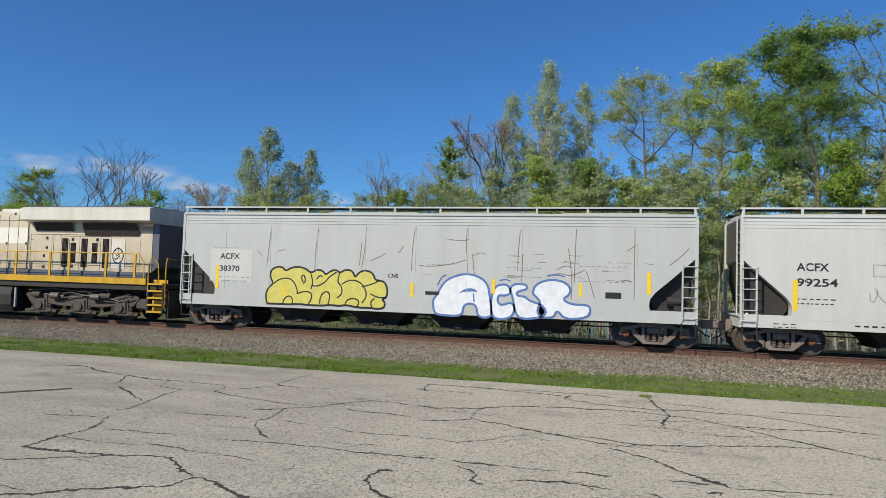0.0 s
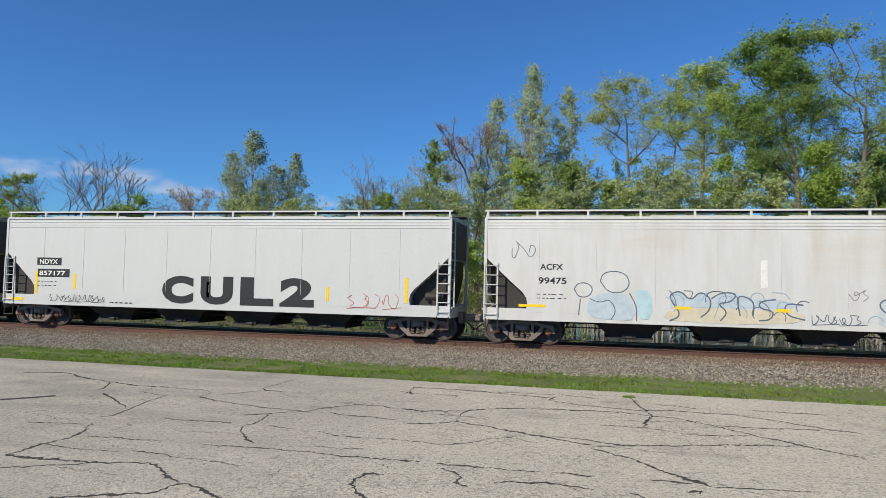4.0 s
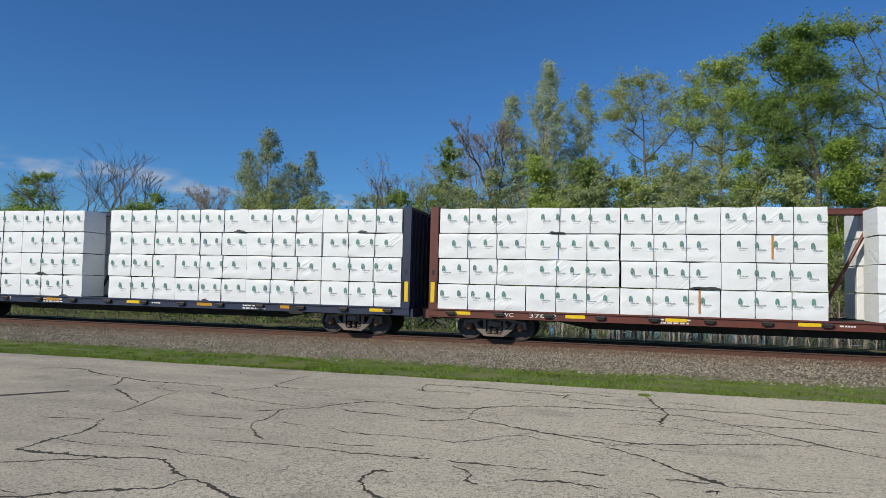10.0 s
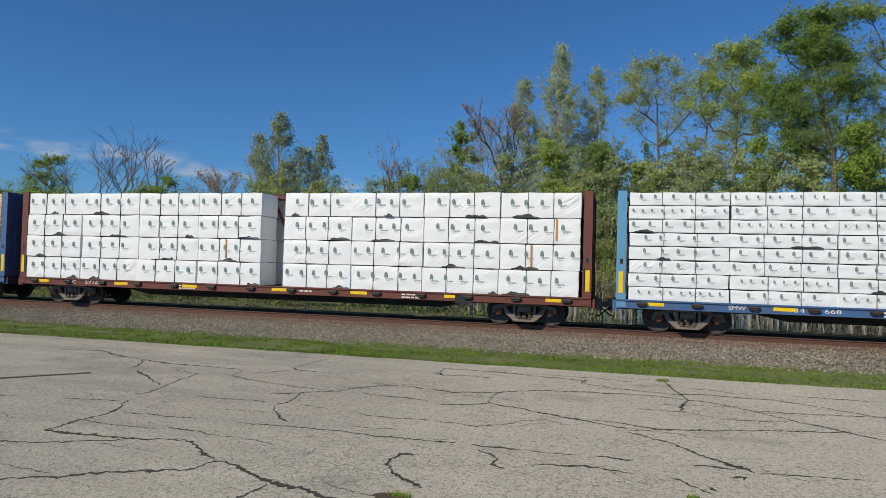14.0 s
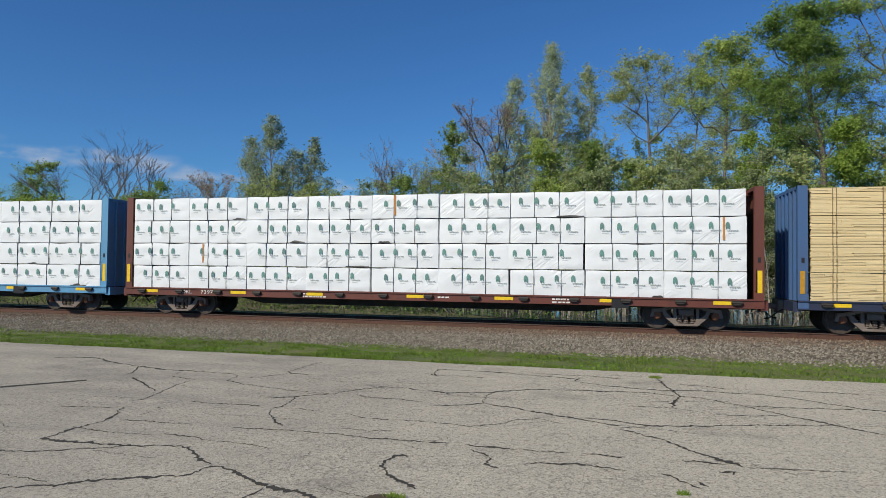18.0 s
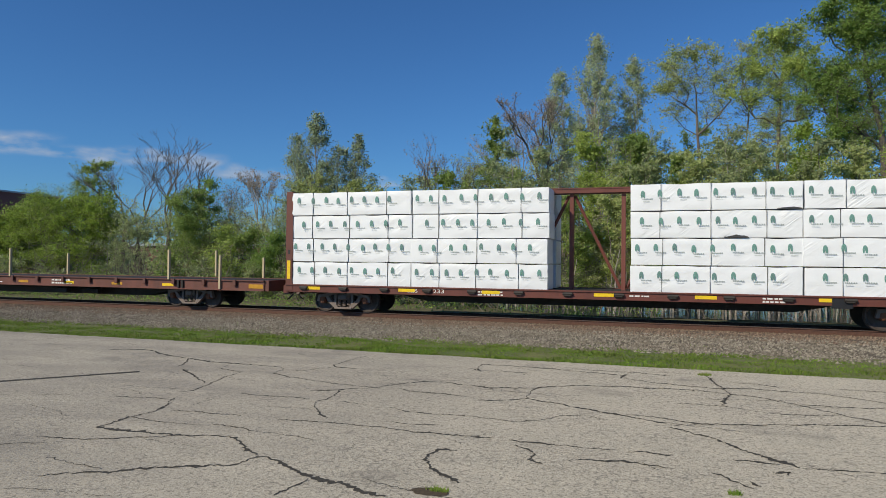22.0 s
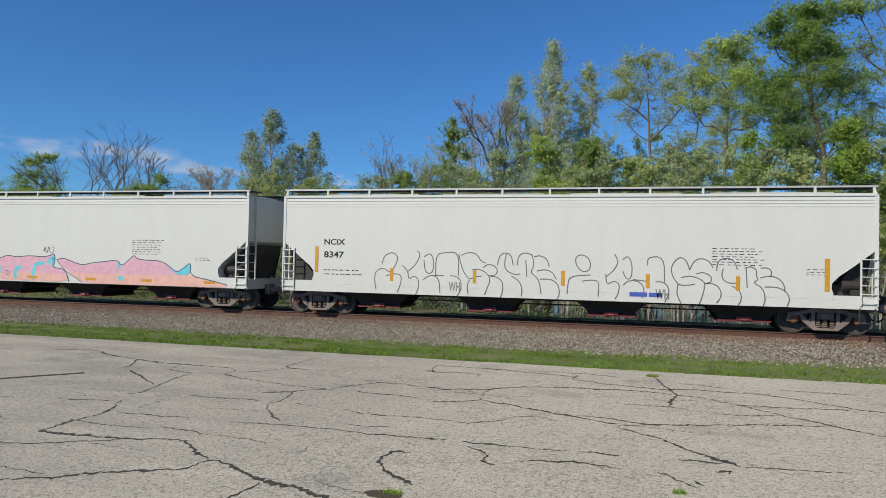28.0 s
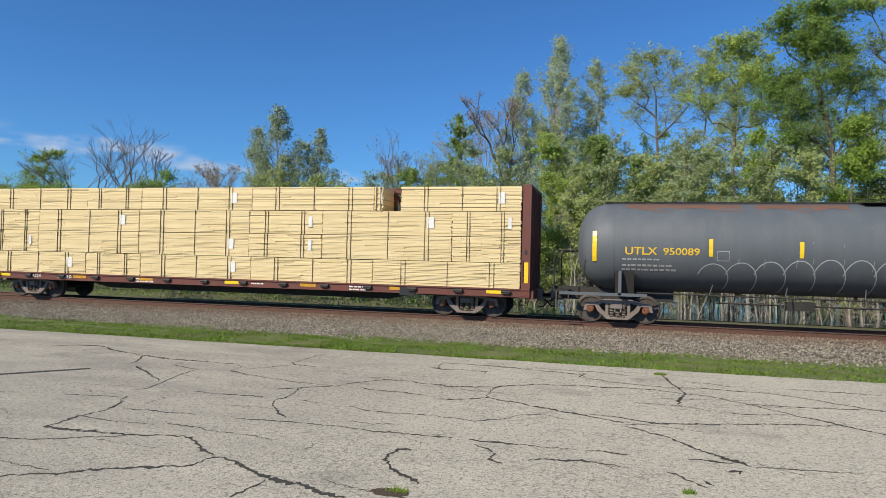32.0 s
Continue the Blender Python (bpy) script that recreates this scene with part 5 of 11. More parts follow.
spray_line(h1, blue_line, 3, 0.075, (13.49, 1.66), (13.54, 1.92), (13.8, 2.08), (14.17, 2.15), (14.54, 2.07), (14.73, 1.88), (14.7, 1.66), (14.46, 1.5), (14.78, 1.33), (15.29, 1.35), (15.4, 1.2), (15.3, 0.92), (14.57, 0.83), (14.29, 1.16), (14.2, 0.87), (13.73, 0.87), (13.63, 1.13), (13.78, 1.38), (13.49, 1.66))
spray_fill(h1, blue_line, 3.2, (10.95, 1.59), (11.14, 1.75), (11.46, 1.78), (11.64, 1.63), (11.5, 1.67), (11.15, 1.64))
spray_line(h1, blue_line, 2.6, 0.05, (10.18, 1.84), (10.33, 2.14), (10.49, 2.2))
spray_line(h1, blue_line, 2.6, 0.05, (12.35, 2.06), (12.56, 2.12), (12.72, 2.05))
spray_line(h1, blue_line, 2.6, 0.05, (13.95, 2.27), (14.26, 2.32), (14.54, 2.25))
spray_line(h1, blue_line, 2.6, 0.05, (11.46, 1.59), (11.49, 1.3))
rust_line = spray("scrape", (0.20, 0.15, 0.11))
for line in (
        ((11.18, 3.82), (11.16, 3.23), (11.24, 2.55), (11.21, 2.16)),
        ((11.39, 2.94), (11.44, 2.56), (11.49, 2.07)),
        ((13.02, 3.78), (12.96, 2.97), (12.96, 2.4)),
        ((13.12, 2.98), (13.1, 2.02)),
        ((14.63, 3.19), (14.72, 2.63), (14.77, 2.07), (14.76, 1.51)),
        ((14.88, 3.85), (14.86, 3.01), (14.84, 2.07)),
        ((15.22, 2.46), (15.35, 2.09), (15.5, 1.59)),
        ((16.75, 3.87), (16.75, 3.04), (16.75, 1.58)),
        ((3.73, 3.74), (3.67, 3.01), (3.61, 2.37)),
        ((5.64, 3.76), (5.54, 2.83), (5.55, 2.21)),
        ((7.48, 3.72), (7.46, 3.07), (7.36, 2.36)),
        ((7.33, 3.27), (7.27, 2.46)),
        ((9.31, 3.8), (9.23, 3.1), (9.22, 2.31)),
        ((10.45, 3.46), (10.96, 3.38), (11.25, 3.45)),
        ((16.51, 3.13), (16.78, 3.32)),
        ((17.83, 2.7), (18.17, 2.98), (18.42, 3.26)),
        ((9.5, 2.51), (9.87, 2.48), (10.68, 2.58), (11.17, 2.74)),
        ((13.98, 2.24), (14.35, 2.38), (14.73, 2.26), (15.18, 2.49)),
        ((8.72, 2.93), (8.92, 3.18)),
        ((7.67, 2.63), (8.03, 2.78), (8.24, 2.92)),
        ((3.18, 2.96), (3.43, 2.69)),
        ((4, 2.91), (4.34, 2.98)),
        ((14.26, 2.47), (14.53, 2.63), (14.76, 2.56)),
        ((16.35, 2.12), (16.53, 2.22), (16.67, 2.13)),
):
    part("scrape", ribbon(Shape(), eased(list(line)), 0.022, SIDE - 0.0015), rust_line, h1)
for _ in range(26):
    ax, az, al = g.uniform(9.5, 17.2), g.choice((2.2, 2.45, 2.72, 2.95)) + g.uniform(-0.05, 0.05), g.uniform(0.1, 0.5)
    part("scrape", ribbon(Shape(), [(ax, az), (ax + al * 0.5, az + g.uniform(-0.02, 0.02)), (ax + al, az + g.uniform(-0.03, 0.03))], g.choice((0.008, 0.014)), SIDE - 0.0015), rust_line, h1)
lettering(h1, [], GREY_LINE, [(9.8, 2.55, 1.2, 1, 0.1, 0.03), (15.0, 2.6, 1.6, 2, 0.5, 0.04), (1.4, 3.0, 1.6, 1, 0.1, 0.03), (12.6, 2.5, 1.3, 2, 0.3, 0.035)], name="worn_lettering")
pieces("data_plate", Shape().panel(15.85, 16.35, 1.58, 1.78, SIDE).panel(9.75, 10.25, 1.5, 1.62, SIDE), INK, h1)

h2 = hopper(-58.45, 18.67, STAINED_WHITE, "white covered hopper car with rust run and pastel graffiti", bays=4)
lettering(h2, [("ACFX", 1.9, 2.55, 0.22, 0.8), ("99475", 1.85, 2.08, 0.24, 0.98)], INK, [(1.8, 1.72, 1.1, 2, 0.13, 0.06)])
stripes(h2, [(1.2, 1.3, 0.9, 0.09), (17.0, 1.2, 0.8, 0.13), (6.2, 1.35, 0.5, 0.1), (9.2, 1.35, 0.4, 0.1), (14.3, 1.25, 0.45, 0.1), (15.9, 1.25, 0.7, 0.1)])
pale_blue, pale_cyan, sand = spray("pale_blue", (0.42, 0.55, 0.66)), spray("cyan", (0.2, 0.55, 0.66)), spray("sand", (0.72, 0.62, 0.38))
faint_blue, faint_sand, faint_cyan = spray("faint_blue", (0.46, 0.53, 0.58)), spray("faint_sand", (0.60, 0.54, 0.40)), spray("faint_cyan", (0.42, 0.58, 0.62))
ice, slate_line, steel_blue = spray("ice", (0.52, 0.56, 0.57)), spray("slate_line", (0.10, 0.13, 0.17)), spray("steel_blue", (0.25, 0.36, 0.45))
wild = random.Random(77)
for x0, x1, count in ((6.0, 10.0, 18), (12.1, 16.6, 20)):
    for i in range(count):
        x, z = x0 + (x1 - x0) * (i + wild.random()) / count, wild.uniform(1.05, 1.75)
        turn, bend = wild.uniform(0.9, 2.2), wild.uniform(-0.9, 0.9)
        line = [(x, z)]
        for k in range(4):
            line.append((line[-1][0] + 0.16 * math.cos(turn + bend * k), max(0.98, min(1.95, line[-1][1] + 0.16 * math.sin(turn + bend * k)))))
        spray_line(h2, (steel_blue, slate_line)[i % 2], 2.4, 0.026, *line)
scribble(h2, 0.95, 2.95, 0.45, 0.6, 4, slate_line, g)
scribble(h2, 10.2, 1.02, 1.5, 0.3, 7, slate_line, g)
scribble(h2, 11.2, 1.75, 0.6, 0.4, 4, GREY_LINE, g)
spray_line(h2, slate_line, 2, 0.03, (3.87, 2.21), (3.95, 2.47), (4.32, 2.56), (4.7, 2.45), (4.82, 2.11), (4.6, 1.85), (4.13, 1.84), (3.87, 2.21))
spray_line(h2, slate_line, 2, 0.03, (3.03, 1.93), (3.15, 2.14), (3.5, 2.14), (3.65, 1.92), (3.49, 1.68), (3.18, 1.67), (3.03, 1.93))
spray_fill(h2, faint_blue, 1.6, (3.93, 1.81), (4.8, 1.83), (5.05, 0.95), (4.22, 0.96), (3.45, 1.01), (3.49, 1.62))
spray_line(h2, slate_line, 2, 0.035, (4.8, 1.83), (5.03, 1.41), (5.02, 0.95))
spray_line(h2, slate_line, 2, 0.03, (3.53, 1.63), (3.88, 1.49), (4.17, 1.64), (4.4, 1.25), (4.22, 0.96))
spray_line(h2, slate_line, 2, 0.03, (3.24, 1.62), (3.18, 1.07))
spray_fill(h2, faint_cyan, 1.5, (5.0, 1.97), (5.5, 1.91), (5.52, 1.02), (5.05, 0.98))
spray_fill(h2, faint_sand, 1.6, (5.99, 1.29), (7.15, 1.44), (8.58, 1.39), (10.0, 1.38), (10.01, 1.05), (8.6, 0.95), (7.34, 0.94), (5.81, 1.01))
spray_fill(h2, faint_blue, 1.6, (6.06, 1.36), (6.09, 1.83), (6.38, 1.95), (6.69, 1.62), (6.96, 1.96), (7.33, 1.72), (7.61, 1.93), (8.11, 1.9), (8.59, 1.72), (9.18, 1.76), (9.65, 1.67), (9.96, 1.51), (8.58, 1.42), (7.15, 1.46))
spray_line(h2, slate_line, 2, 0.045, (6.04, 0.98), (6.42, 1.16), (6.04, 1.69), (6.09, 1.86), (6.38, 1.95), (6.69, 1.62), (6.96, 1.96), (7.3, 1.72), (7.25, 1.33), (6.98, 1.12))
spray_line(h2, slate_line, 2, 0.045, (7.3, 1.72), (7.61, 1.93), (8.08, 1.9), (7.88, 1.62), (7.46, 1.58), (7.8, 1.31), (7.57, 1.03))
spray_line(h2, slate_line, 2, 0.045, (8.15, 1.21), (8.02, 1.87), (8.56, 1.72), (8.53, 1.23))
spray_line(h2, slate_line, 2, 0.045, (9.18, 1.74), (8.72, 1.67), (8.7, 1.45), (9.14, 1.38), (9.03, 1.1), (8.69, 1.07))
spray_line(h2, slate_line, 2, 0.045, (9.96, 1.59), (9.42, 1.63), (9.48, 1.25), (10.01, 1.13))
spray_fill(h2, ice, 1.6, (12.04, 1.09), (12.04, 1.7), (12.38, 1.89), (12.65, 1.68), (13.19, 1.89), (13.52, 1.53), (13.79, 1.88), (14.74, 1.95), (15.37, 1.75), (15.71, 1.82), (16.11, 1.98), (16.65, 1.78), (16.61, 1.03), (14.22, 0.95), (12.22, 0.99))
spray_line(h2, slate_line, 2, 0.045, (12.64, 1.35), (12.2, 1.39), (12.01, 1.7), (12.38, 1.89), (12.77, 1.64), (12.83, 0.96))
spray_line(h2, slate_line, 2, 0.045, (12.77, 1.64), (13.19, 1.89), (13.52, 1.55), (13.33, 1.37), (12.95, 1.46), (13.44, 0.98))
spray_line(h2, steel_blue, 2, 0.05, (13.68, 0.93), (13.71, 1.64), (13.9, 1.88), (14.46, 1.92), (14.74, 1.95), (15.37, 1.75), (15.53, 1.43), (15.32, 1.01))
spray_line(h2, steel_blue, 2, 0.04, (14.08, 1.0), (14.2, 1.52), (14.61, 1.6), (14.77, 1.09))
spray_line(h2, slate_line, 2, 0.045, (15.6, 1.05), (15.71, 1.79), (16.11, 1.98), (16.65, 1.78), (16.65, 1.08))
spray_line(h2, slate_line, 2, 0.04, (15.86, 1.29), (16.4, 1.2))
scribble(h2, 13.2, 1.9, 2.2, 0.25, 12, BLACK_SPRAY, g)
pieces("data_plate", Shape().panel(14.1, 14.7, 1.4, 1.75, SIDE - 0.004), CHALK, h2)
pieces("data_plate", Shape().panel(15.6, 16.5, 1.3, 1.7, SIDE - 0.004), CHALK, h2)
part("stencil_panel", Shape().panel(8.75, 8.95, 2.1, 2.95, SIDE), CHALK, h2)

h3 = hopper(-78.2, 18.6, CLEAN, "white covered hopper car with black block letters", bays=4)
pieces("number_patch", Shape().panel(1.55, 2.7, 2.42, 2.72, SIDE).panel(1.6, 3.1, 1.95, 2.27, SIDE), INK, h3, "black patch behind the car number")
lettering(h3, [("NDYX", 1.68, 2.47, 0.2, 0.9), ("857177", 1.68, 2.01, 0.2, 1.3)], CHALK, y=SIDE - 0.006)
lettering(h3, [], INK, [(1.6, 1.75, 1.2, 2, 0.16, 0.07), (5.0, 0.98, 1.2, 1, 0.1, 0.1)])
stripes(h3, [(1.5, 1.3, 0.12, 0.9), (0.25, 0.98, 0.7, 0.12), (3.3, 1.5, 0.12, 0.6), (9.2, 1.3, 0.12, 0.6), (14.0, 1.3, 0.12, 0.5), (16.95, 1.3, 0.12, 0.9)])
tag = Shape()
for body, x in (("C", 7.3), ("U", 8.95), ("L", 10.6), ("2", 12.2)):
    write(tag, body, x, 1.05, SIDE - 0.003, 1.05, 1.35, 0.06)
part("graffiti", tag, BLACK_SPRAY, h3, "plain black block letters")
scribble(h3, 2.2, 1.0, 2.6, 0.28, 12, BLACK_SPRAY, g)
scribble(h3, 14.8, 1.1, 2.0, 0.5, 9, spray("faded_red", (0.5, 0.12, 0.1)), g)

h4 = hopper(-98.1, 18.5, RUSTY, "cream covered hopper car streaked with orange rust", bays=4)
pieces("number_patch", Shape().panel(1.5, 2.5, 2.52, 2.8, SIDE).panel(1.45, 2.85, 2.07, 2.38, SIDE), INK, h4, "black patch behind the car number")
lettering(h4, [("NDYX", 1.58, 2.56, 0.2, 0.8), ("857144", 1.53, 2.12, 0.2, 1.22)], CHALK, y=SIDE - 0.006)
lettering(h4, [], INK, [(1.5, 1.85, 1.2, 2, 0.18, 0.08)])
stripes(h4, [(1.48, 1.45, 0.12, 1.0), (3.6, 1.5, 0.1, 0.5), (7.2, 1.5, 0.1, 0.5), (11.1, 1.5, 0.1, 0.5), (14.9, 1.45, 0.12, 0.5), (16.85, 1.45, 0.13, 1.0)], AMBER)
leaf_green, hot_pink, tan_line = spray("leaf_green", (0.05, 0.36, 0.08)), spray("hot_pink", (0.60, 0.10, 0.16)), spray("tan_line", (0.42, 0.26, 0.14))
spray_fill(h4, leaf_green, 2, (7.41, 1.09), (7.43, 1.45), (7.58, 1.65), (7.8, 1.74), (7.75, 1.92), (7.89, 2.0), (8.03, 1.94), (8.21, 2.01), (8.41, 1.92), (8.51, 1.62), (8.54, 1.4), (8.65, 1.39), (8.63, 0.88), (7.59, 0.85))
spray_fill(h4, hot_pink, 2, (8.5, 1.86), (8.69, 1.99), (8.94, 1.98), (9.08, 1.9), (9.14, 2.02), (9.44, 2.06), (9.65, 1.86), (9.62, 1.55), (9.4, 1.46), (9.45, 1.22), (9.34, 0.92), (8.63, 0.89), (8.65, 1.37), (8.51, 1.62))
spray_fill(h4, hot_pink, 2, (9.59, 1.46), (9.63, 1.56), (9.76, 1.56), (9.84, 1.47), (9.79, 1.35), (9.64, 1.35))
spray_fill(h4, hot_pink, 2, (9.89, 1.4), (9.97, 1.53), (10.16, 1.55), (10.31, 1.42), (10.18, 1.24), (9.99, 1.22))
spray_line(h4, BLACK_SPRAY, 3, 0.06, (7.59, 0.85), (7.41, 1.09), (7.43, 1.45), (7.58, 1.65), (7.8, 1.74), (7.75, 1.92), (7.89, 2.0), (8.03, 1.94), (8.21, 2.01), (8.41, 1.92), (8.51, 1.62))
spray_line(h4, BLACK_SPRAY, 3, 0.05, (8.5, 1.86), (8.69, 1.99), (8.94, 1.98), (9.08, 1.9), (9.14, 2.02), (9.44, 2.06), (9.65, 1.86), (9.62, 1.55), (9.4, 1.46), (9.45, 1.22), (9.34, 0.92))
spray_line(h4, BLACK_SPRAY, 3, 0.05, (7.89, 1.96), (8.05, 1.61), (8.28, 1.47), (8.35, 1.61), (8.22, 1.83), (8.03, 1.94))
spray_line(h4, BLACK_SPRAY, 3, 0.05, (8.7, 1.77), (8.84, 1.78), (8.86, 1.66), (8.73, 1.62), (8.7, 1.77))
spray_line(h4, BLACK_SPRAY, 3, 0.05, (8.49, 1.62), (8.65, 1.37), (8.63, 0.89))
spray_line(h4, BLACK_SPRAY, 3, 0.05, (9.01, 1.88), (9.06, 1.63), (9.04, 1.28), (9.17, 1.21))
spray_line(h4, BLACK_SPRAY, 3, 0.04, (8.25, 1.22), (8.37, 1.27), (8.53, 1.26), (8.36, 1.08), (8.29, 0.94))
spray_line(h4, BLACK_SPRAY, 3, 0.04, (9.05, 1.21), (9.18, 1.22), (9.18, 0.95))
spray_line(h4, BLACK_SPRAY, 3, 0.04, (9.59, 1.46), (9.63, 1.56), (9.76, 1.56), (9.84, 1.47), (9.79, 1.35), (9.64, 1.35), (9.59, 1.46))
spray_line(h4, BLACK_SPRAY, 3, 0.04, (9.89, 1.4), (9.97, 1.53), (10.16, 1.55), (10.31, 1.42), (10.18, 1.24), (9.99, 1.22), (9.89, 1.4))
spray_line(h4, tan_line, 2, 0.035, (12.09, 1.09), (11.78, 1.18), (11.47, 1.45), (11.4, 1.76), (11.56, 2.01), (11.9, 2.04), (12.2, 1.99), (12.08, 1.71), (12.33, 1.51), (12.6, 1.38))
spray_line(h4, tan_line, 2, 0.035, (12.76, 2.0), (12.87, 2.04), (12.95, 1.73), (13.0, 1.39))
scribble(h4, 9.6, 1.0, 1.3, 0.35, 9, BLACK_SPRAY, g, width=0.05)
scribble(h4, 5.6, 0.95, 1.5, 0.22, 8, BLACK_SPRAY, g, width=0.05)
scribble(h4, 5.3, 1.45, 0.8, 0.45, 6, GREY_LINE, g)
scribble(h4, 4.0, 1.6, 1.0, 0.3, 6, spray("teal", (0.1, 0.4, 0.38)), g)
scribble(h4, 9.5, 1.55, 1.1, 0.35, 7, GREY_LINE, g)
pieces("data_plate", Shape().panel(15.95, 16.5, 1.48, 1.75, SIDE), INK, h4)
pieces("sill_patch", Shape().panel(3.85, 4.4, 0.97, 1.15, SIDE + 0.002).panel(14.3, 14.85, 0.97, 1.15, SIDE + 0.002), CHALK, h4)

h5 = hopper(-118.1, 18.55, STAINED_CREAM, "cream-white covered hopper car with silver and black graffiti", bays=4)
lettering(h5, [("ACFX", 1.62, 2.62, 0.24, 0.95), ("36002", 1.6, 2.15, 0.24, 1.2)], spray("faded_ink", (0.09, 0.085, 0.08)), [(1.75, 1.75, 1.0, 2, 0.13, 0.06), (16.2, 2.25, 0.75, 8, 0.105, 0.05)])
stripes(h5, [(1.52, 1.5, 0.12, 0.9), (8.9, 1.35, 0.1, 0.5), (12.4, 1.35, 0.1, 0.5), (15.2, 1.35, 0.1, 0.5), (17.0, 1.35, 0.11, 1.0)], AMBER)
silver, coal, moss = spray("silver", (0.31, 0.32, 0.335)), spray("charcoal", (0.06, 0.068, 0.08)), spray("moss", (0.30, 0.35, 0.33))
taupe = spray("taupe", (0.42, 0.405, 0.38))
white_line = spray("bright_white", (0.82, 0.83, 0.84))
mauve, turquoise, salmon = spray("mauve", (0.36, 0.16, 0.22)), spray("turquoise", (0.20, 0.46, 0.50)), spray("salmon", (0.62, 0.33, 0.25))
shard_fill(h5, coal, 2, (1.93, 2.08), (2.01, 2.17), (2.23, 2.13), (2.49, 2.1), (2.58, 2.18), (2.75, 2.2), (3.05, 2.15), (3.11, 2.23), (3.43, 2.2), (3.62, 2.18), (3.86, 2.1), (4.15, 2.03), (4.3, 1.94), (4.46, 1.64), (4.63, 1.37), (4.68, 1.23), (4.75, 1), (4.65, 0.91), (3.43, 0.95), (2.36, 1), (1.84, 1.04), (1.77, 1.18), (1.98, 1.27), (2.3, 1.32), (1.95, 1.45), (1.86, 1.57), (2.03, 1.6), (2.32, 1.56), (2.11, 1.82))
shard_line(h5, white_line, 3, 0.045, (1.93, 2.08), (2.01, 2.17), (2.23, 2.13), (2.49, 2.1), (2.58, 2.18), (2.75, 2.2), (3.05, 2.15), (3.11, 2.23), (3.43, 2.2), (3.62, 2.18), (3.86, 2.1), (4.15, 2.03), (4.3, 1.94), (4.46, 1.64), (4.63, 1.37), (4.68, 1.23), (4.75, 1), (4.65, 0.91), (3.43, 0.95), (2.36, 1), (1.84, 1.04), (1.77, 1.18), (1.98, 1.27), (2.3, 1.32), (1.95, 1.45), (1.86, 1.57), (2.03, 1.6), (2.32, 1.56), (2.11, 1.82), (1.93, 2.08))
shard_line(h5, BLACK_SPRAY, 2.5, 0.04, (2.53, 2.16), (2.66, 2.26), (3.05, 2.21), (3.13, 2.31), (3.43, 2.26), (3.66, 2.24), (3.9, 2.17), (4.19, 2.09), (4.39, 1.96))
spray_line(h5, white_line, 3, 0.028, (2.32, 1.56), (2.47, 1.57), (2.55, 1.71), (2.48, 1.89), (2.66, 2.1))
spray_line(h5, white_line, 3, 0.028, (2.49, 2.07), (2.57, 1.83), (2.7, 1.64), (2.86, 1.54), (3.02, 1.64), (2.89, 1.88), (2.82, 2))
spray_line(h5, white_line, 3, 0.028, (2.68, 1.63), (2.77, 1.54), (2.69, 1.35), (2.91, 1.34), (2.99, 1.48), (2.81, 1.54))
spray_line(h5, white_line, 3, 0.028, (2.98, 1.6), (3.2, 1.41), (3.17, 1.25), (3.04, 1.18), (2.96, 1.02))
spray_line(h5, white_line, 3, 0.028, (3.05, 2.15), (3.3, 1.75), (3.63, 1.42), (3.46, 1.2), (3.74, 1.24), (3.94, 1.49), (3.73, 1.54))
spray_line(h5, white_line, 3, 0.028, (3.79, 2.1), (3.93, 1.87), (4.19, 1.5), (3.79, 1.54), (3.91, 1.87))
spray_line(h5, white_line, 3, 0.028, (3.62, 2.16), (3.82, 1.86), (3.85, 1.73))
spray_line(h5, white_line, 3, 0.028, (3.84, 1.45), (4.3, 1.4), (4.53, 1.39))
spray_line(h5, white_line, 3, 0.028, (3.86, 1.27), (4.16, 1.18), (4.06, 1.01), (3.85, 0.97))
spray_line(h5, white_line, 3, 0.028, (1.88, 1.15), (2.05, 1.05), (2.23, 1.1), (2.4, 1))
spray_line(h5, white_line, 3, 0.028, (3.3, 1.01), (3.47, 1.08), (3.64, 1))
spray_fill(h5, turquoise, 1, (4.58, 1.78), (4.74, 2.02), (4.98, 2.21), (5.23, 2.19), (4.99, 1.95), (4.7, 1.71))
spray_fill(h5, turquoise, 1, (6.74, 2.17), (6.82, 2.36), (7, 2.35), (7.12, 2.23), (7.01, 2.08))
spray_fill(h5, turquoise, 1, (7.83, 2.15), (7.94, 2.29), (8.14, 2.2), (8.38, 2.09), (8.15, 1.97))
spray_fill(h5, turquoise, 1, (5.96, 2.21), (6.04, 2.29), (6.16, 2.25), (6.2, 2.16))
spray_fill(h5, turquoise, 1, (8.84, 1.97), (8.99, 2.08), (9.19, 1.86), (9.11, 1.71))
spray_fill(h5, turquoise, 1, (9.38, 1.68), (9.68, 1.63), (9.83, 1.44), (9.76, 1.16), (10.03, 0.98), (9.69, 0.91), (9.46, 1.23))
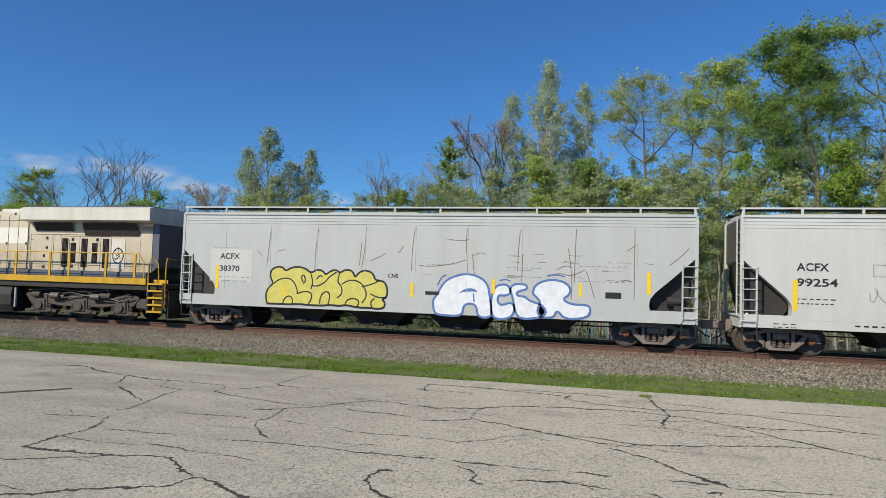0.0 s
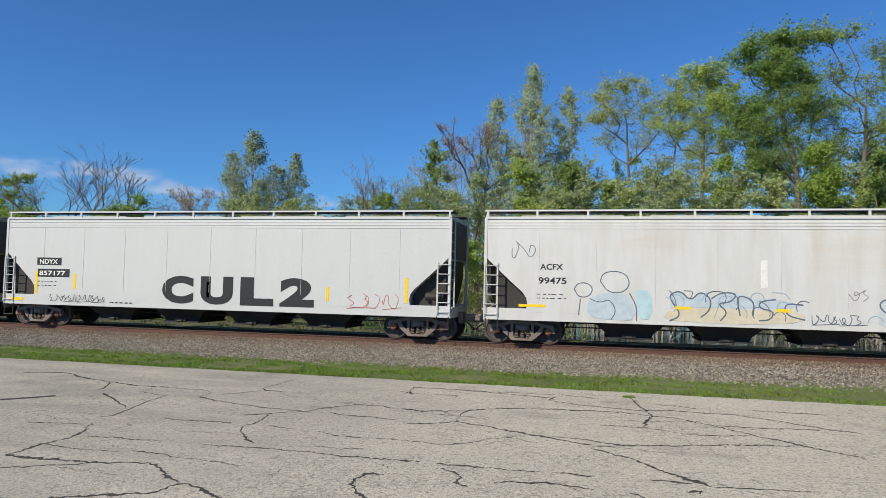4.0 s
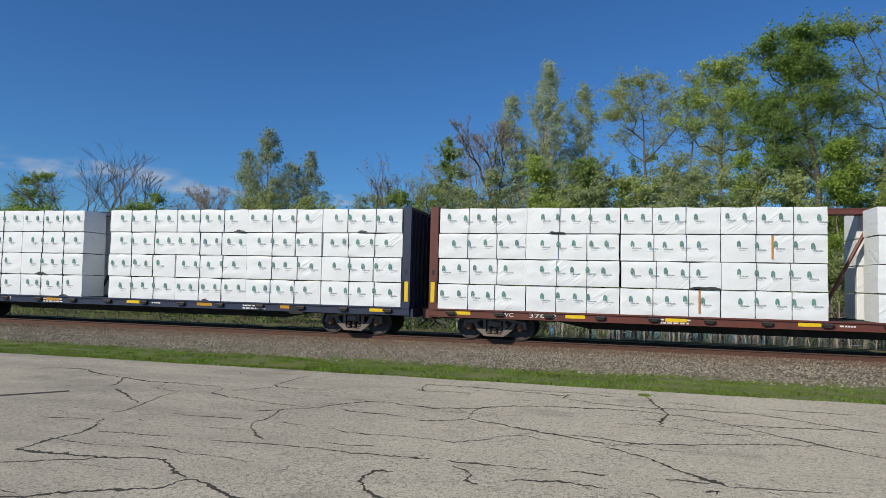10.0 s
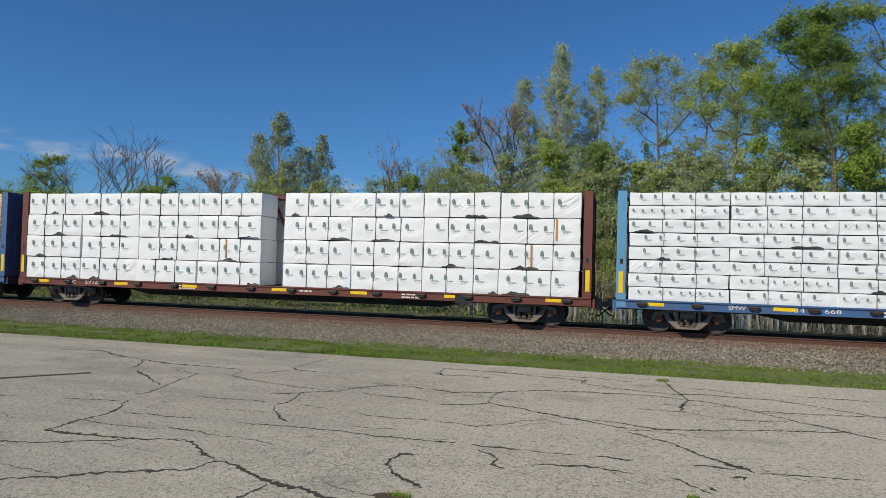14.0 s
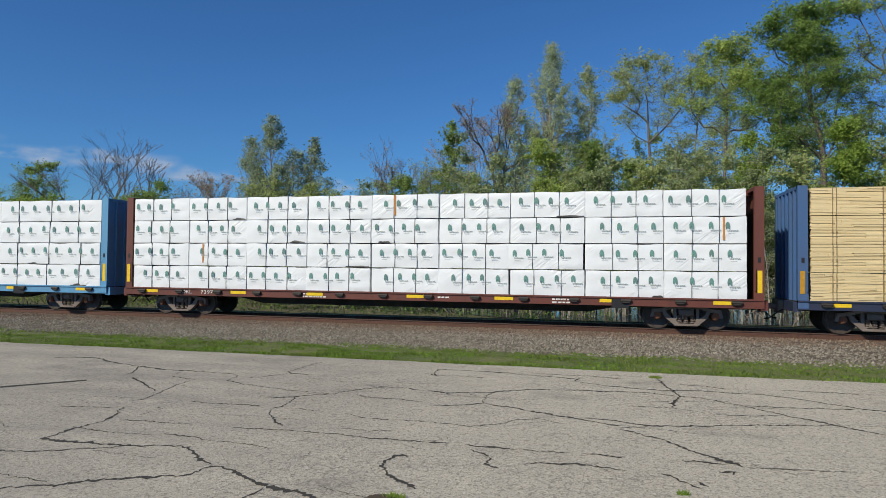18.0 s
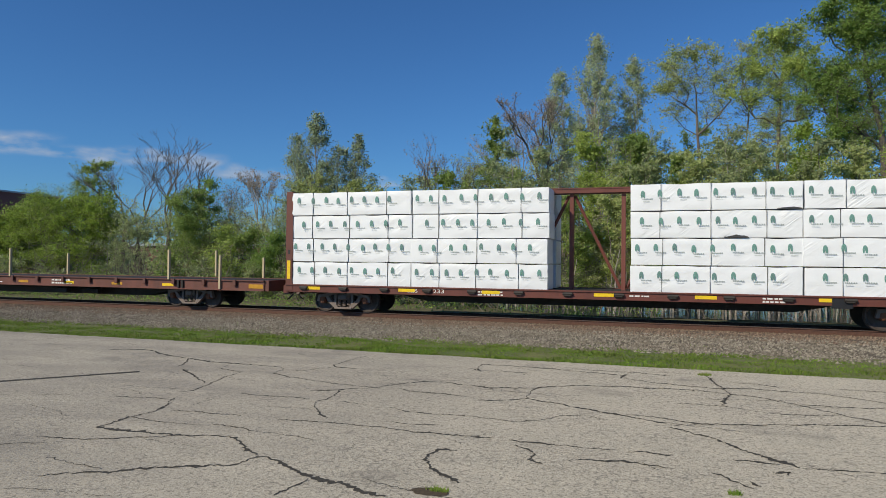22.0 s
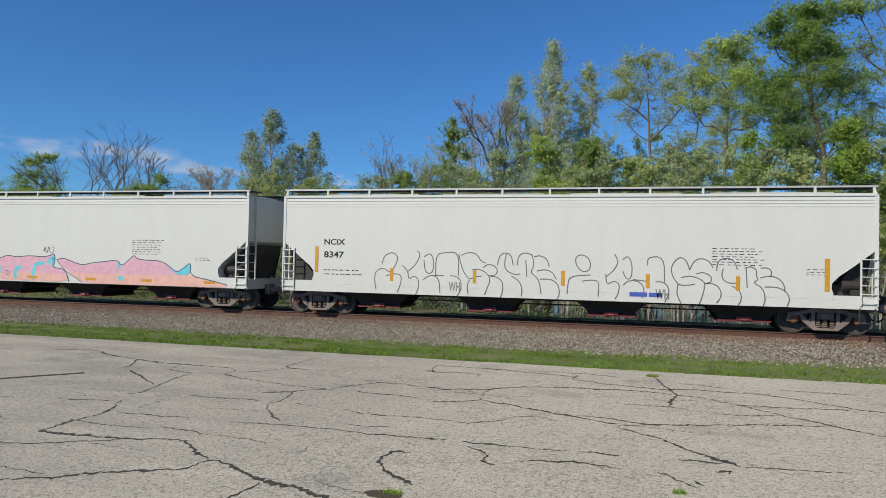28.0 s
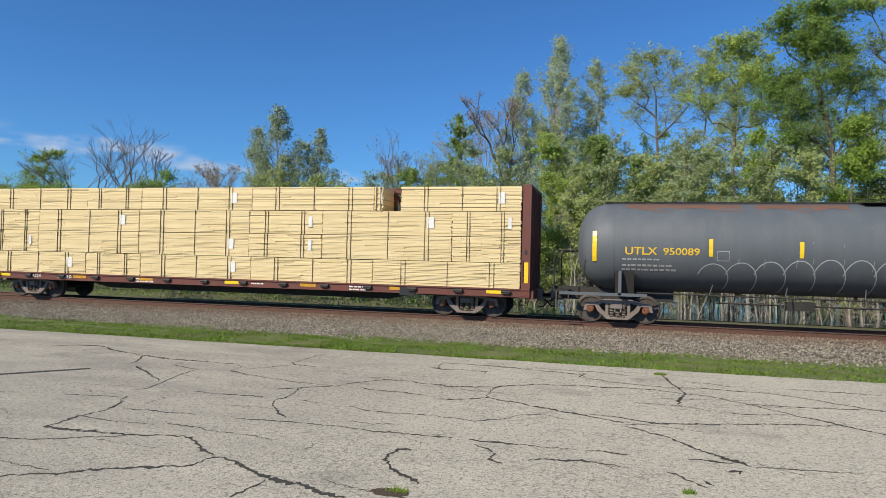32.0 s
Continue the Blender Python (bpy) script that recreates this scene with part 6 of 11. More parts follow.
shard_fill(h5, moss, 2, (4.71, 1.63), (5, 2.09), (5.23, 2.13), (5.24, 2.29), (5.72, 2.22), (6.08, 2.15), (6.24, 2.22), (6.42, 2.32), (6.58, 2.28), (7.04, 2.1), (7.18, 2.27), (7.34, 2.36), (7.57, 2.34), (7.73, 2.21), (7.91, 2.14), (8.15, 2.01), (8.32, 2.11), (8.45, 2.13), (8.74, 1.98), (8.9, 1.83), (8.94, 1.76), (9.24, 1.75), (9.33, 1.43), (9.5, 1.19), (9.69, 0.89), (9.2, 0.88), (8.48, 0.89), (6.91, 0.91), (6.12, 0.92), (5.43, 0.94), (5.13, 1.11), (4.88, 1.26), (4.68, 1.29), (4.67, 1.43), (4.88, 1.47), (5.25, 1.45), (5.24, 1.58), (4.87, 1.57))
shard_fill(h5, taupe, 3, (4.71, 1.63), (5, 2.09), (5.23, 2.13), (5.24, 2.29), (5.72, 2.22), (6.08, 2.15), (6.24, 2.22), (6.42, 2.32), (6.58, 2.28), (7.04, 2.1), (7.18, 2.27), (7.34, 2.36), (7.57, 2.34), (7.73, 2.21), (7.91, 2.14), (8.15, 2.01), (8.32, 2.11), (8.45, 2.13), (8.74, 1.98), (8.9, 1.83), (8.94, 1.76), (9.24, 1.75), (9.33, 1.43), (8.85, 1.4), (7.88, 1.46), (6.9, 1.43), (6.1, 1.41), (5.27, 1.41), (5.24, 1.58), (4.87, 1.57))
spray_fill(h5, mauve, 4, (4.87, 1.67), (5.07, 1.95), (5.25, 2), (5.24, 1.64), (4.96, 1.6))
spray_fill(h5, mauve, 4, (5.68, 1.48), (5.8, 1.54), (5.84, 1.25), (5.7, 1.26))
spray_fill(h5, mauve, 4, (7.89, 1.96), (8.11, 1.93), (7.99, 1.83), (7.86, 1.85))
spray_fill(h5, mauve, 4, (8.54, 1.79), (8.61, 1.96), (8.7, 2.02), (8.84, 1.85))
spray_fill(h5, mauve, 4, (7.15, 0.94), (7.3, 1.12), (7.62, 0.96))
spray_fill(h5, mauve, 4, (4.91, 1.22), (5.22, 1.13), (5.3, 1))
spray_fill(h5, mauve, 4, (8.91, 1.38), (9.08, 1.54), (9.17, 1.5), (9.12, 1.27), (8.95, 1.25))
spray_fill(h5, mauve, 4, (9.32, 1.5), (9.5, 1.43), (9.65, 1.01), (9.79, 0.9), (9.56, 0.91), (9.37, 1.24))
shard_line(h5, white_line, 5, 0.045, (4.71, 1.63), (5, 2.09), (5.23, 2.13), (5.24, 2.29), (5.72, 2.22), (6.08, 2.15), (6.24, 2.22), (6.42, 2.32), (6.58, 2.28), (7.04, 2.1), (7.18, 2.27), (7.34, 2.36), (7.57, 2.34), (7.73, 2.21), (7.91, 2.14), (8.15, 2.01), (8.32, 2.11), (8.45, 2.13), (8.74, 1.98), (8.9, 1.83), (8.94, 1.76), (9.24, 1.75), (9.33, 1.43), (9.5, 1.19), (9.69, 0.89))
shard_line(h5, white_line, 5, 0.045, (4.71, 1.63), (4.87, 1.57), (5.25, 1.54), (4.88, 1.45), (4.67, 1.41), (4.7, 1.27), (4.93, 1.24), (5.22, 1.09), (5.45, 0.94))
shard_line(h5, BLACK_SPRAY, 4.5, 0.04, (5.19, 2.15), (5.2, 2.37), (5.71, 2.28), (6.08, 2.21), (6.24, 2.29), (6.44, 2.4), (6.62, 2.34), (7, 2.17), (7.14, 2.33), (7.31, 2.43), (7.59, 2.42), (7.77, 2.29), (7.95, 2.21), (8.14, 2.08), (8.32, 2.18), (8.47, 2.21), (8.78, 2.06), (8.96, 1.87))
spray_line(h5, white_line, 5, 0.028, (5.29, 1.51), (5.25, 2.1), (5.35, 2.14), (5.76, 2.09), (6.03, 2.03), (6.28, 2.16))
spray_line(h5, white_line, 5, 0.028, (5.25, 1.31), (5.5, 1.22), (6.21, 1.1), (6.25, 1.34), (6.16, 1.43), (6.04, 1.33), (5.99, 1.19), (5.87, 1.21), (5.86, 1.52), (5.69, 1.56), (5.64, 1.42), (5.66, 1.22))
spray_line(h5, white_line, 5, 0.028, (6.41, 2.14), (6.65, 2.07), (6.89, 2.07), (6.79, 1.94), (6.95, 1.84), (6.9, 1.36), (6.83, 1.22), (6.71, 1.12), (6.55, 1.15), (6.51, 1.35), (6.53, 1.93))
spray_line(h5, white_line, 5, 0.028, (6.7, 1.64), (6.8, 1.64), (6.8, 1.35), (6.73, 1.27), (6.7, 1.45), (6.7, 1.64))
spray_line(h5, white_line, 5, 0.028, (7.04, 2.1), (7.28, 2.14), (7.4, 2.24), (7.44, 2.05), (7.29, 1.91), (7.26, 1.46), (7.5, 1.28), (7.79, 1.17), (8.03, 1.16), (8.14, 1.3), (8.15, 1.59), (7.98, 1.77))
spray_line(h5, white_line, 5, 0.028, (7.54, 1.92), (7.68, 2.01), (7.64, 1.76), (7.53, 1.57), (7.65, 1.36), (7.81, 1.36))
spray_line(h5, white_line, 5, 0.028, (7.94, 1.68), (8.17, 1.78), (8.36, 1.97), (8.53, 2.02), (8.59, 1.83), (8.5, 1.48), (8.69, 1.7), (8.94, 1.76))
spray_line(h5, white_line, 5, 0.028, (8.47, 1.25), (8.76, 1.13), (8.43, 1.06), (8.47, 1.25))
spray_line(h5, white_line, 5, 0.028, (7.3, 1.2), (7.5, 1.09), (7.7, 0.94))
spray_line(h5, white_line, 5, 0.028, (8.89, 1.36), (9.08, 1.55), (9.25, 1.52), (9.2, 1.24), (8.95, 1.21))
spray_line(h5, white_line, 5, 0.028, (9.26, 1.71), (9.35, 1.37), (9.62, 0.93))
spray_fill(h5, salmon, 1, (9.24, 1.79), (9.28, 2), (9.45, 1.92), (9.69, 2.04), (9.98, 1.99), (10.25, 2.15), (10.49, 2.19), (10.44, 2.04), (10.07, 1.85), (9.75, 1.72), (9.41, 1.73))
spray_fill(h5, salmon, 1, (11.18, 2.02), (11.45, 2.18), (11.81, 2.15), (12.14, 2.14), (12.42, 2.09), (12.53, 2), (11.99, 2.04), (11.45, 1.92))
spray_fill(h5, salmon, 1, (12.6, 2.13), (12.95, 2.3), (13.27, 2.26), (13.59, 2.17), (13.79, 2.1), (13.41, 2), (12.88, 2.12))
spray_fill(h5, salmon, 1, (14.38, 1.74), (14.59, 1.84), (14.7, 1.93), (14.96, 1.81), (15.3, 1.84), (15.46, 1.7), (15.66, 1.6), (15.56, 1.47), (15.3, 1.5), (15.06, 1.46), (14.89, 1.59), (14.69, 1.64))
shard_fill(h5, silver, 2, (9.79, 1.73), (10.07, 1.88), (10.44, 2.06), (10.63, 2.01), (11.03, 2.17), (11.14, 1.95), (11.36, 2.01), (11.94, 2.12), (12.32, 1.98), (12.53, 1.98), (12.62, 2.08), (12.95, 2.19), (13.41, 2.02), (13.67, 2.12), (13.79, 2.05), (13.88, 2.11), (14.5, 2), (14.47, 1.85), (14.36, 1.7), (14.71, 1.41), (15.13, 1.19), (13.94, 1.26), (12.54, 1.27), (10.45, 1.24), (10.17, 1.45))
shard_fill(h5, white_line, 3, (10.03, 1.13), (10.27, 1.31), (11.82, 1.3), (13.76, 1.29), (15.63, 1.24), (15.71, 0.86), (13.42, 0.88), (9.95, 0.88))
spray_fill(h5, coal, 3.5, (9.77, 1.72), (9.87, 1.67), (10.04, 1.53), (10.26, 1.33), (10.1, 1.3), (9.93, 1.48))
spray_fill(h5, coal, 3.5, (10.53, 1.97), (10.7, 2.01), (10.87, 1.72), (11.2, 1.41), (10.95, 1.48), (10.72, 1.71))
spray_fill(h5, coal, 3.5, (11.49, 1.84), (11.69, 1.72), (11.85, 1.5), (11.97, 1.19), (11.82, 1.3), (11.64, 1.59))
spray_fill(h5, coal, 3.5, (12.14, 1.7), (12.21, 1.86), (12.35, 1.94), (12.3, 1.61), (12.43, 1.43), (12.61, 1.42), (12.32, 1.33), (12.18, 1.46))
spray_fill(h5, coal, 3.5, (12.5, 1.94), (12.64, 1.93), (12.57, 1.74), (12.71, 1.62), (12.96, 1.66), (12.75, 1.51), (12.53, 1.63))
spray_fill(h5, coal, 3.5, (13.45, 1.82), (13.59, 1.56), (13.68, 1.29), (13.55, 1.32))
spray_fill(h5, coal, 3.5, (13.76, 2.01), (13.86, 2.07), (13.93, 1.66), (14, 1.37), (13.9, 1.37))
spray_fill(h5, coal, 3.5, (14.6, 1.46), (14.69, 1.62), (14.79, 1.7), (14.76, 1.5), (14.96, 1.4), (15.33, 1.3), (15.7, 1.25), (15.26, 1.18), (14.96, 1.29))
shard_line(h5, BLACK_SPRAY, 5, 0.05, (9.79, 1.73), (10.07, 1.88), (10.44, 2.06), (10.63, 2.01), (11.03, 2.17), (11.14, 1.95), (11.36, 2.01), (11.94, 2.12), (12.32, 1.98), (12.53, 1.98), (12.62, 2.08), (12.95, 2.19), (13.41, 2.02), (13.67, 2.12), (13.79, 2.05), (13.88, 2.11), (14.5, 2), (14.48, 1.82), (14.36, 1.7), (14.65, 1.44), (15.09, 1.23))
shard_line(h5, white_line, 4.5, 0.026, (9.91, 1.67), (10.13, 1.81), (10.44, 1.99), (10.65, 1.94), (11.01, 2.09), (11.11, 1.87), (11.38, 1.93), (11.92, 2.04), (12.3, 1.9), (12.6, 1.98), (12.95, 2.12), (13.39, 1.95), (13.67, 2.05), (13.79, 1.98), (13.9, 2.03), (14.43, 1.92))
spray_line(h5, white_line, 4.5, 0.026, (10.65, 1.95), (10.91, 1.57), (11.24, 1.39))
spray_line(h5, white_line, 4.5, 0.026, (11.12, 1.85), (11.31, 1.91), (11.45, 1.77), (11.28, 1.39))
spray_line(h5, white_line, 4.5, 0.026, (11.56, 1.92), (11.73, 1.7), (12.04, 1.2))
spray_line(h5, white_line, 4.5, 0.026, (12.18, 1.57), (12.25, 1.79), (12.39, 1.91), (12.43, 1.52), (12.25, 1.42))
spray_line(h5, white_line, 4.5, 0.026, (12.6, 1.91), (12.53, 1.73), (12.71, 1.57), (13.06, 1.7), (13.27, 1.67))
spray_line(h5, white_line, 4.5, 0.026, (13.41, 1.95), (13.45, 1.73), (13.24, 1.76), (13.27, 1.49))
spray_line(h5, white_line, 4.5, 0.026, (13.79, 1.94), (13.93, 1.57), (14.04, 1.33))
spray_line(h5, white_line, 4.5, 0.026, (14.38, 1.65), (14.69, 1.37), (14.96, 1.26))
spray_line(h5, BLACK_SPRAY, 5, 0.04, (10.45, 1.24), (10.45, 1.37), (10.82, 1.42), (11.28, 1.25), (11.46, 1.03))
spray_line(h5, BLACK_SPRAY, 5, 0.04, (12, 0.9), (12, 1.14), (12.18, 1.22), (12.45, 1.34), (12.8, 1.48), (12.98, 1.45), (13.15, 1.27))
spray_line(h5, BLACK_SPRAY, 5, 0.04, (10.73, 1.06), (11.01, 1.09), (11.28, 0.88))
spray_line(h5, BLACK_SPRAY, 5, 0.04, (11.46, 0.88), (11.61, 1), (11.82, 0.88))
spray_line(h5, BLACK_SPRAY, 5, 0.04, (12.27, 0.98), (12.54, 1.05), (12.63, 0.89))
spray_line(h5, BLACK_SPRAY, 5, 0.04, (13.29, 1.46), (13.36, 1), (13.42, 1.01), (13.45, 1.22))
spray_line(h5, BLACK_SPRAY, 5, 0.04, (13.16, 0.92), (13.21, 1.09))
spray_line(h5, BLACK_SPRAY, 5, 0.04, (13.68, 1.23), (13.85, 1.13), (13.9, 0.9))
spray_line(h5, BLACK_SPRAY, 5, 0.04, (14.16, 1.19), (14.19, 1.02), (14.11, 0.89))
spray_line(h5, BLACK_SPRAY, 5, 0.04, (9.95, 0.88), (10.06, 1.13), (10.32, 1.31))
# a drawn cone-headed shape, in line only
line_s = Shape()
ribbon(line_s, eased([(12.81, 2.41), (13.12, 2.98), (13.59, 3.84), (14.06, 3.96), (14.42, 3.78), (14.49, 3.25), (14.28, 2.91), (14.49, 2.68), (14.21, 2.58), (13.64, 2.59), (13.02, 2.37)]), 0.022, SIDE - 0.004, True)
part("line_drawing", line_s, GREY_LINE, h5)
part("line_drawing", ribbon(Shape(), [(13.95 + 0.12 * math.cos(a / 4), 3.45 + 0.12 * math.sin(a / 4)) for a in range(25)], 0.02, SIDE - 0.004, True), GREY_LINE, h5)
part("line_drawing", ribbon(Shape(), eased([(12.95, 2.5), (13.4, 2.72), (13.9, 2.7), (14.3, 2.62)]), 0.02, SIDE - 0.004), GREY_LINE, h5)

# ---- locomotive ----


STEEL_PIPE = plain("dull_grey_pipe", (0.13, 0.125, 0.12), 0.6, 0.3, 0.4)


def grimed(name, base, grime):
    """Sun-bleached paint with brown road grime splashed up from the walkway in uneven tongues."""
    m, nt, b = shader(name)
    v = coords(nt)
    sep = nt.nodes.new("ShaderNodeSeparateXYZ")
    nt.links.new(v, sep.inputs[0])
    r = nt.nodes.new("ShaderNodeMapRange")
    r.inputs["From Min"].default_value, r.inputs["From Max"].default_value = 3.6, 1.9
    nt.links.new(sep.outputs["Z"], r.inputs["Value"])
    streak = grain(nt, coords(nt, (1.2, 1.2, 0.14)), 2.4, 7, 0.3, 0.7)
    blot = grain(nt, v, 1.4, 6, 0.3, 0.7)
    c = mixed(nt, times(nt, streak, 0.22), base, grime)
    c = mixed(nt, times(nt, times(nt, r.outputs[0], blot), 0.75), c, grime)
    c = mixed(nt, times(nt, grain(nt, v, 16, 4, 0.4, 0.8), 0.14), c, grime)
    nt.links.new(c, b.inputs["Base Color"])
    b.inputs["Roughness"].default_value = 0.5
    bumped(nt, b, blot, 0.15, 0.01)
    return m


LOCO_CREAM = grimed("faded_cream_paint", (0.60, 0.54, 0.42), (0.28, 0.19, 0.095))


def locomotive(u):
    car = car_thing("diesel_locomotive", "weathered cream diesel locomotive with navy nose and yellow sill stripe", "locomotive", u)
    frame_ = part("underframe", Shape().box(-1.55, 19.4, -1.45, 1.45, 1.28, 1.5).box(-1.9, 19.9, -0.5, 0.5, 0.75, 1.3), UNDER, car)
    part("walkway_stripe", Shape().box(-1.05, 18.95, -1.52, -1.46, 1.5, 1.74).box(-1.05, 18.95, 1.46, 1.52, 1.5, 1.74), YELLOW, car, "yellow stripe along the walkway edge")
    part("walkway", Shape().box(-1.1, 19.0, -1.46, 1.46, 1.5, 1.76), UNDER, car)
    part("hood_base_band", Shape().box(2.4, 18.6, -1.02, 1.02, 1.76, 1.98), SLATE, car)
    # nose
    nose = part("nose", Shape().loft([[(-1.35, -1.12, 1.76), (0.05, -1.35, 1.76), (0.05, 1.35, 1.76), (-1.35, 1.12, 1.76)],
                                      [(-1.35, -1.12, 2.9), (0.05, -1.35, 2.9), (0.05, 1.35, 2.9), (-1.35, 1.12, 2.9)],
                                      [(-1.15, -1.05, 3.42), (0.05, -1.3, 3.62), (0.05, 1.3, 3.62), (-1.15, 1.05, 3.42)],
                                      [(-0.95, -0.8, 3.55), (0.05, -1.1, 3.78), (0.05, 1.1, 3.78), (-0.95, 0.8, 3.55)]]), BLUE_NOSE, car, "navy blue nose", True)
    st = Shape()
    for z, a in ((3.0, -1.33), (2.52, -1.33), (2.08, -1.33)):
        for (xa, xb) in ((a, -0.12 - (3.0 - z) * 0.35),):
            ya, yb = -1.12 - 0.23 * (xa + 1.35) / 1.4 - 0.012, -1.12 - 0.23 * (xb + 1.35) / 1.4 - 0.012
            st.quad((xa, ya, z), (xb, yb, z), (xb + 0.08, yb, z + 0.24), (xa, ya, z + 0.24))
    for z in (2.2, 2.7, 3.1):
        st.quad((-1.365, -1.1, z), (-1.365, 1.1, z), (-1.365, 1.1, z + 0.22), (-1.365, -1.1, z + 0.22))
    part("nose_stripe", st, YELLOW, nose, "yellow bars on the nose")
    # cab
    cab = part("cab", Shape().loft([[(0.0, -1.5, 1.76), (2.42, -1.5, 1.76), (2.42, 1.5, 1.76), (0.0, 1.5, 1.76)], [(0.0, -1.5, 3.3), (2.42, -1.5, 3.3), (2.42, 1.5, 3.3), (0.0, 1.5, 3.3)],
                                    [(0.12, -1.47, 4.32), (2.42, -1.47, 4.32), (2.42, 1.47, 4.32), (0.12, 1.47, 4.32)], [(0.25, -1.25, 4.54), (2.42, -1.25, 4.54), (2.42, 1.25, 4.54), (0.25, 1.25, 4.54)],
                                    [(0.3, -0.7, 4.66), (2.42, -0.7, 4.66), (2.42, 0.7, 4.66), (0.3, 0.7, 4.66)]]), LOCO_CREAM, car, "cream cab", True)
    part("cab_roof", Shape().loft([[(0.2, -1.3, 4.545), (2.46, -1.3, 4.545), (2.46, 1.3, 4.545), (0.2, 1.3, 4.545)], [(0.28, -0.75, 4.68), (2.46, -0.75, 4.68), (2.46, 0.75, 4.68), (0.28, 0.75, 4.68)]]), SLATE, cab, "dark cab roof")
    for x0, x1, z0, z1 in ((0.32, 0.6, 3.72, 4.28), (1.78, 2.02, 3.72, 4.28), (0.75, 1.65, 3.72, 4.05)):
        win = part("cab_window", Shape().panel(x0, x1, z0, z1, -1.492, 0.012), DARK_GLASS, cab, "dark cab side window")
        part("window_frame", Shape().panel(x0 - 0.04, x1 + 0.04, z0 - 0.04, z0, -1.49, 0.02).panel(x0 - 0.04, x1 + 0.04, z1, z1 + 0.04, -1.485, 0.02).panel(x0 - 0.04, x0, z0, z1, -1.49, 0.02).panel(x1, x1 + 0.04, z0, z1, -1.49, 0.02), GALV, win)
    part("window_post", Shape().panel(1.17, 1.22, 3.72, 4.05, -1.503, 0.008), GALV, cab)
    part("window_awning", Shape().quad((0.58, -1.48, 4.33), (1.82, -1.48, 4.33), (1.7, -1.72, 4.05), (0.7, -1.72, 4.05)).quad((0.58, -1.478, 4.36), (1.82, -1.478, 4.36), (1.7, -1.73, 4.07), (0.7, -1.73, 4.07)), LOCO_GREY, cab, "pale sun awning")
    part("windscreen", Shape().box(0.03, 0.09, -1.2, -0.1, 3.75, 4.3).box(0.03, 0.09, 0.1, 1.2, 3.75, 4.3), DARK_GLASS, cab)
    part("cab_vent", Shape().panel(0.98, 1.42, 1.98, 2.42, -1.503, 0.012), LOUVRE, cab, "dark louvred vent")
    part("number_panel", Shape().panel(0.66, 1.82, 2.83, 3.72, -1.502, 0.003), LOCO_GREY, cab)
    t = Shape()
    write(t, "3930", 0.83, 3.08, -1.508, 0.26, 0.86)
    bars(t, 0.95, 2.92, -1.508, 0.5, 1, 0.1, 0.05, MARK_RNG)
    write(t, "3930", 18.28, 3.66, -1.0, 0.16, 0.5)
    t.panel(1.05, 1.2, 3.42, 3.56, -1.506, 0.002).panel(1.24, 1.38, 3.42, 3.56, -1.506, 0.002)
    part("road_number", t, INK, cab)
    part("seam", Shape().panel(0.0, 2.42, 2.58, 2.6, -1.5, 0.006), LOCO_GREY, cab)
    # cabinets behind the cab
    cabn = part("equipment_cabinet", Shape().box(2.43, 6.0, -1.46, 1.46, 1.95, 3.52, 0.02), LOCO_CREAM, car)
    part("cabinet_band", Shape().box(2.43, 6.0, -1.465, 1.465, 1.76, 1.95), SLATE, cabn)
    pieces("cabinet_door", Shape().panel(3.4, 3.42, 2.1, 3.45, -1.46, 0.012).panel(5.86, 5.88, 2.1, 3.45, -1.46, 0.012).panel(2.5, 5.9, 2.12, 2.15, -1.46, 0.015).panel(2.5, 5.9, 3.44, 3.46, -1.46, 0.012), LOCO_CREAM, cabn)
    up = part("blower_housing", Shape().box(2.43, 8.05, -1.0, 1.0, 3.5, 4.48, 0.04).box(6.0, 8.05, -0.98, 0.98, 1.98, 3.5), LOCO_CREAM, car)
    for x0, x1, z0, z1 in ((4.35, 5.15, 4.0, 4.4), (5.35, 6.1, 4.0, 4.4), (7.1, 7.55, 3.85, 4.3)):
        v = part("louvre_panel", Shape().panel(x0, x1, z0, z1, -1.0, 0.012), LOUVRE, up, "dark intake louvre")
        sl = Shape()
        for i in range(6):
            z = z0 + (z1 - z0) * (i + 0.3) / 6
            sl.box(x0, x1, -1.035, -1.01, z, z + 0.015)
        part("louvre_slat", sl, LOUVRE, v)
        part("louvre_rim", Shape().panel(x0 - 0.04, x1 + 0.04, z0 - 0.04, z0, -1.0, 0.03).panel(x0 - 0.04, x1 + 0.04, z1, z1 + 0.04, -1.0, 0.03), LOCO_CREAM, v)
    pieces("hatch_door", Shape().panel(3.0, 3.6, 4.05, 4.25, -1.0, 0.01).panel(6.95, 7.9, 3.2, 3.65, -1.0, 0.012).panel(6.7, 7.9, 2.05, 3.1, -0.98, 0.01), LOCO_CREAM, up)
    pieces("step_bracket", Shape().box(2.7, 2.82, -1.05, -1.0, 3.6, 3.9).box(4.9, 5.0, -1.05, -1.0, 3.55, 3.9).box(5.6, 5.7, -1.05, -1.0, 3.55, 3.9).box(6.3, 6.45, -1.05, -1.0, 3.55, 3.9), LOUVRE, up)
    white = part("sand_box", Shape().box(6.02, 6.66, -1.42, -0.98, 2.1, 3.42, 0.06), CLEAN, car, "white rounded equipment box with blue foot")
    part("box_foot", Shape().box(6.02, 6.68, -1.425, -0.98, 1.96, 2.1), spray("royal_blue", (0.02, 0.06, 0.3)), white)
    pieces("box_hinge", Shape().box(6.66, 6.72, -1.3, -1.2, 2.3, 2.36).box(6.66, 6.72, -1.3, -1.2, 2.75, 2.81).box(6.66, 6.72, -1.3, -1.2, 3.1, 3.16), UNDER, white)
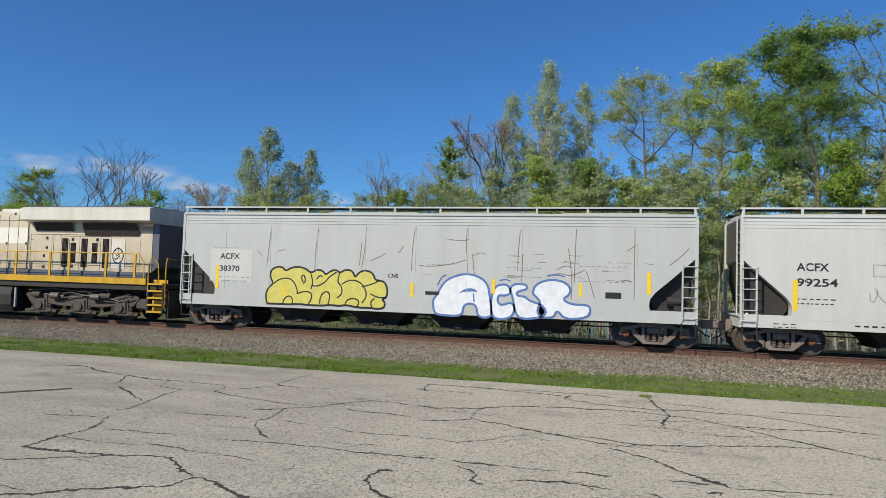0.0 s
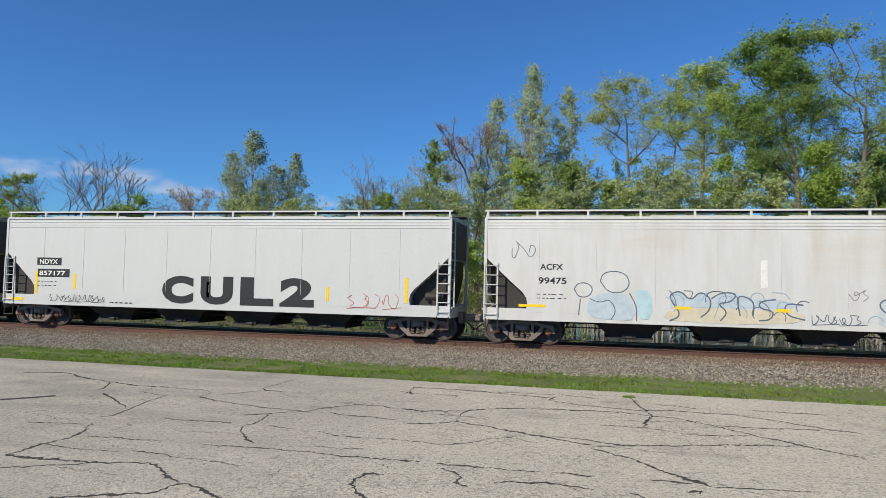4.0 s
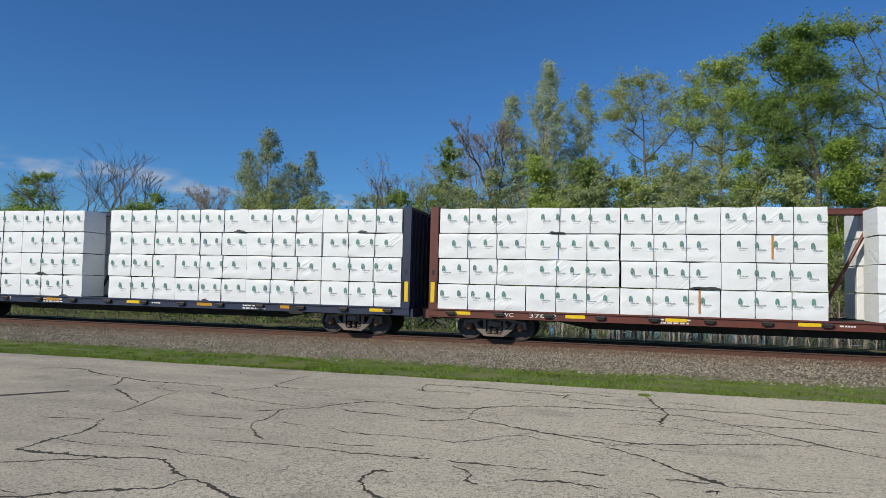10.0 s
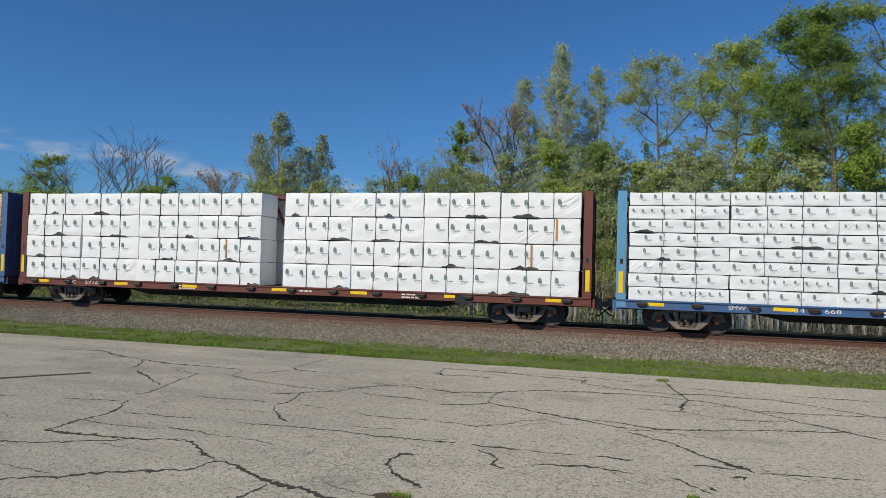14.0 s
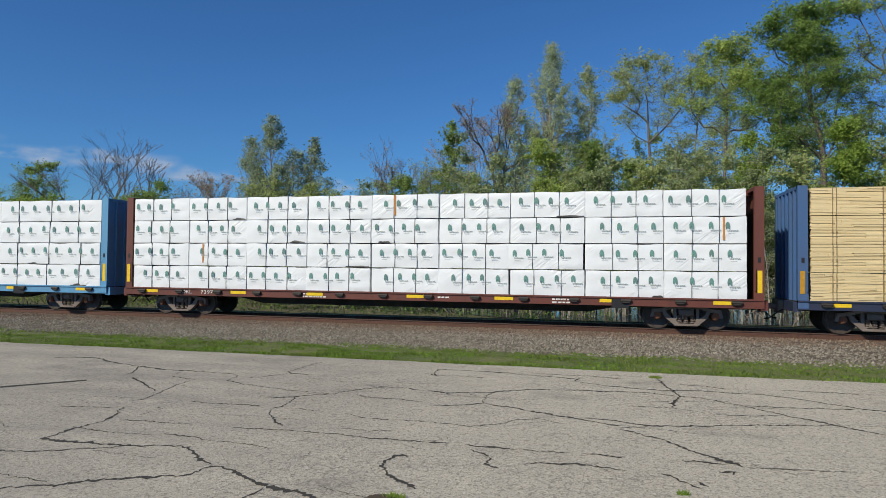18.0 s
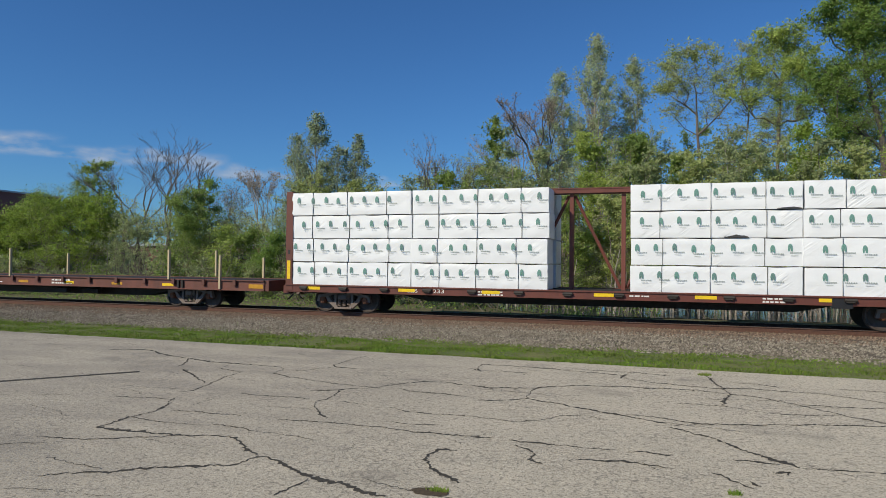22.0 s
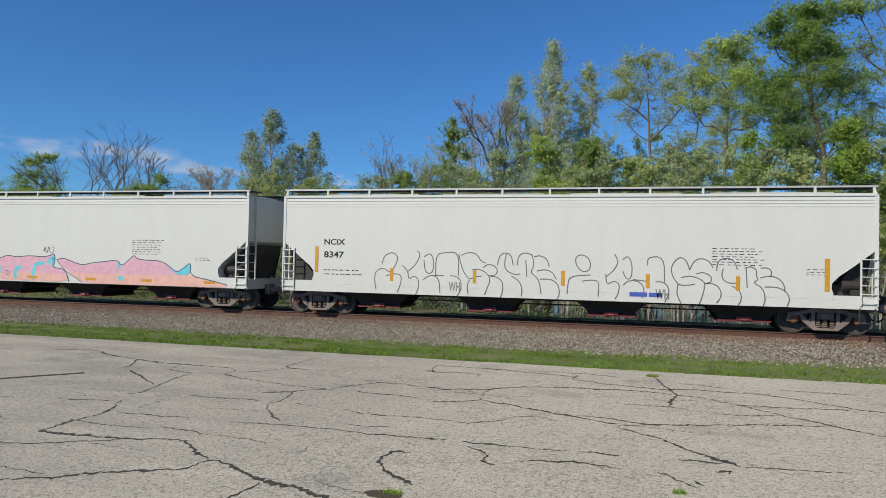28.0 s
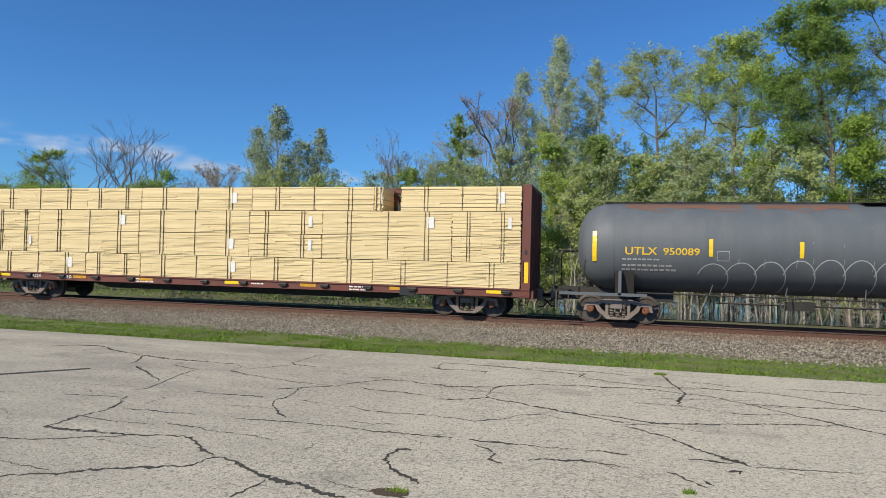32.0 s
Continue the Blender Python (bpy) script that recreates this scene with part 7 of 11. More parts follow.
    # engine hood with doors
    hood = part("engine_hood", Shape().box(8.05, 12.75, -0.95, 0.95, 1.98, 4.38, 0.05), LOCO_CREAM, car, "cream engine hood with tall doors")
    joints = [8.62 + 0.505 * i for i in range(9)]
    for i, x in enumerate(joints[:-1]):
        door = part("hood_door", Shape().panel(x + 0.014, x + 0.491, 2.0, 4.22, -0.95, 0.024), LOCO_CREAM, hood)
        part("bare_patch", Shape().panel(x + 0.016, x + 0.489, 3.05, 3.72, -0.974, 0.002), LOCO_PALE, door, "pale repainted band on the door")
        part("door_joint", Shape().panel(x - 0.014, x + 0.014, 1.99, 4.24, -0.95, 0.008), LOUVRE, hood)
        part("door_latch", Shape().box(x + 0.40, x + 0.46, -0.995, -0.97, 2.1 + 0.9 * (i % 2), 2.2 + 0.9 * (i % 2)), LOUVRE, door)
    part("door_joint", Shape().panel(12.65, 12.68, 1.99, 4.36, -0.95, 0.008), LOUVRE, hood)
    part("door_joint", Shape().panel(8.2, 8.23, 1.99, 4.36, -0.95, 0.008), LOUVRE, hood)
    part("door_joint", Shape().panel(11.15, 12.65, 4.02, 4.04, -0.95, 0.03), LOUVRE, hood)
    for x in (8.75, 10.3, 11.9):
        part("lifting_lug", Shape().box(x, x + 0.07, -0.975, -0.94, 4.26, 4.34), LOUVRE, hood)
    pieces("exhaust", Shape().box(9.7, 10.4, -0.3, 0.3, 4.38, 4.5).box(10.9, 12.7, -0.7, 0.7, 4.38, 4.55, 0.03), LOCO_GREY, hood)
    part("port", Shape().disc(10.05, 3.5, -0.985, -0.96, 0.05), INK, hood)
    pieces("hood_latch", Shape().box(8.9, 9.0, -0.99, -0.96, 2.1, 2.3).box(10.0, 10.1, -0.99, -0.96, 2.1, 2.3).box(11.2, 11.3, -0.99, -0.96, 2.1, 2.3), LOUVRE, hood)
    # radiator
    rad = part("radiator_body", Shape().box(12.75, 18.75, -0.97, 0.97, 1.98, 3.93), LOCO_CREAM, car)
    part("radiator_hood", Shape().prism_x([(-1.0, 3.93), (1.0, 3.93), (1.5, 4.02), (1.5, 4.5), (1.3, 4.56), (-1.3, 4.56), (-1.5, 4.5), (-1.5, 4.02)], 12.75, 18.98), LOCO_GREY, rad, "pale overhanging radiator hood", True)
    part("roof_panel", Shape().box(12.9, 18.8, -1.2, 1.2, 4.56, 4.6).box(16.0, 18.6, -1.0, 1.0, 4.6, 4.64), SLATE, rad)
    part("radiator_screen", Shape().quad((15.55, -1.0, 3.42), (18.15, -1.0, 3.42), (18.15, -1.19, 3.93), (15.55, -1.19, 3.93)).quad((13.1, -1.0, 3.6), (15.0, -1.0, 3.6), (15.0, -1.18, 3.93), (13.1, -1.18, 3.93)), LOUVRE, rad, "dark slanted radiator screen")
    for x, w, z0, z1 in ((14.42, 0.3, 2.12, 3.3), (14.85, 0.26, 2.3, 3.12), (15.38, 0.3, 2.12, 3.3), (15.9, 0.27, 2.3, 3.12), (16.42, 0.3, 2.12, 3.3)):
        v = part("grille", Shape().panel(x, x + w, z0, z1, -0.97, 0.012), LOUVRE, rad, "tall dark grille")
        sl = Shape()
        for i in range(5):
            sl.box(x + w * (i + 0.3) / 5, x + w * (i + 0.6) / 5, -1.0, -0.98, z0, z1)
        part("grille_bar", sl, LOUVRE, v)
        part("grille_door", Shape().panel(x - 0.08, x + w + 0.08, z0 - 0.1, z1 + 0.12, -0.968, 0.006), LOCO_CREAM, v)
    panel = part("vent_panel", Shape().panel(16.85, 17.5, 2.1, 3.3, -0.97, 0.015), LOCO_GREY, rad)
    ring = Shape()
    ribbon(ring, [(17.18 + 0.25 * math.cos(a / 3), 2.62 + 0.3 * math.sin(a / 3)) for a in range(19)], 0.05, -0.989, True)
    for k in range(7):
        ribbon(ring, [(17.18 + g.uniform(-0.2, 0.2), 2.62 + g.uniform(-0.2, 0.2)), (17.18 + g.uniform(-0.2, 0.2), 2.62 + g.uniform(-0.2, 0.5))], 0.025, -0.989)
    part("scrawl", ring, INK, panel)
    for x in (12.82, 13.42, 13.98, 14.36, 15.28, 16.3, 16.82):
        part("panel_joint", Shape().panel(x, x + 0.018, 1.99, 3.42, -0.97, 0.004), LOUVRE, rad)
    for x0, x1, z in ((12.8, 15.6, 3.44), (14.3, 16.8, 3.38), (12.8, 13.6, 3.2)):
        part("panel_joint", Shape().panel(x0, x1, z, z + 0.018, -0.97, 0.0045), LOUVRE, rad)
    for x, z in ((13.62, 3.24), (13.62, 2.84), (13.5, 2.5), (13.5, 1.92 + 0.12), (14.9, 3.2), (16.1, 3.2), (14.9, 2.1)):
        part("panel_latch", Shape().box(x, x + 0.09, -1.0, -0.97, z, z + 0.12), LOUVRE, rad)
    for i in range(26):
        x = 15.6 + 0.1 * i
        part("screen_bar", Shape().quad((x, -1.012, 3.44), (x + 0.03, -1.012, 3.44), (x + 0.03, -1.198, 3.92), (x, -1.198, 3.92)), LOCO_TRUCK, rad)
    for x in (6.2, 7.0, 8.85, 11.0):
        part("filler_cap", Shape().tube([(x, -1.42, 1.24), (x, -1.42, 1.36)], 0.06, 8), GALV, car)
    part("tank_strap", Shape().box(7.55, 7.63, -1.475, -1.44, 0.75, 1.05), GALV, car)
    pieces("tail_door", Shape().panel(17.6, 18.2, 2.1, 3.3, -0.97, 0.012).panel(13.0, 13.9, 2.1, 3.4, -0.97, 0.01), LOCO_CREAM, rad)
    # slate colour stands in for the shade on the hood's rear face
    part("tail_wall", Shape().prism([(18.75, 1.98), (19.05, 2.2), (19.05, 3.9), (18.75, 3.93)], -0.95, 0.95), SLATE, rad, "hood end coloured dark for its shade")
    # walkway rails
    posts = (7.05, 8.25, 9.85, 11.47, 12.6, 14.3, 15.25, 17.0, 18.35)
    for k in (-1, 1):
        y = k * 1.42
        for x in posts:
            part("rail_post", Shape().box(x - 0.045, x + 0.045, y - 0.025, y + 0.025, 1.66, 2.7), YELLOW, car, "yellow handrail post")
        part("handrail", Shape().tube([(5.9, y, 2.71), (18.5, y, 2.71)], 0.026, 6).tube([(18.5, y, 2.71), (18.75, y, 2.4), (18.8, y, 1.7)], 0.02, 6), YELLOW, car, "yellow handrail")
        part("mid_rail", Shape().tube([(6.7, y, 2.2), (18.5, y, 2.2)], 0.014, 6), LOCO_TRUCK, car, "dark thin middle rail")
        part("roof_rail", Shape().tube([(2.5, k * 1.3, 4.4), (6.4, k * 1.3, 4.4), (7.6, k * 1.05, 2.9)], 0.018, 6).tube([(2.5, k * 1.3, 4.0), (6.4, k * 1.3, 4.0)], 0.014, 6), YELLOW, car)
        for x in (2.55, 4.05, 5.25, 6.4):
            part("rail_post", Shape().box(x - 0.035, x + 0.035, k * 1.3 - 0.02, k * 1.3 + 0.02, 3.52, 4.42), YELLOW, car)
        for x0, e in ((-1.15, -1), (19.0, 1)):
            steps = part("step_well", Shape().box(*sorted((x0, x0 + e * 0.08)), k * 1.45 - 0.05, k * 1.45 + 0.05, 0.38, 1.55), UNDER, car)
            part("step_well", Shape().box(*sorted((x0 + e * 0.7, x0 + e * 0.76)), k * 1.45 - 0.05, k * 1.45 + 0.05, 0.38, 1.55), UNDER, car)
            for i in range(5):
                z = 0.42 + 0.27 * i
                part("step", Shape().box(*sorted((x0 + e * 0.06, x0 + e * 0.72)), *sorted((k * 1.2, k * 1.52)), z, z + 0.07).box(*sorted((x0 + e * 0.06, x0 + e * 0.72)), *sorted((k * 1.17, k * 1.2)), z, z + 0.2), YELLOW, steps, "yellow step tread")
            part("end_handrail", Shape().tube([(x0 + e * 0.05, k * 1.5, 1.3), (x0 + e * 0.05, k * 1.5, 2.3), (x0 + e * 0.2, k * 1.48, 2.62), (x0 + e * 0.45, k * 1.45, 2.3), (x0 + e * 0.5, k * 1.45, 1.5)], 0.022, 6)
                 .tube([(x0 + e * 0.78, k * 1.45, 0.6), (x0 + e * 0.8, k * 1.45, 2.3), (x0 + e * 0.65, k * 1.2, 2.55), (x0 + e * 0.6, k * 0.4, 2.5)], 0.022, 6), YELLOW, car)
    pieces("pilot", Shape().box(-1.98, -1.88, -1.35, 1.35, 0.2, 1.3).box(19.8, 19.9, -1.35, 1.35, 0.2, 1.3), UNDER, car)
    pieces("front_platform", Shape().box(-1.95, -1.0, -1.4, 1.4, 1.36, 1.52).box(18.9, 19.85, -1.4, 1.4, 1.36, 1.52), UNDER, car)
    part("fuel_tank", Shape().prism_x([(-1.25, 0.2), (1.25, 0.2), (1.42, 0.5), (1.45, 0.9), (1.38, 1.22), (-1.38, 1.22), (-1.45, 0.9), (-1.42, 0.5)], 4.82, 12.45), UNDER, car, "black fuel tank")
    pieces("tank_fitting", Shape().box(6.9, 7.1, -1.5, -1.38, 1.16, 1.3).box(8.2, 8.35, -1.5, -1.36, 1.18, 1.28).box(7.75, 7.82, -1.47, -1.43, 0.8, 1.15).tube([(12.6, -1.35, 0.4), (12.6, -1.35, 1.2)], 0.05, 8), GALV, car)
    part("roof_gear", Shape().box(8.9, 9.3, -0.2, 0.2, 4.4, 4.52).tube([(9.0, 0.3, 4.4), (9.0, 0.3, 4.62), (9.5, 0.3, 4.62)], 0.035, 8).tube([(0.9, 0.5, 4.66), (0.9, 0.5, 4.82)], 0.05, 8), LOUVRE, car)
    # three-axle trucks
    for c in (1.52, 15.68):
        tr = part("truck", Shape().box(c - 2.3, c + 2.3, -0.9, 0.9, 0.75, 1.05), LOCO_TRUCK, car, "dusty six-wheel locomotive truck")
        for k in (-1, 1):
            s = Shape().prism([(c - 2.75, 0.95), (c - 2.6, 1.06), (c - 2.0, 1.02), (c - 1.5, 0.92), (c - 0.7, 0.86), (c - 0.4, 1.0), (c + 0.4, 1.0), (c + 0.7, 0.86), (c + 1.5, 0.92), (c + 2.0, 1.02), (c + 2.6, 1.06), (c + 2.75, 0.95),
                               (c + 2.5, 0.62), (c + 1.6, 0.6), (c + 0.9, 0.52), (c - 0.9, 0.52), (c - 1.6, 0.6), (c - 2.5, 0.62)], k * 1.0, k * 1.16)
            for dx in (-1.95, 0, 1.95):
                s.box(c + dx - 0.26, c + dx + 0.26, *sorted((k * 1.05, k * 1.24)), 0.3, 0.8, 0.04)
                s.prism([(c + dx - 0.78, 0.24), (c + dx + 0.78, 0.24), (c + dx + 0.76, 0.34), (c + dx + 0.34, 0.40), (c + dx + 0.3, 0.96), (c + dx - 0.3, 0.96), (c + dx - 0.34, 0.40), (c + dx - 0.76, 0.34)], k * 1.0, k * 1.19)
                s.box(c + dx + 0.62, c + dx + 1.2, *sorted((k * 0.96, k * 1.14)), 0.5, 0.92, 0.05)
                s.tube([(c + dx, k * 1.2, 0.53), (c + dx, k * 1.3, 0.53)], 0.14, 12)
                for q in (-0.42, 0.42):
                    for i in range(5):
                        s.tube([(c + dx + q, k * 1.1, 0.36 + i * 0.055), (c + dx + q, k * 1.1, 0.395 + i * 0.055)], 0.10 if i % 2 else 0.08, 8)
                    s.box(c + dx + q - 0.14, c + dx + q + 0.14, *sorted((k * 1.0, k * 1.22)), 0.28, 0.36)
            s.tube([(c - 2.3, k * 1.25, 0.95), (c - 1.9, k * 1.25, 0.95)], 0.11, 10).tube([(c + 1.0, k * 1.25, 0.98), (c + 1.5, k * 1.25, 0.98)], 0.11, 10)
            s.tube([(c - 1.2, k * 1.22, 0.9), (c - 0.5, k * 1.24, 1.08), (c + 0.6, k * 1.22, 0.92)], 0.03, 6).tube([(c + 0.2, k * 1.24, 1.2), (c + 0.9, k * 1.24, 0.8), (c + 1.9, k * 1.2, 0.72)], 0.025, 6)
            part("side_frame", s, LOCO_TRUCK, tr)
            for path, r in ((((-2.5, 1.12), (-1.2, 1.2), (0.3, 1.12), (1.3, 1.22)), 0.022), (((-1.7, 1.0), (-0.9, 0.84), (0.4, 0.98), (1.6, 0.86), (2.4, 1.1)), 0.02),
                            (((-0.3, 1.3), (0.5, 1.12), (1.9, 1.28)), 0.016), (((1.3, 1.3), (1.5, 0.9), (1.9, 0.78), (2.5, 0.95)), 0.024)):
                part("brake_pipe", Shape().tube([(c + px, k * 1.27, pz) for px, pz in path], r, 6), STEEL_PIPE, tr)
            for bx in (-1.35, 0.62):
                part("brake_cylinder", Shape().tube([(c + bx, k * 1.28, 0.93), (c + bx + 0.42, k * 1.28, 0.93)], 0.13, 12).tube([(c + bx + 0.42, k * 1.28, 0.93), (c + bx + 0.62, k * 1.28, 0.9)], 0.04, 8), STEEL_PIPE, tr)
        for dx in (-1.95, 0, 1.95):
            ws = part("wheelset", LOCO_WHEELS, None, tr)
            ws.location = (c + dx, 0, 0.53)
            WHEELS.append((ws, u + c + dx, (c + dx, 0, 0.53), 0.53))
    couplers(car, -1.95, 19.9)
    return car


locomotive(-36.5)

# ---- centre-beam cars and their lumber ----
PACK_MESH = {}
TAG_ORANGE = plain("faded_orange_tag", (0.55, 0.24, 0.06), 0.6, 0, 0.2)
pack_rng = random.Random(9)


def wrapped_pack(length, height, kind, material):
    """A wrapped pack: creased sides, slightly bulging; origin at its lower middle."""
    key = (length, height, kind, material.name)
    if key in PACK_MESH:
        return PACK_MESH[key]
    s = Shape()
    nx, nz, d = max(8, int(length / 0.12)), 8, 1.22
    h = height - 0.035

    def front(i, j):
        x, z = -length / 2 + 0.012 + (length - 0.024) * i / nx, h * j / nz
        edge = min(i, nx - i) / nx
        bulge = 0.022 * noise.noise((x * 1.7 + kind * 9, z * 3.5, 1)) + 0.012 * noise.noise((x * 4.5 + z * 5 + kind * 5, z * 6, 3))
        if j in (0, nz) or i in (0, nx):
            bulge = 0.014 * abs(noise.noise((x * 2 + kind, z * 3, 5))) + 0.008
        return (x + 0.01 * noise.noise((x, z * 4, kind)), -d / 2 + bulge, z + 0.03 * noise.noise((x * 1.5, kind * 3.3, j)) * (j == nz))

    v = [front(i, j) for j in range(nz + 1) for i in range(nx + 1)]
    f = [(j * (nx + 1) + i, j * (nx + 1) + i + 1, (j + 1) * (nx + 1) + i + 1, (j + 1) * (nx + 1) + i) for j in range(nz) for i in range(nx)]
    n = len(v)
    top = [(p[0], d / 2, p[2]) for p in v[nz * (nx + 1):]]
    bot = [(p[0], d / 2, p[2]) for p in v[:nx + 1]]
    v += top + bot
    t0, b0, last = n, n + nx + 1, nz * (nx + 1)
    f += [(last + i, last + i + 1, t0 + i + 1, t0 + i) for i in range(nx)]
    f += [(i + 1, i, b0 + i, b0 + i + 1) for i in range(nx)]
    f += [(t0 + i + 1, t0 + i, b0 + i, b0 + i + 1) for i in range(nx)]
    f.append(tuple([j * (nx + 1) for j in range(nz + 1)] + [t0, b0]))
    f.append(tuple([j * (nx + 1) + nx for j in range(nz, -1, -1)] + [b0 + nx, t0 + nx]))
    s.add(v, f)
    PACK_MESH[key] = s.mesh("lumber_pack", material, True)
    return PACK_MESH[key]


def mark_mesh(scale, green):
    """One printed tree shape with a bar of writing under it; the writing stays a bar."""
    key = ("mark", scale, green.name)
    if key not in PACK_MESH:
        k = scale * 0.88
        a = Shape()
        pts = [(0.11 * k + 0.078 * k * math.cos(q), 0.05 * k + 0.15 * k * math.sin(q)) for q in (math.pi * i / 8 for i in range(9))]
        a.add([(px, 0, pz) for px, pz in pts] + [(0.045 * k, 0, -0.07 * k), (0.095 * k, 0, -0.04 * k), (0.105 * k, 0, 0.07 * k), (0.125 * k, 0, -0.045 * k), (0.185 * k, 0, -0.075 * k)], [tuple(range(14))])
        n = len(a.f)
        for bx, bw in ((0.10, 0.03), (0.145, 0.045), (0.205, 0.04), (0.26, 0.045), (0.32, 0.02), (0.355, 0.04), (0.41, 0.045)):
            a.quad((bx * k, 0, -0.138 * k), ((bx + bw) * k, 0, -0.138 * k), ((bx + bw) * k, 0, -0.094 * k), (bx * k, 0, -0.094 * k))
        a.quad((0.12 * k, 0, -0.215 * k), (0.36 * k, 0, -0.215 * k), (0.36 * k, 0, -0.203 * k), (0.12 * k, 0, -0.203 * k))
        me = a.mesh("printed_mark", green)
        me.materials.append(MARK_TEXT)
        for i, p in enumerate(me.polygons):
            p.material_index = 0 if i < n else 1
        PACK_MESH[key] = me
    return PACK_MESH[key]


def strap_mesh(height, material=STRAP, half=0.006):
    key = ("strap", height, material.name)
    if key not in PACK_MESH:
        PACK_MESH[key] = Shape().box(-half, half, -0.631, 0.616, -0.004, height - 0.022).mesh("strap", material)
    return PACK_MESH[key]


def pack(u, x, y, z, length, height, group, label, material=WRAP, step=0.52, scale=1.0, green=MARK_GREEN):
    ob = new("lumber_pack", wrapped_pack(length, height, pack_rng.randrange(5), material))
    tagged(ob, label, "lumber pack", group)
    CARS.append((ob, u + x + pack_rng.uniform(-0.03, 0.03), y + pack_rng.uniform(-0.03, 0.03), z))
    px = -length / 2 + 0.1 + pack_rng.randrange(3) / 3 * step
    while px + 0.36 * scale < length / 2 - 0.03:
        mk = part("printed_mark", mark_mesh(scale, MARK_MURK if green is MARK_GREEN and pack_rng.random() < 0.35 else green), None, ob)
        mk.location = (px + pack_rng.uniform(-0.03, 0.03), -0.634, height * (0.56 + pack_rng.uniform(-0.03, 0.03)))
        px += step * pack_rng.uniform(0.92, 1.1)
    for q in ((-0.16, 0.17) if length < 3.6 else (-0.3, 0.0, 0.3)):
        st = part("strap", strap_mesh(height), None, ob)
        st.location = (length * (q + pack_rng.uniform(-0.02, 0.02)), 0, 0)
    for _ in range(int(pack_rng.random() < (0.6 if "torn" in label else 0.2))):
        # wrap pulled loose along the lower edge, with its dark inside showing
        w = pack_rng.uniform(0.25, 0.95)
        fx = pack_rng.uniform(-0.46, 0.46) * length
        fx = max(-length / 2 + 0.03, min(length / 2 - w - 0.03, fx))
        top = [(fx + w * k / 6, -0.634 - 0.01 * math.sin(k), 0.02 + pack_rng.uniform(0.01, 0.13 if "torn" in label else 0.085) * math.sin(math.pi * (k + 0.4) / 6.8)) for k in range(6, -1, -1)]
        part("torn_flap", Shape().add([(fx, -0.632, 0.0), (fx + w, -0.632, -0.012)] + top, [tuple(range(9))]), STRAP, ob, "torn flap showing the dark inside")
    if pack_rng.random() < 0.07:
        tx = pack_rng.uniform(-0.3, 0.3) * length
        part("tag_strip", Shape().panel(tx, tx + 0.06, height * 0.12, height * 0.95, -0.626), TAG_ORANGE, ob, "orange vertical tag strip")
    return ob


def far_load(u, boxes, group, material):
    """The packs on the far side of the beam, which the camera never sees whole."""
    s = Shape()
    for x, w, z, h in boxes:
        s.box(x + 0.01, x + w - 0.01, -0.61, 0.61, z, z + h - 0.03, 0.015)
    ob = new("far_lumber_packs", s.mesh("far_lumber_packs", material))
    tagged(ob, "lumber packs stacked on the far side of the beam", "lumber pack", group, "stuff")
    CARS.append((ob, u, 0.885, 0.0))


def bare_mesh(length, height, kind):
    key = ("bare", length, height, kind)
    if key not in PACK_MESH:
        rng = random.Random(kind * 31 + int(length * 10))
        s = Shape()
        n = max(4, round(height / 0.046))
        dz = (height - 0.02) / n
        for i in range(n):
            z = i * dz
            cuts = [-0.5] + sorted(rng.uniform(-0.4, 0.4) for _ in range(rng.randint(1, 3))) + [0.5]
            e = rng.uniform(-0.02, 0.02)
            for a, b in zip(cuts, cuts[1:]):
                o = rng.choice((0.0, 0.003, 0.008, 0.024)) + rng.uniform(-0.004, 0.004)
                t = rng.choice((0.001, 0.001, 0.003, 0.009))
                s.box(length * a + e + 0.003, length * b + e - 0.003, -0.606 + o, 0.6, z + 0.001, z + dz - t)
        PACK_MESH[key] = s.mesh("lumber_pack", PINE)
    return PACK_MESH[key]


def bare_pack(u, x, y, z, length, height, group):
    ob = new("lumber_pack", bare_mesh(length, height, pack_rng.randrange(4)))
    tagged(ob, "strapped pack of fresh yellow sawn boards", "lumber pack", group)
    CARS.append((ob, u + x, y + pack_rng.uniform(-0.015, 0.015), z))
    for q in ((-0.3, -0.27, 0.02, 0.3, 0.33) if length > 3.6 else (-0.28, -0.24, 0.22, 0.26)):
        st = part("strap", strap_mesh(height, BARE_STRAP, 0.004), None, ob)
        st.location = (length * q, 0, 0)
    if pack_rng.random() < 0.6:
        part("paper_tag", Shape().panel(length * 0.32, length * 0.37, height * 0.3, height * 0.75, -0.618), CHALK, ob, "white paper tag")


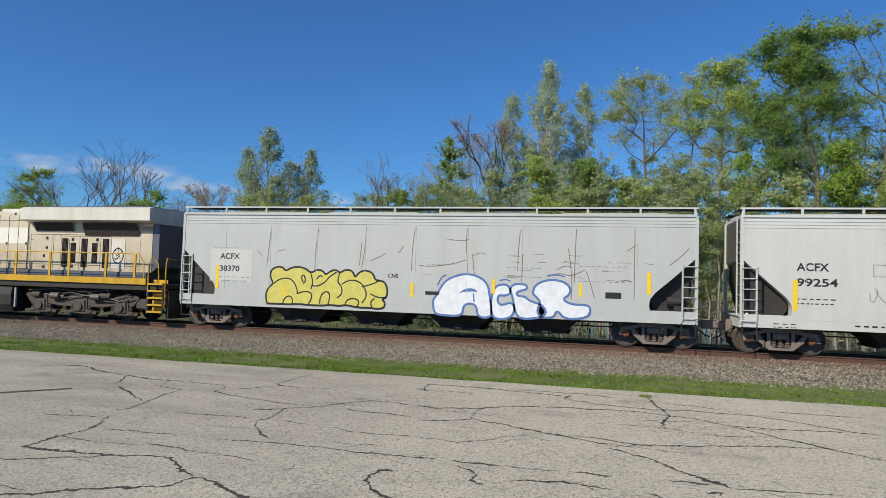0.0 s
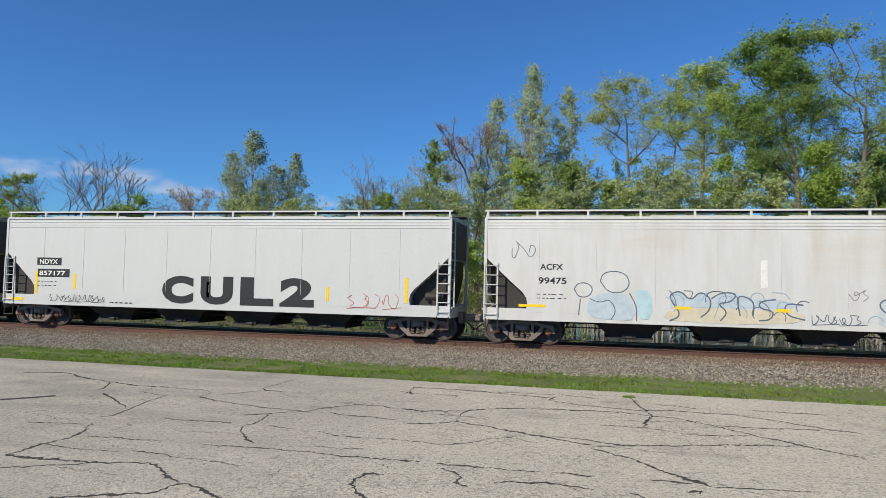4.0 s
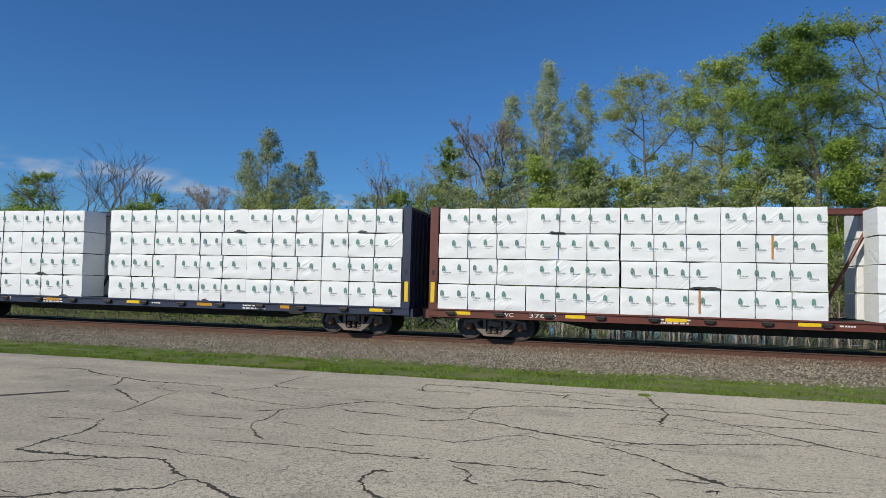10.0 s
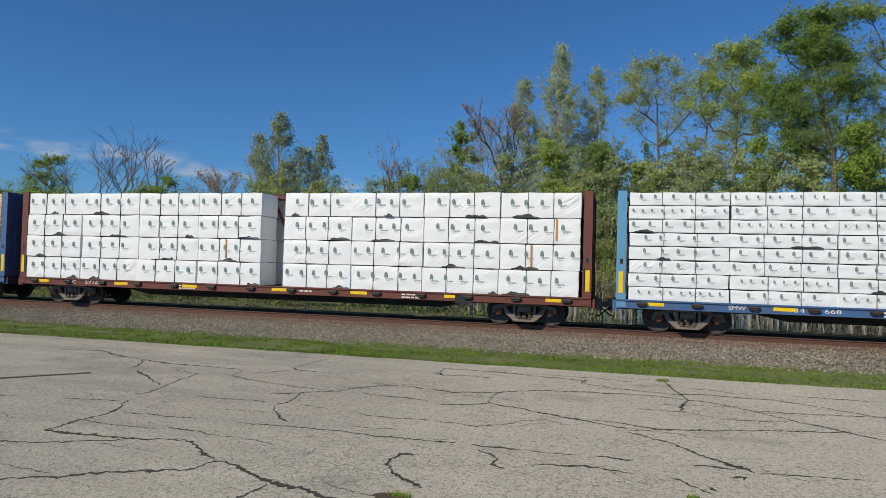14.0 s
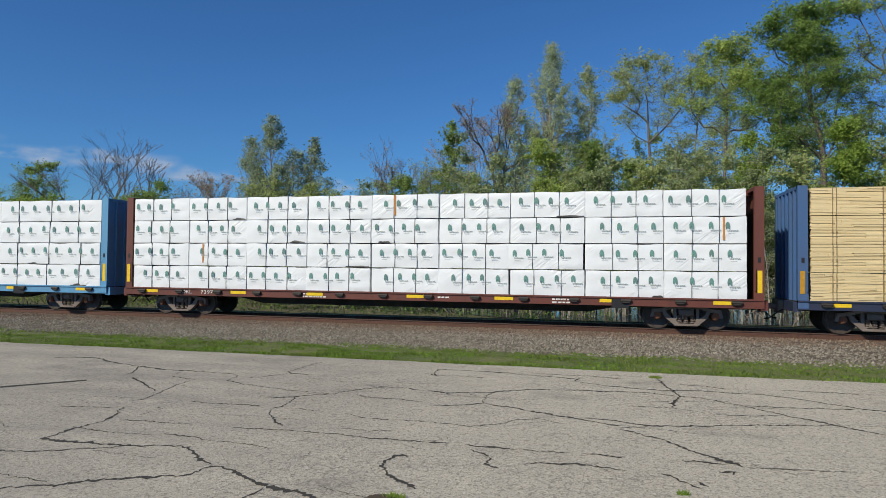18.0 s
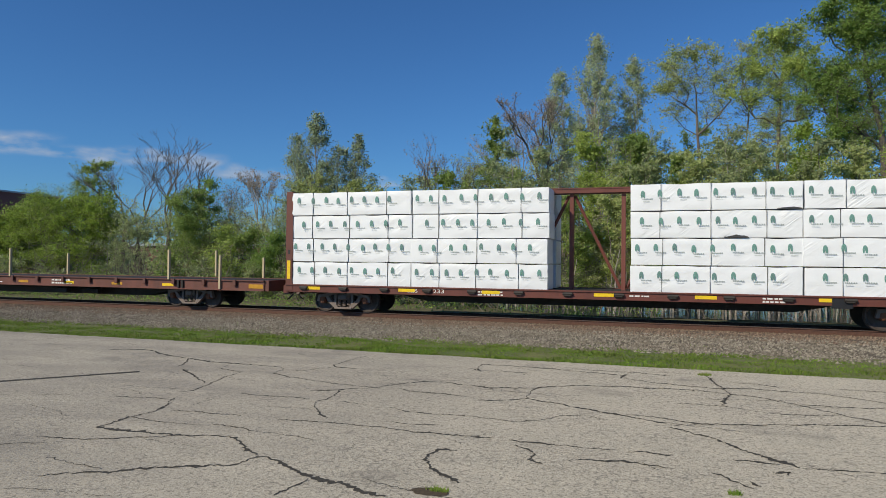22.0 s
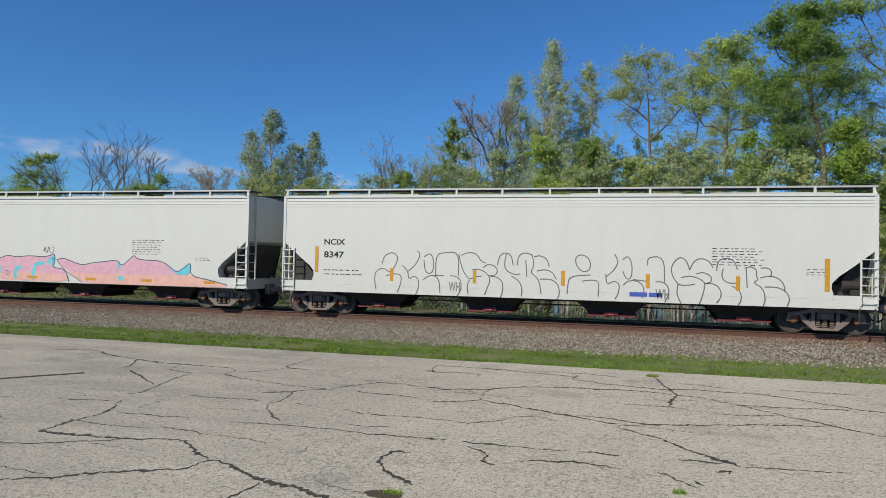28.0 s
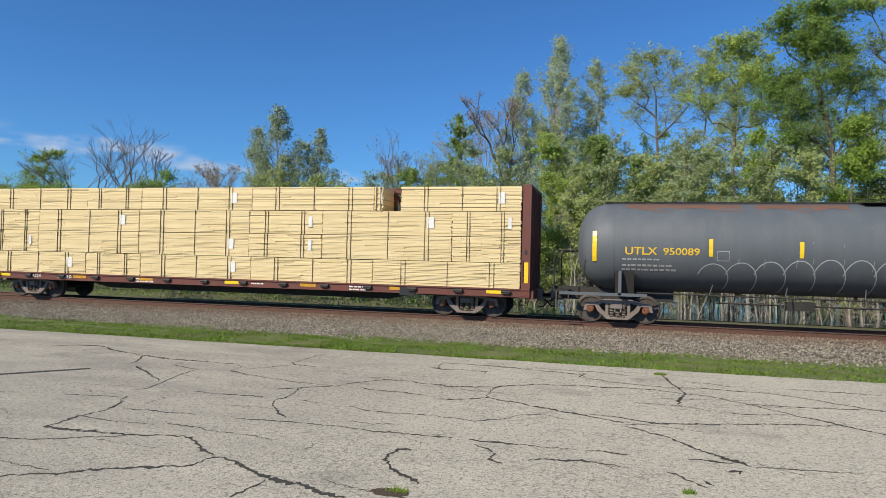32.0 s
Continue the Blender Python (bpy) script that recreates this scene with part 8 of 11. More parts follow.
def centre_beam(u, length, material, label, pack_rows, gap=None, amber=STRIPE, left_material=None, right_material=None, lines=()):
    """A centre-beam flat car; returns its thing. Packs are placed by the caller."""
    L = length
    car = car_thing("centre_beam_flat_car", label, "flat car", u)
    part("deck", Shape().box(0.0, L, -1.42, 1.42, 0.92, 1.03), UNDER, car)
    for k in (-1, 1):
        y = k * 1.45
        part("side_sill", Shape().box(0.0, L, y - 0.05, y + 0.05, 0.76, 1.05).box(0.0, L, *sorted((y + k * 0.05, y + k * 0.09)), 1.0, 1.05), material, car)
    part("centre_sill", Shape().prism([(0.1, 0.95), (L - 0.1, 0.95), (L - 0.1, 0.66), (L - 4.4, 0.66), (L - 5.4, 0.46), (5.4, 0.46), (4.4, 0.66), (0.1, 0.66)], -0.25, 0.25), UNDER, car)
    # cable winches along the sill
    winch = Shape().box(-0.13, 0.13, -1.585, -1.5, 0.84, 0.98, 0.02).tube([(-0.16, -1.55, 0.93), (0.16, -1.55, 0.93)], 0.05, 8).mesh("winch", UNDER)
    n = round((L - 1.6) / 1.62)
    for i in range(n + 1):
        w = part("winch", winch, None, car, "dark cable winch")
        w.location = (0.8 + (L - 1.6) * i / n, 0, 0)
    for i in range(7):
        x = L * (0.05 + 0.9 * i / 6) + (0.35 if i in (1, 3) else 0)
        part("reflector_stripe", Shape().panel(x - 0.32, x + 0.32, 0.86, 0.97, -1.505, 0.004), amber if i % 3 else STRIPE, car, "yellow reflective stripe")
    # bulkheads
    for e, x, mm in ((1, 0.0, left_material or material), (-1, L, right_material or material)):
        b = part("bulkhead", Shape().box(*sorted((x + e * 0.06, x + e * 0.12)), -1.4, 1.4, 1.03, 4.5), mm, car, "end bulkhead with corner posts")
        for k in (-1, 1):
            y = k * 1.42
            part("bulkhead_post", Shape().prism([(x + e * 0.0, 0.8), (x + e * 0.30, 0.8), (x + e * 0.28, 4.58), (x + e * 0.0, 4.58)], *sorted((y - 0.09, y + 0.09))), mm, b)
        ribs = Shape()
        for i in range(5):
            yy = -1.0 + 0.5 * i
            ribs.box(*sorted((x - e * 0.02, x + e * 0.06)), yy - 0.04, yy + 0.04, 1.03, 4.5)
        ribs.box(*sorted((x + e * 0.0, x + e * 0.28)), -1.42, 1.42, 4.48, 4.58)
        part("bulkhead_rib", ribs, mm, b)
        part("post_stripe", Shape().panel(*sorted((x + e * 0.06, x + e * 0.20)), 1.25, 1.95, -1.512, 0.004), STRIPE if material in (RED_OX,) or e < 0 else amber, b, "yellow reflective stripe")
        # flat black patch in place of the dark inside a hole
        part("hole_patch", Shape().panel(*sorted((x + e * 0.10, x + e * 0.19)), 2.2, 2.36, -1.512, 0.003), INK, b)
        part("grab_iron", Shape().tube([(x + e * 0.26, -1.52, 1.3), (x + e * 0.26, -1.56, 1.32), (x + e * 0.26, -1.56, 2.0), (x + e * 0.26, -1.52, 2.02)], 0.014, 5), mm, b)
    # the beam: top chord, posts and diagonals
    part("top_chord", Shape().box(0.1, L - 0.1, -0.28, 0.28, 4.42, 4.56).box(0.1, L - 0.1, -0.3, 0.3, 4.56, 4.6), material, car, "top chord of the centre beam")
    m = 13
    for i in range(1, m):
        x = L * i / m
        part("beam_post", Shape().box(x - 0.07, x + 0.07, -0.14, 0.14, 1.03, 4.42), material, car)
    for i in range(m):
        a, b = L * i / m + 0.1, L * (i + 1) / m - 0.1
        z0, z1 = (1.1, 4.35)
        part("diagonal", Shape().tube([(a, 0, z0 if i % 2 else z1), (b, 0, z1 if i % 2 else z0)], 0.06, 6), material, car)
    if lines:
        s = Shape()
        for body, x, w in lines:
            write(s, body, x, 0.84, -1.508, 0.13, w)
        bars(s, L * 0.33, 0.9, -1.508, 0.9, 2, 0.1, 0.05, MARK_RNG)
        bars(s, L * 0.55, 0.88, -1.508, 0.5, 1, 0.1, 0.05, MARK_RNG)
        bars(s, L * 0.72, 0.9, -1.508, 0.8, 2, 0.1, 0.05, MARK_RNG)
        pieces("letter", s, CHALK, car)
    part("data_panel", Shape().panel(L - 4.6, L - 4.05, 0.68, 0.98, -1.506, 0.004), INK, car)
    for x in (2.25, L - 2.25):
        freight_truck(car, u, x)
    couplers(car, -0.1, L + 0.1)
    pieces("end_sill", Shape().box(-0.12, 0.1, -1.45, 1.45, 0.7, 1.0).box(L - 0.1, L + 0.12, -1.45, 1.45, 0.7, 1.0), material, car)
    return car


def load(u, length, spans, rows, group, label, **kw):
    """Stacks of packs on both sides of the beam. spans: start and length of each stack."""
    z0, total = 1.05, 3.5
    h = total / rows
    for x, w in spans:
        for j in range(rows):
            if rows > 4 and pack_rng.random() < 0.5:
                pack(u, x + w / 2, -0.885, z0 + j * h, w - 0.012, h, group, label, **{**kw, "scale": 0.42, "step": 0.3})
            else:
                pack(u, x + w / 2, -0.885, z0 + j * h, w - 0.012, h, group, label, **kw)
    far_load(u, [(x, w, z0 + j * h, h) for x, w in spans for j in range(rows)], group, WRAP)


def runs(start, w, count):
    return [(start + w * i, w) for i in range(count)]


WRAP_LABEL = "white plastic-wrapped lumber pack with green printed marks"
GROUP = "wrapped lumber packs on the flat cars"
c = centre_beam(-142.4, 23.3, RED_OX, "oxide-red centre-beam flat car loaded with white lumber packs", 4, lines=(("WC", 2.55, 0.42), ("37892", 3.5, 0.9)))
load(-142.4, 23.3, runs(0.3, 3.06, 4) + runs(13.84, 3.06, 3), 4, GROUP, WRAP_LABEL, scale=0.86)
c = centre_beam(-166.35, 23.25, NAVY_CB, "dark blue centre-beam flat car loaded with white lumber packs", 4, amber=AMBER, lines=(("SMW", 2.9, 0.5), ("735", 4.6, 0.45), ("720", 5.6, 0.45)))
load(-166.35, 23.25, runs(0.32, 3.06, 3) + runs(10.7, 3.06, 4), 4, GROUP, WRAP_LABEL, scale=0.86)
c = centre_beam(-190.45, 23.25, BLUE_CB, "blue centre-beam flat car with rusty end and thin lumber packs", 7, left_material=SKY_CB, right_material=NAVY_CB, lines=(("SMW", 3.4, 0.5), ("734", 5.1, 0.45), ("668", 6.1, 0.45)))
load(-190.45, 23.25, runs(0.35, 3.06, 3) + runs(10.45, 3.06, 4), 8, GROUP, "thin white wrapped lumber pack with grey printed marks", scale=0.62, step=0.5, green=MARK_DARK, material=WRAP_B)
c = centre_beam(-214.6, 23.35, RED_OX, "oxide-red centre-beam flat car with loosely wrapped lumber", 4, lines=(("WC", 2.5, 0.35), ("37168", 3.3, 0.8)))
load(-214.6, 23.35, runs(0.3, 2.72, 4) + runs(12.1, 2.72, 4), 4, GROUP, "loosely wrapped white lumber pack with torn flaps", green=MARK_LOOSE, scale=0.84)
c = centre_beam(-262.6, 23.3, RED_OX, "oxide-red centre-beam flat car full of white lumber packs", 4, lines=(("NOKL", 2.4, 0.6), ("739742", 3.4, 0.8)))
load(-262.6, 23.3, runs(0.32, 2.5, 9), 4, GROUP, WRAP_LABEL)
c = centre_beam(-286.67, 23.17, SKY_CB, "light blue centre-beam flat car with open diagonal bracing", 4, lines=(("GNRR", 2.6, 0.6), ("7338", 4.2, 0.55)))
load(-286.67, 23.17, runs(0.25, 4.95, 2) + runs(12.75, 5.05, 2), 4, GROUP, WRAP_LABEL, step=0.6)
c = centre_beam(-310.7, 23.15, RED_OX, "oxide-red centre-beam flat car with a gap in its load", 4, lines=(("626", 5.0, 0.4), ("233", 6.0, 0.4)))
load(-310.7, 23.15, runs(0.2, 4.95, 2) + runs(12.75, 5.05, 2), 4, GROUP, WRAP_LABEL, step=0.55)

BARE = "bare board packs on the flat cars"
c = centre_beam(-238.36, 22.95, NAVY_CB, "dark blue centre-beam flat car stacked with bare yellow boards", 4, left_material=BLUE_CB, right_material=BLUE_CB, amber=AMBER, lines=(("735", 3.0, 0.45),))
for x, w in runs(0.35, 2.75, 4) + runs(11.6, 2.75, 4):
    for j in range(4):
        bare_pack(-238.36, x + w / 2, -0.885, 1.05 + 0.87 * j, w - 0.03, 0.87, BARE)
far_load(-238.36, [(x, w, 1.05 + 0.87 * j, 0.87) for x, w in runs(0.35, 2.75, 4) + runs(11.6, 2.75, 4) for j in range(4)], BARE, PINE)
c = centre_beam(-454.5, 23.3, RED_OX, "oxide-red centre-beam flat car stacked with bare yellow boards", 5, amber=AMBER, lines=(("AOK", 2.6, 0.5), ("28010", 3.9, 0.7)))
boxes = []
for j in range(4):
    x = 0.35
    for w in ((4.9, 2.6, 4.9, 4.9, 5.35) if j in (0, 3) else (2.5, 4.9, 4.9, 3.0, 4.9, 2.5)):
        w = min(w, 22.97 - x)
        if j == 3 and x < 18.0 < x + w:      # a short pack leaves a hole in the top row
            bare_pack(-454.5, (x + 18.0) / 2, -0.885, 1.05 + 0.875 * j, 17.98 - x, 0.875, BARE)
            w, x = x + w - 18.65, 18.65
        if w > 0.4:
            bare_pack(-454.5, x + w / 2, -0.885, 1.05 + 0.875 * j, w - 0.02, 0.875, BARE)
            boxes.append((x, w, 1.05 + 0.875 * j, 0.875))
        x += w
far_load(-454.5, boxes, BARE, PINE)

# ---- empty flat cars ----


def flat_car(u, length, material, label, number, stakes):
    L = length
    car = car_thing("empty_flat_car", label, "flat car", u)
    part("deck", Shape().box(0.15, L - 0.15, -1.4, 1.4, 1.06, 1.14), UNDER, car)
    for k in (-1, 1):
        y = k * 1.45
        pieces("side_sill", Shape().box(0.15, L - 0.15, y - 0.04, y + 0.04, 0.76, 1.15).box(0.15, L - 0.15, *sorted((y, y + k * 0.1)), 1.12, 1.16).box(0.15, L - 0.15, *sorted((y, y + k * 0.08)), 0.74, 0.78), material, car)
    part("centre_sill", Shape().prism([(0.2, 1.05), (L - 0.2, 1.05), (L - 0.2, 0.7), (L - 5.2, 0.7), (L - 6.6, 0.38), (6.6, 0.38), (5.2, 0.7), (0.2, 0.7)], -0.45, 0.45), UNDER, car, "black fish-belly centre sill")
    pocket = Shape().box(-0.07, 0.07, -1.60, -1.5, 0.93, 1.16, 0.01).mesh("stake_pocket", material)
    n = round(L / 1.45)
    for i in range(1, n):
        p = part("stake_pocket", pocket, None, car)
        p.location = (L * i / n, 0, 0)
    pieces("tie_down", Shape().box(3.4, 3.48, -1.56, -1.49, 0.8, 1.1).box(3.6, 3.68, -1.56, -1.49, 0.8, 1.1).box(L - 4.2, L - 4.12, -1.56, -1.49, 0.8, 1.1).box(L - 4.0, L - 3.92, -1.56, -1.49, 0.8, 1.1), UNDER, car)
    for i in range(8):
        x = L * (0.17 + 0.66 * i / 7)
        part("reflector_stripe", Shape().panel(x - 0.28, x + 0.28, 0.86, 0.97, -1.492, 0.005), STRIPE if i % 2 else AMBER, car, "yellow reflective stripe")
    part("reflector_stripe", Shape().panel(0.2, 0.75, 0.84, 1.04, -1.492, 0.006).panel(L - 0.85, L - 0.2, 0.84, 1.0, -1.492, 0.006), AMBER, car)
    part("placard", Shape().panel(10.0, 10.66, 0.8, 1.08, -1.492, 0.006), CHALK, car, "white square placard")
    s = Shape()
    write(s, number, 6.15, 0.83, -1.497, 0.17, 1.1)
    s.quad((5.78, -1.497, 0.83), (5.88, -1.497, 0.83), (5.88, -1.497, 1.0), (5.78, -1.497, 1.0)).quad((5.95, -1.497, 0.83), (6.05, -1.497, 0.83), (6.05, -1.497, 1.0), (5.95, -1.497, 1.0))
    bars(s, 16.8, 0.97, -1.497, 1.3, 2, 0.13, 0.07, MARK_RNG)
    bars(s, 12.6, 0.84, -1.497, 1.2, 1, 0.1, 0.05, MARK_RNG)
    bars(s, 8.3, 0.95, -1.497, 0.6, 2, 0.1, 0.05, MARK_RNG)
    pieces("letter", s, CHALK, car)
    part("brake_gear", Shape().box(16.5, 17.1, -1.0, -0.7, 0.42, 0.66, 0.03).tube([(18.0, -0.9, 0.55), (18.9, -0.9, 0.55)], 0.14, 10), UNDER, car)
    for i, (x, k, h) in enumerate(stakes):
        st = part("wooden_stake", Shape().box(x - 0.045, x + 0.045, k * 1.53 - 0.05, k * 1.53 + 0.05, 0.95, h, 0.008), STAKE, car, "pale upright wooden stake")
        st.rotation_euler = (0, g.uniform(-0.012, 0.012), 0)
    pieces("end_sill", Shape().box(-0.02, 0.15, -1.45, 1.45, 0.74, 1.16).box(L - 0.15, L + 0.02, -1.45, 1.45, 0.74, 1.16), material, car)
    part("brake_wheel", Shape().tube([(L - 0.3, -1.2, 0.95), (L - 0.3, -1.3, 0.95)], 0.2, 14), UNDER, car)
    for x in (4.1, L - 3.95):
        freight_truck(car, u, x)
    couplers(car, 0.0, L)
    return car


def pairs(places, tops):
    """Stakes that stand opposite one another on both sides."""
    return [(x, k, h - 0.05 * (k > 0)) for x, h in zip(places, tops) for k in (-1, 1)]


f15 = flat_car(-339.2, 27.7, RED_DK, "empty rust-red flat car with upright wooden stakes", "639976", pairs((2.06, 4.54, 14.43, 23.08, 25.53), (2.25, 2.22, 2.2, 2.17, 2.28)))
scribble(f15, 0.9, 0.82, 1.05, 0.2, 9, spray("pale_pink", (0.6, 0.42, 0.4)), g, y=-1.5, width=0.045)
flat_car(-367.45, 27.5, paint("dark_brown_flat_car", (0.085, 0.04, 0.03), (0.04, 0.028, 0.024), 0.55, 0.7, 0.35), "empty dark brown flat car with upright wooden stakes", "639011", pairs((1.5, 4.0, 12.9, 22.92, 25.34), (2.3, 2.2, 2.3, 2.15, 2.3)))

# ---- white hoppers and tank car ----
h17 = hopper(-387.9, 19.55, FRESH_WHITE, "clean white covered hopper car with outlined graffiti", cut_top=2.62, cut_x=1.2, cut_low=1.25, bays=4, post_step=1.62, grey_cut=True)
lettering(h17, [("NCIX", 1.65, 2.55, 0.23, 0.85), ("8347", 1.65, 2.08, 0.25, 0.82)], INK, [(1.65, 1.62, 1.6, 2, 0.15, 0.07), (14.9, 2.6, 1.5, 7, 0.085, 0.05), (17.6, 2.0, 0.6, 3, 0.08, 0.04)])
stripes(h17, [(1.3, 1.55, 0.13, 0.93), (4.2, 1.3, 0.12, 0.45), (7.2, 1.3, 0.12, 0.45), (10.2, 1.3, 0.12, 0.5), (12.9, 1.3, 0.12, 0.45), (15.6, 1.3, 0.12, 0.45), (18.1, 1.35, 0.14, 1.0)], AMBER)
spray_line(h17, DARK_LINE, 1, 0.032, (3.68, 0.99), (3.61, 1.43), (3.69, 1.67), (3.98, 1.76), (4.2, 1.56), (4.4, 1.85), (4.5, 2.15), (4.29, 2.33), (3.97, 2.2), (3.89, 1.88))
spray_line(h17, DARK_LINE, 1, 0.032, (4.05, 1.48), (4.41, 1.57), (4.64, 1.5), (4.59, 1.15), (4.47, 0.89))
spray_line(h17, DARK_LINE, 1, 0.032, (4.65, 1.86), (4.87, 1.66), (4.88, 1.36), (5.1, 1.51), (5.27, 1.37), (5.26, 1.08), (5.16, 0.83))
spray_line(h17, DARK_LINE, 1, 0.032, (4.87, 1.66), (5.13, 1.87), (5.33, 2.27), (5.18, 2.38))
spray_line(h17, DARK_LINE, 1, 0.032, (5.44, 2.07), (5.49, 1.64), (5.7, 1.58), (5.81, 1.78), (5.77, 2.18), (5.64, 2.31), (5.44, 2.17))
spray_line(h17, DARK_LINE, 1, 0.032, (5.41, 1.36), (5.62, 1.52), (5.86, 1.53), (6.01, 1.35), (6.04, 0.94))
spray_line(h17, DARK_LINE, 1, 0.032, (5.86, 1.53), (6.17, 1.53))
spray_line(h17, DARK_LINE, 1, 0.032, (5.88, 1.49), (5.87, 2.28), (6.25, 2.34), (6.69, 2.35), (6.69, 1.55))
spray_line(h17, DARK_LINE, 1, 0.032, (6.41, 1.54), (6.67, 1.51), (6.8, 1.32), (6.78, 1.02), (6.65, 0.84))
spray_line(h17, DARK_LINE, 1, 0.032, (6.69, 2.29), (6.78, 1.9), (6.91, 1.61), (7.09, 1.42), (7.27, 1.52), (7.51, 1.55))
spray_line(h17, DARK_LINE, 1, 0.032, (7.09, 1.42), (7, 1.22), (7.04, 0.93))
spray_line(h17, DARK_LINE, 1, 0.032, (7.15, 1.75), (7.42, 1.8), (7.7, 1.65), (7.82, 1.44), (7.71, 1.15), (7.62, 0.91))
spray_line(h17, DARK_LINE, 1, 0.032, (7.82, 1.54), (8.05, 1.54), (8.25, 1.36), (8.24, 1.01), (8.15, 0.82))
spray_line(h17, DARK_LINE, 1, 0.032, (7.56, 1.84), (7.69, 1.96), (7.95, 1.93), (8.07, 1.74), (7.98, 1.58), (7.74, 1.57))
spray_line(h17, DARK_LINE, 1, 0.032, (8.35, 2.32), (8.28, 1.97), (8.36, 1.74), (8.67, 1.62), (8.82, 1.66))
spray_line(h17, DARK_LINE, 1, 0.032, (8.54, 1.58), (8.79, 1.43), (8.91, 1.18), (8.88, 0.9))
spray_line(h17, DARK_LINE, 1, 0.032, (9.01, 2.14), (9.06, 1.57))
spray_line(h17, DARK_LINE, 1, 0.032, (9.21, 2.33), (9.31, 1.96), (9.17, 1.72), (9.36, 1.58), (9.49, 1.39), (9.54, 1.01))
spray_line(h17, DARK_LINE, 1, 0.032, (9.39, 1.77), (9.68, 1.83), (9.92, 1.74), (10.04, 1.5))
spray_line(h17, DARK_LINE, 1, 0.032, (9.49, 1.5), (9.87, 1.51), (10.11, 1.35), (10.16, 1.03), (10.07, 0.84))
spray_line(h17, DARK_LINE, 1, 0.032, (6.78, 2.25), (7.05, 2.37), (7.35, 2.3), (7.46, 2.07), (7.65, 2))
spray_line(h17, DARK_LINE, 1, 0.032, (8.05, 1.93), (8.12, 2.28), (8.33, 2.38), (8.52, 2.28), (8.59, 1.94))
spray_line(h17, DARK_LINE, 1, 0.032, (8.72, 1.94), (8.77, 2.29), (9, 2.39), (9.23, 2.3))
spray_line(h17, DARK_LINE, 1, 0.032, (9.29, 2.24), (9.48, 2.3), (9.72, 2.19), (9.8, 1.93))
spray_line(h17, DARK_LINE, 1, 0.032, (10.4, 1.04), (10.43, 1.42), (10.48, 1.57), (10.7, 1.65), (11.16, 1.68))
spray_line(h17, DARK_LINE, 1, 0.032, (10.69, 1.99), (10.88, 1.77), (11.1, 1.81), (11.17, 2.03), (11.06, 2.27), (10.84, 2.36), (10.65, 2.25), (10.69, 1.99))
spray_line(h17, DARK_LINE, 1, 0.032, (10.89, 1.47), (11.25, 1.53), (11.43, 1.46), (11.42, 1.17), (11.4, 0.98))
spray_line(h17, DARK_LINE, 1, 0.032, (11.64, 1.73), (11.67, 1.36), (11.88, 1.51), (12.08, 1.43), (12.06, 1.13), (11.94, 0.91))
spray_line(h17, DARK_LINE, 1, 0.032, (11.66, 1.64), (11.88, 1.83), (12.05, 2.11), (11.92, 2.38))
spray_line(h17, DARK_LINE, 1, 0.032, (12.18, 1.83), (12.29, 1.56), (12.45, 1.6), (12.48, 2.02), (12.35, 2.35), (12.17, 2.2))
spray_line(h17, DARK_LINE, 1, 0.032, (12.19, 1.37), (12.36, 1.53), (12.64, 1.53), (12.82, 1.39), (12.86, 1.12), (12.79, 0.97))
spray_line(h17, DARK_LINE, 1, 0.032, (12.5, 1.57), (12.94, 1.52))
spray_line(h17, DARK_LINE, 1, 0.032, (12.95, 2.03), (12.95, 2.31), (13.45, 2.32), (13.48, 1.5))
spray_line(h17, DARK_LINE, 1, 0.032, (13.2, 1.51), (13.43, 1.52), (13.6, 1.36), (13.62, 1.11), (13.49, 0.87))
spray_line(h17, DARK_LINE, 1, 0.032, (13.89, 1.46), (13.72, 1.69), (13.66, 1.96), (13.8, 2.23), (13.97, 2.33), (14.14, 2.2), (14.23, 1.92))
spray_line(h17, DARK_LINE, 1, 0.032, (13.97, 1.66), (14.23, 1.74), (14.48, 1.67), (14.7, 1.54), (14.67, 1.27), (14.54, 0.85))
spray_line(h17, DARK_LINE, 1, 0.032, (13.89, 1.46), (14.06, 1.41), (14.4, 1.47))
spray_line(h17, DARK_LINE, 1, 0.032, (13.89, 1.46), (13.84, 1.15), (13.98, 0.85))
spray_line(h17, DARK_LINE, 1, 0.032, (14.7, 1.5), (14.94, 1.51), (15.14, 1.37), (15.19, 1.11), (15.04, 0.89))
spray_line(h17, DARK_LINE, 1, 0.032, (14.43, 1.8), (14.65, 1.86), (14.9, 1.72), (14.87, 1.54), (14.7, 1.5))
spray_line(h17, DARK_LINE, 1, 0.032, (15.23, 1.99), (15.17, 1.73), (15.3, 1.55), (15.57, 1.52), (15.73, 1.6))
spray_line(h17, DARK_LINE, 1, 0.032, (15.48, 1.45), (15.73, 1.3), (15.78, 1.04), (15.66, 0.82))
spray_line(h17, DARK_LINE, 1, 0.032, (15.89, 2.01), (15.93, 1.39))
spray_line(h17, DARK_LINE, 1, 0.032, (15.85, 2.01), (16.02, 2.07), (16.21, 1.96), (16.17, 1.79), (16.26, 1.67), (16.09, 1.57), (16.38, 1.41), (16.46, 1.06), (16.39, 0.85))
spray_line(h17, DARK_LINE, 1, 0.032, (16.3, 1.72), (16.62, 1.8), (16.89, 1.67), (17, 1.46), (16.99, 1.32))
spray_line(h17, DARK_LINE, 1, 0.032, (16.43, 1.44), (16.78, 1.45), (17.05, 1.32), (17.15, 1.08), (17.07, 0.86))
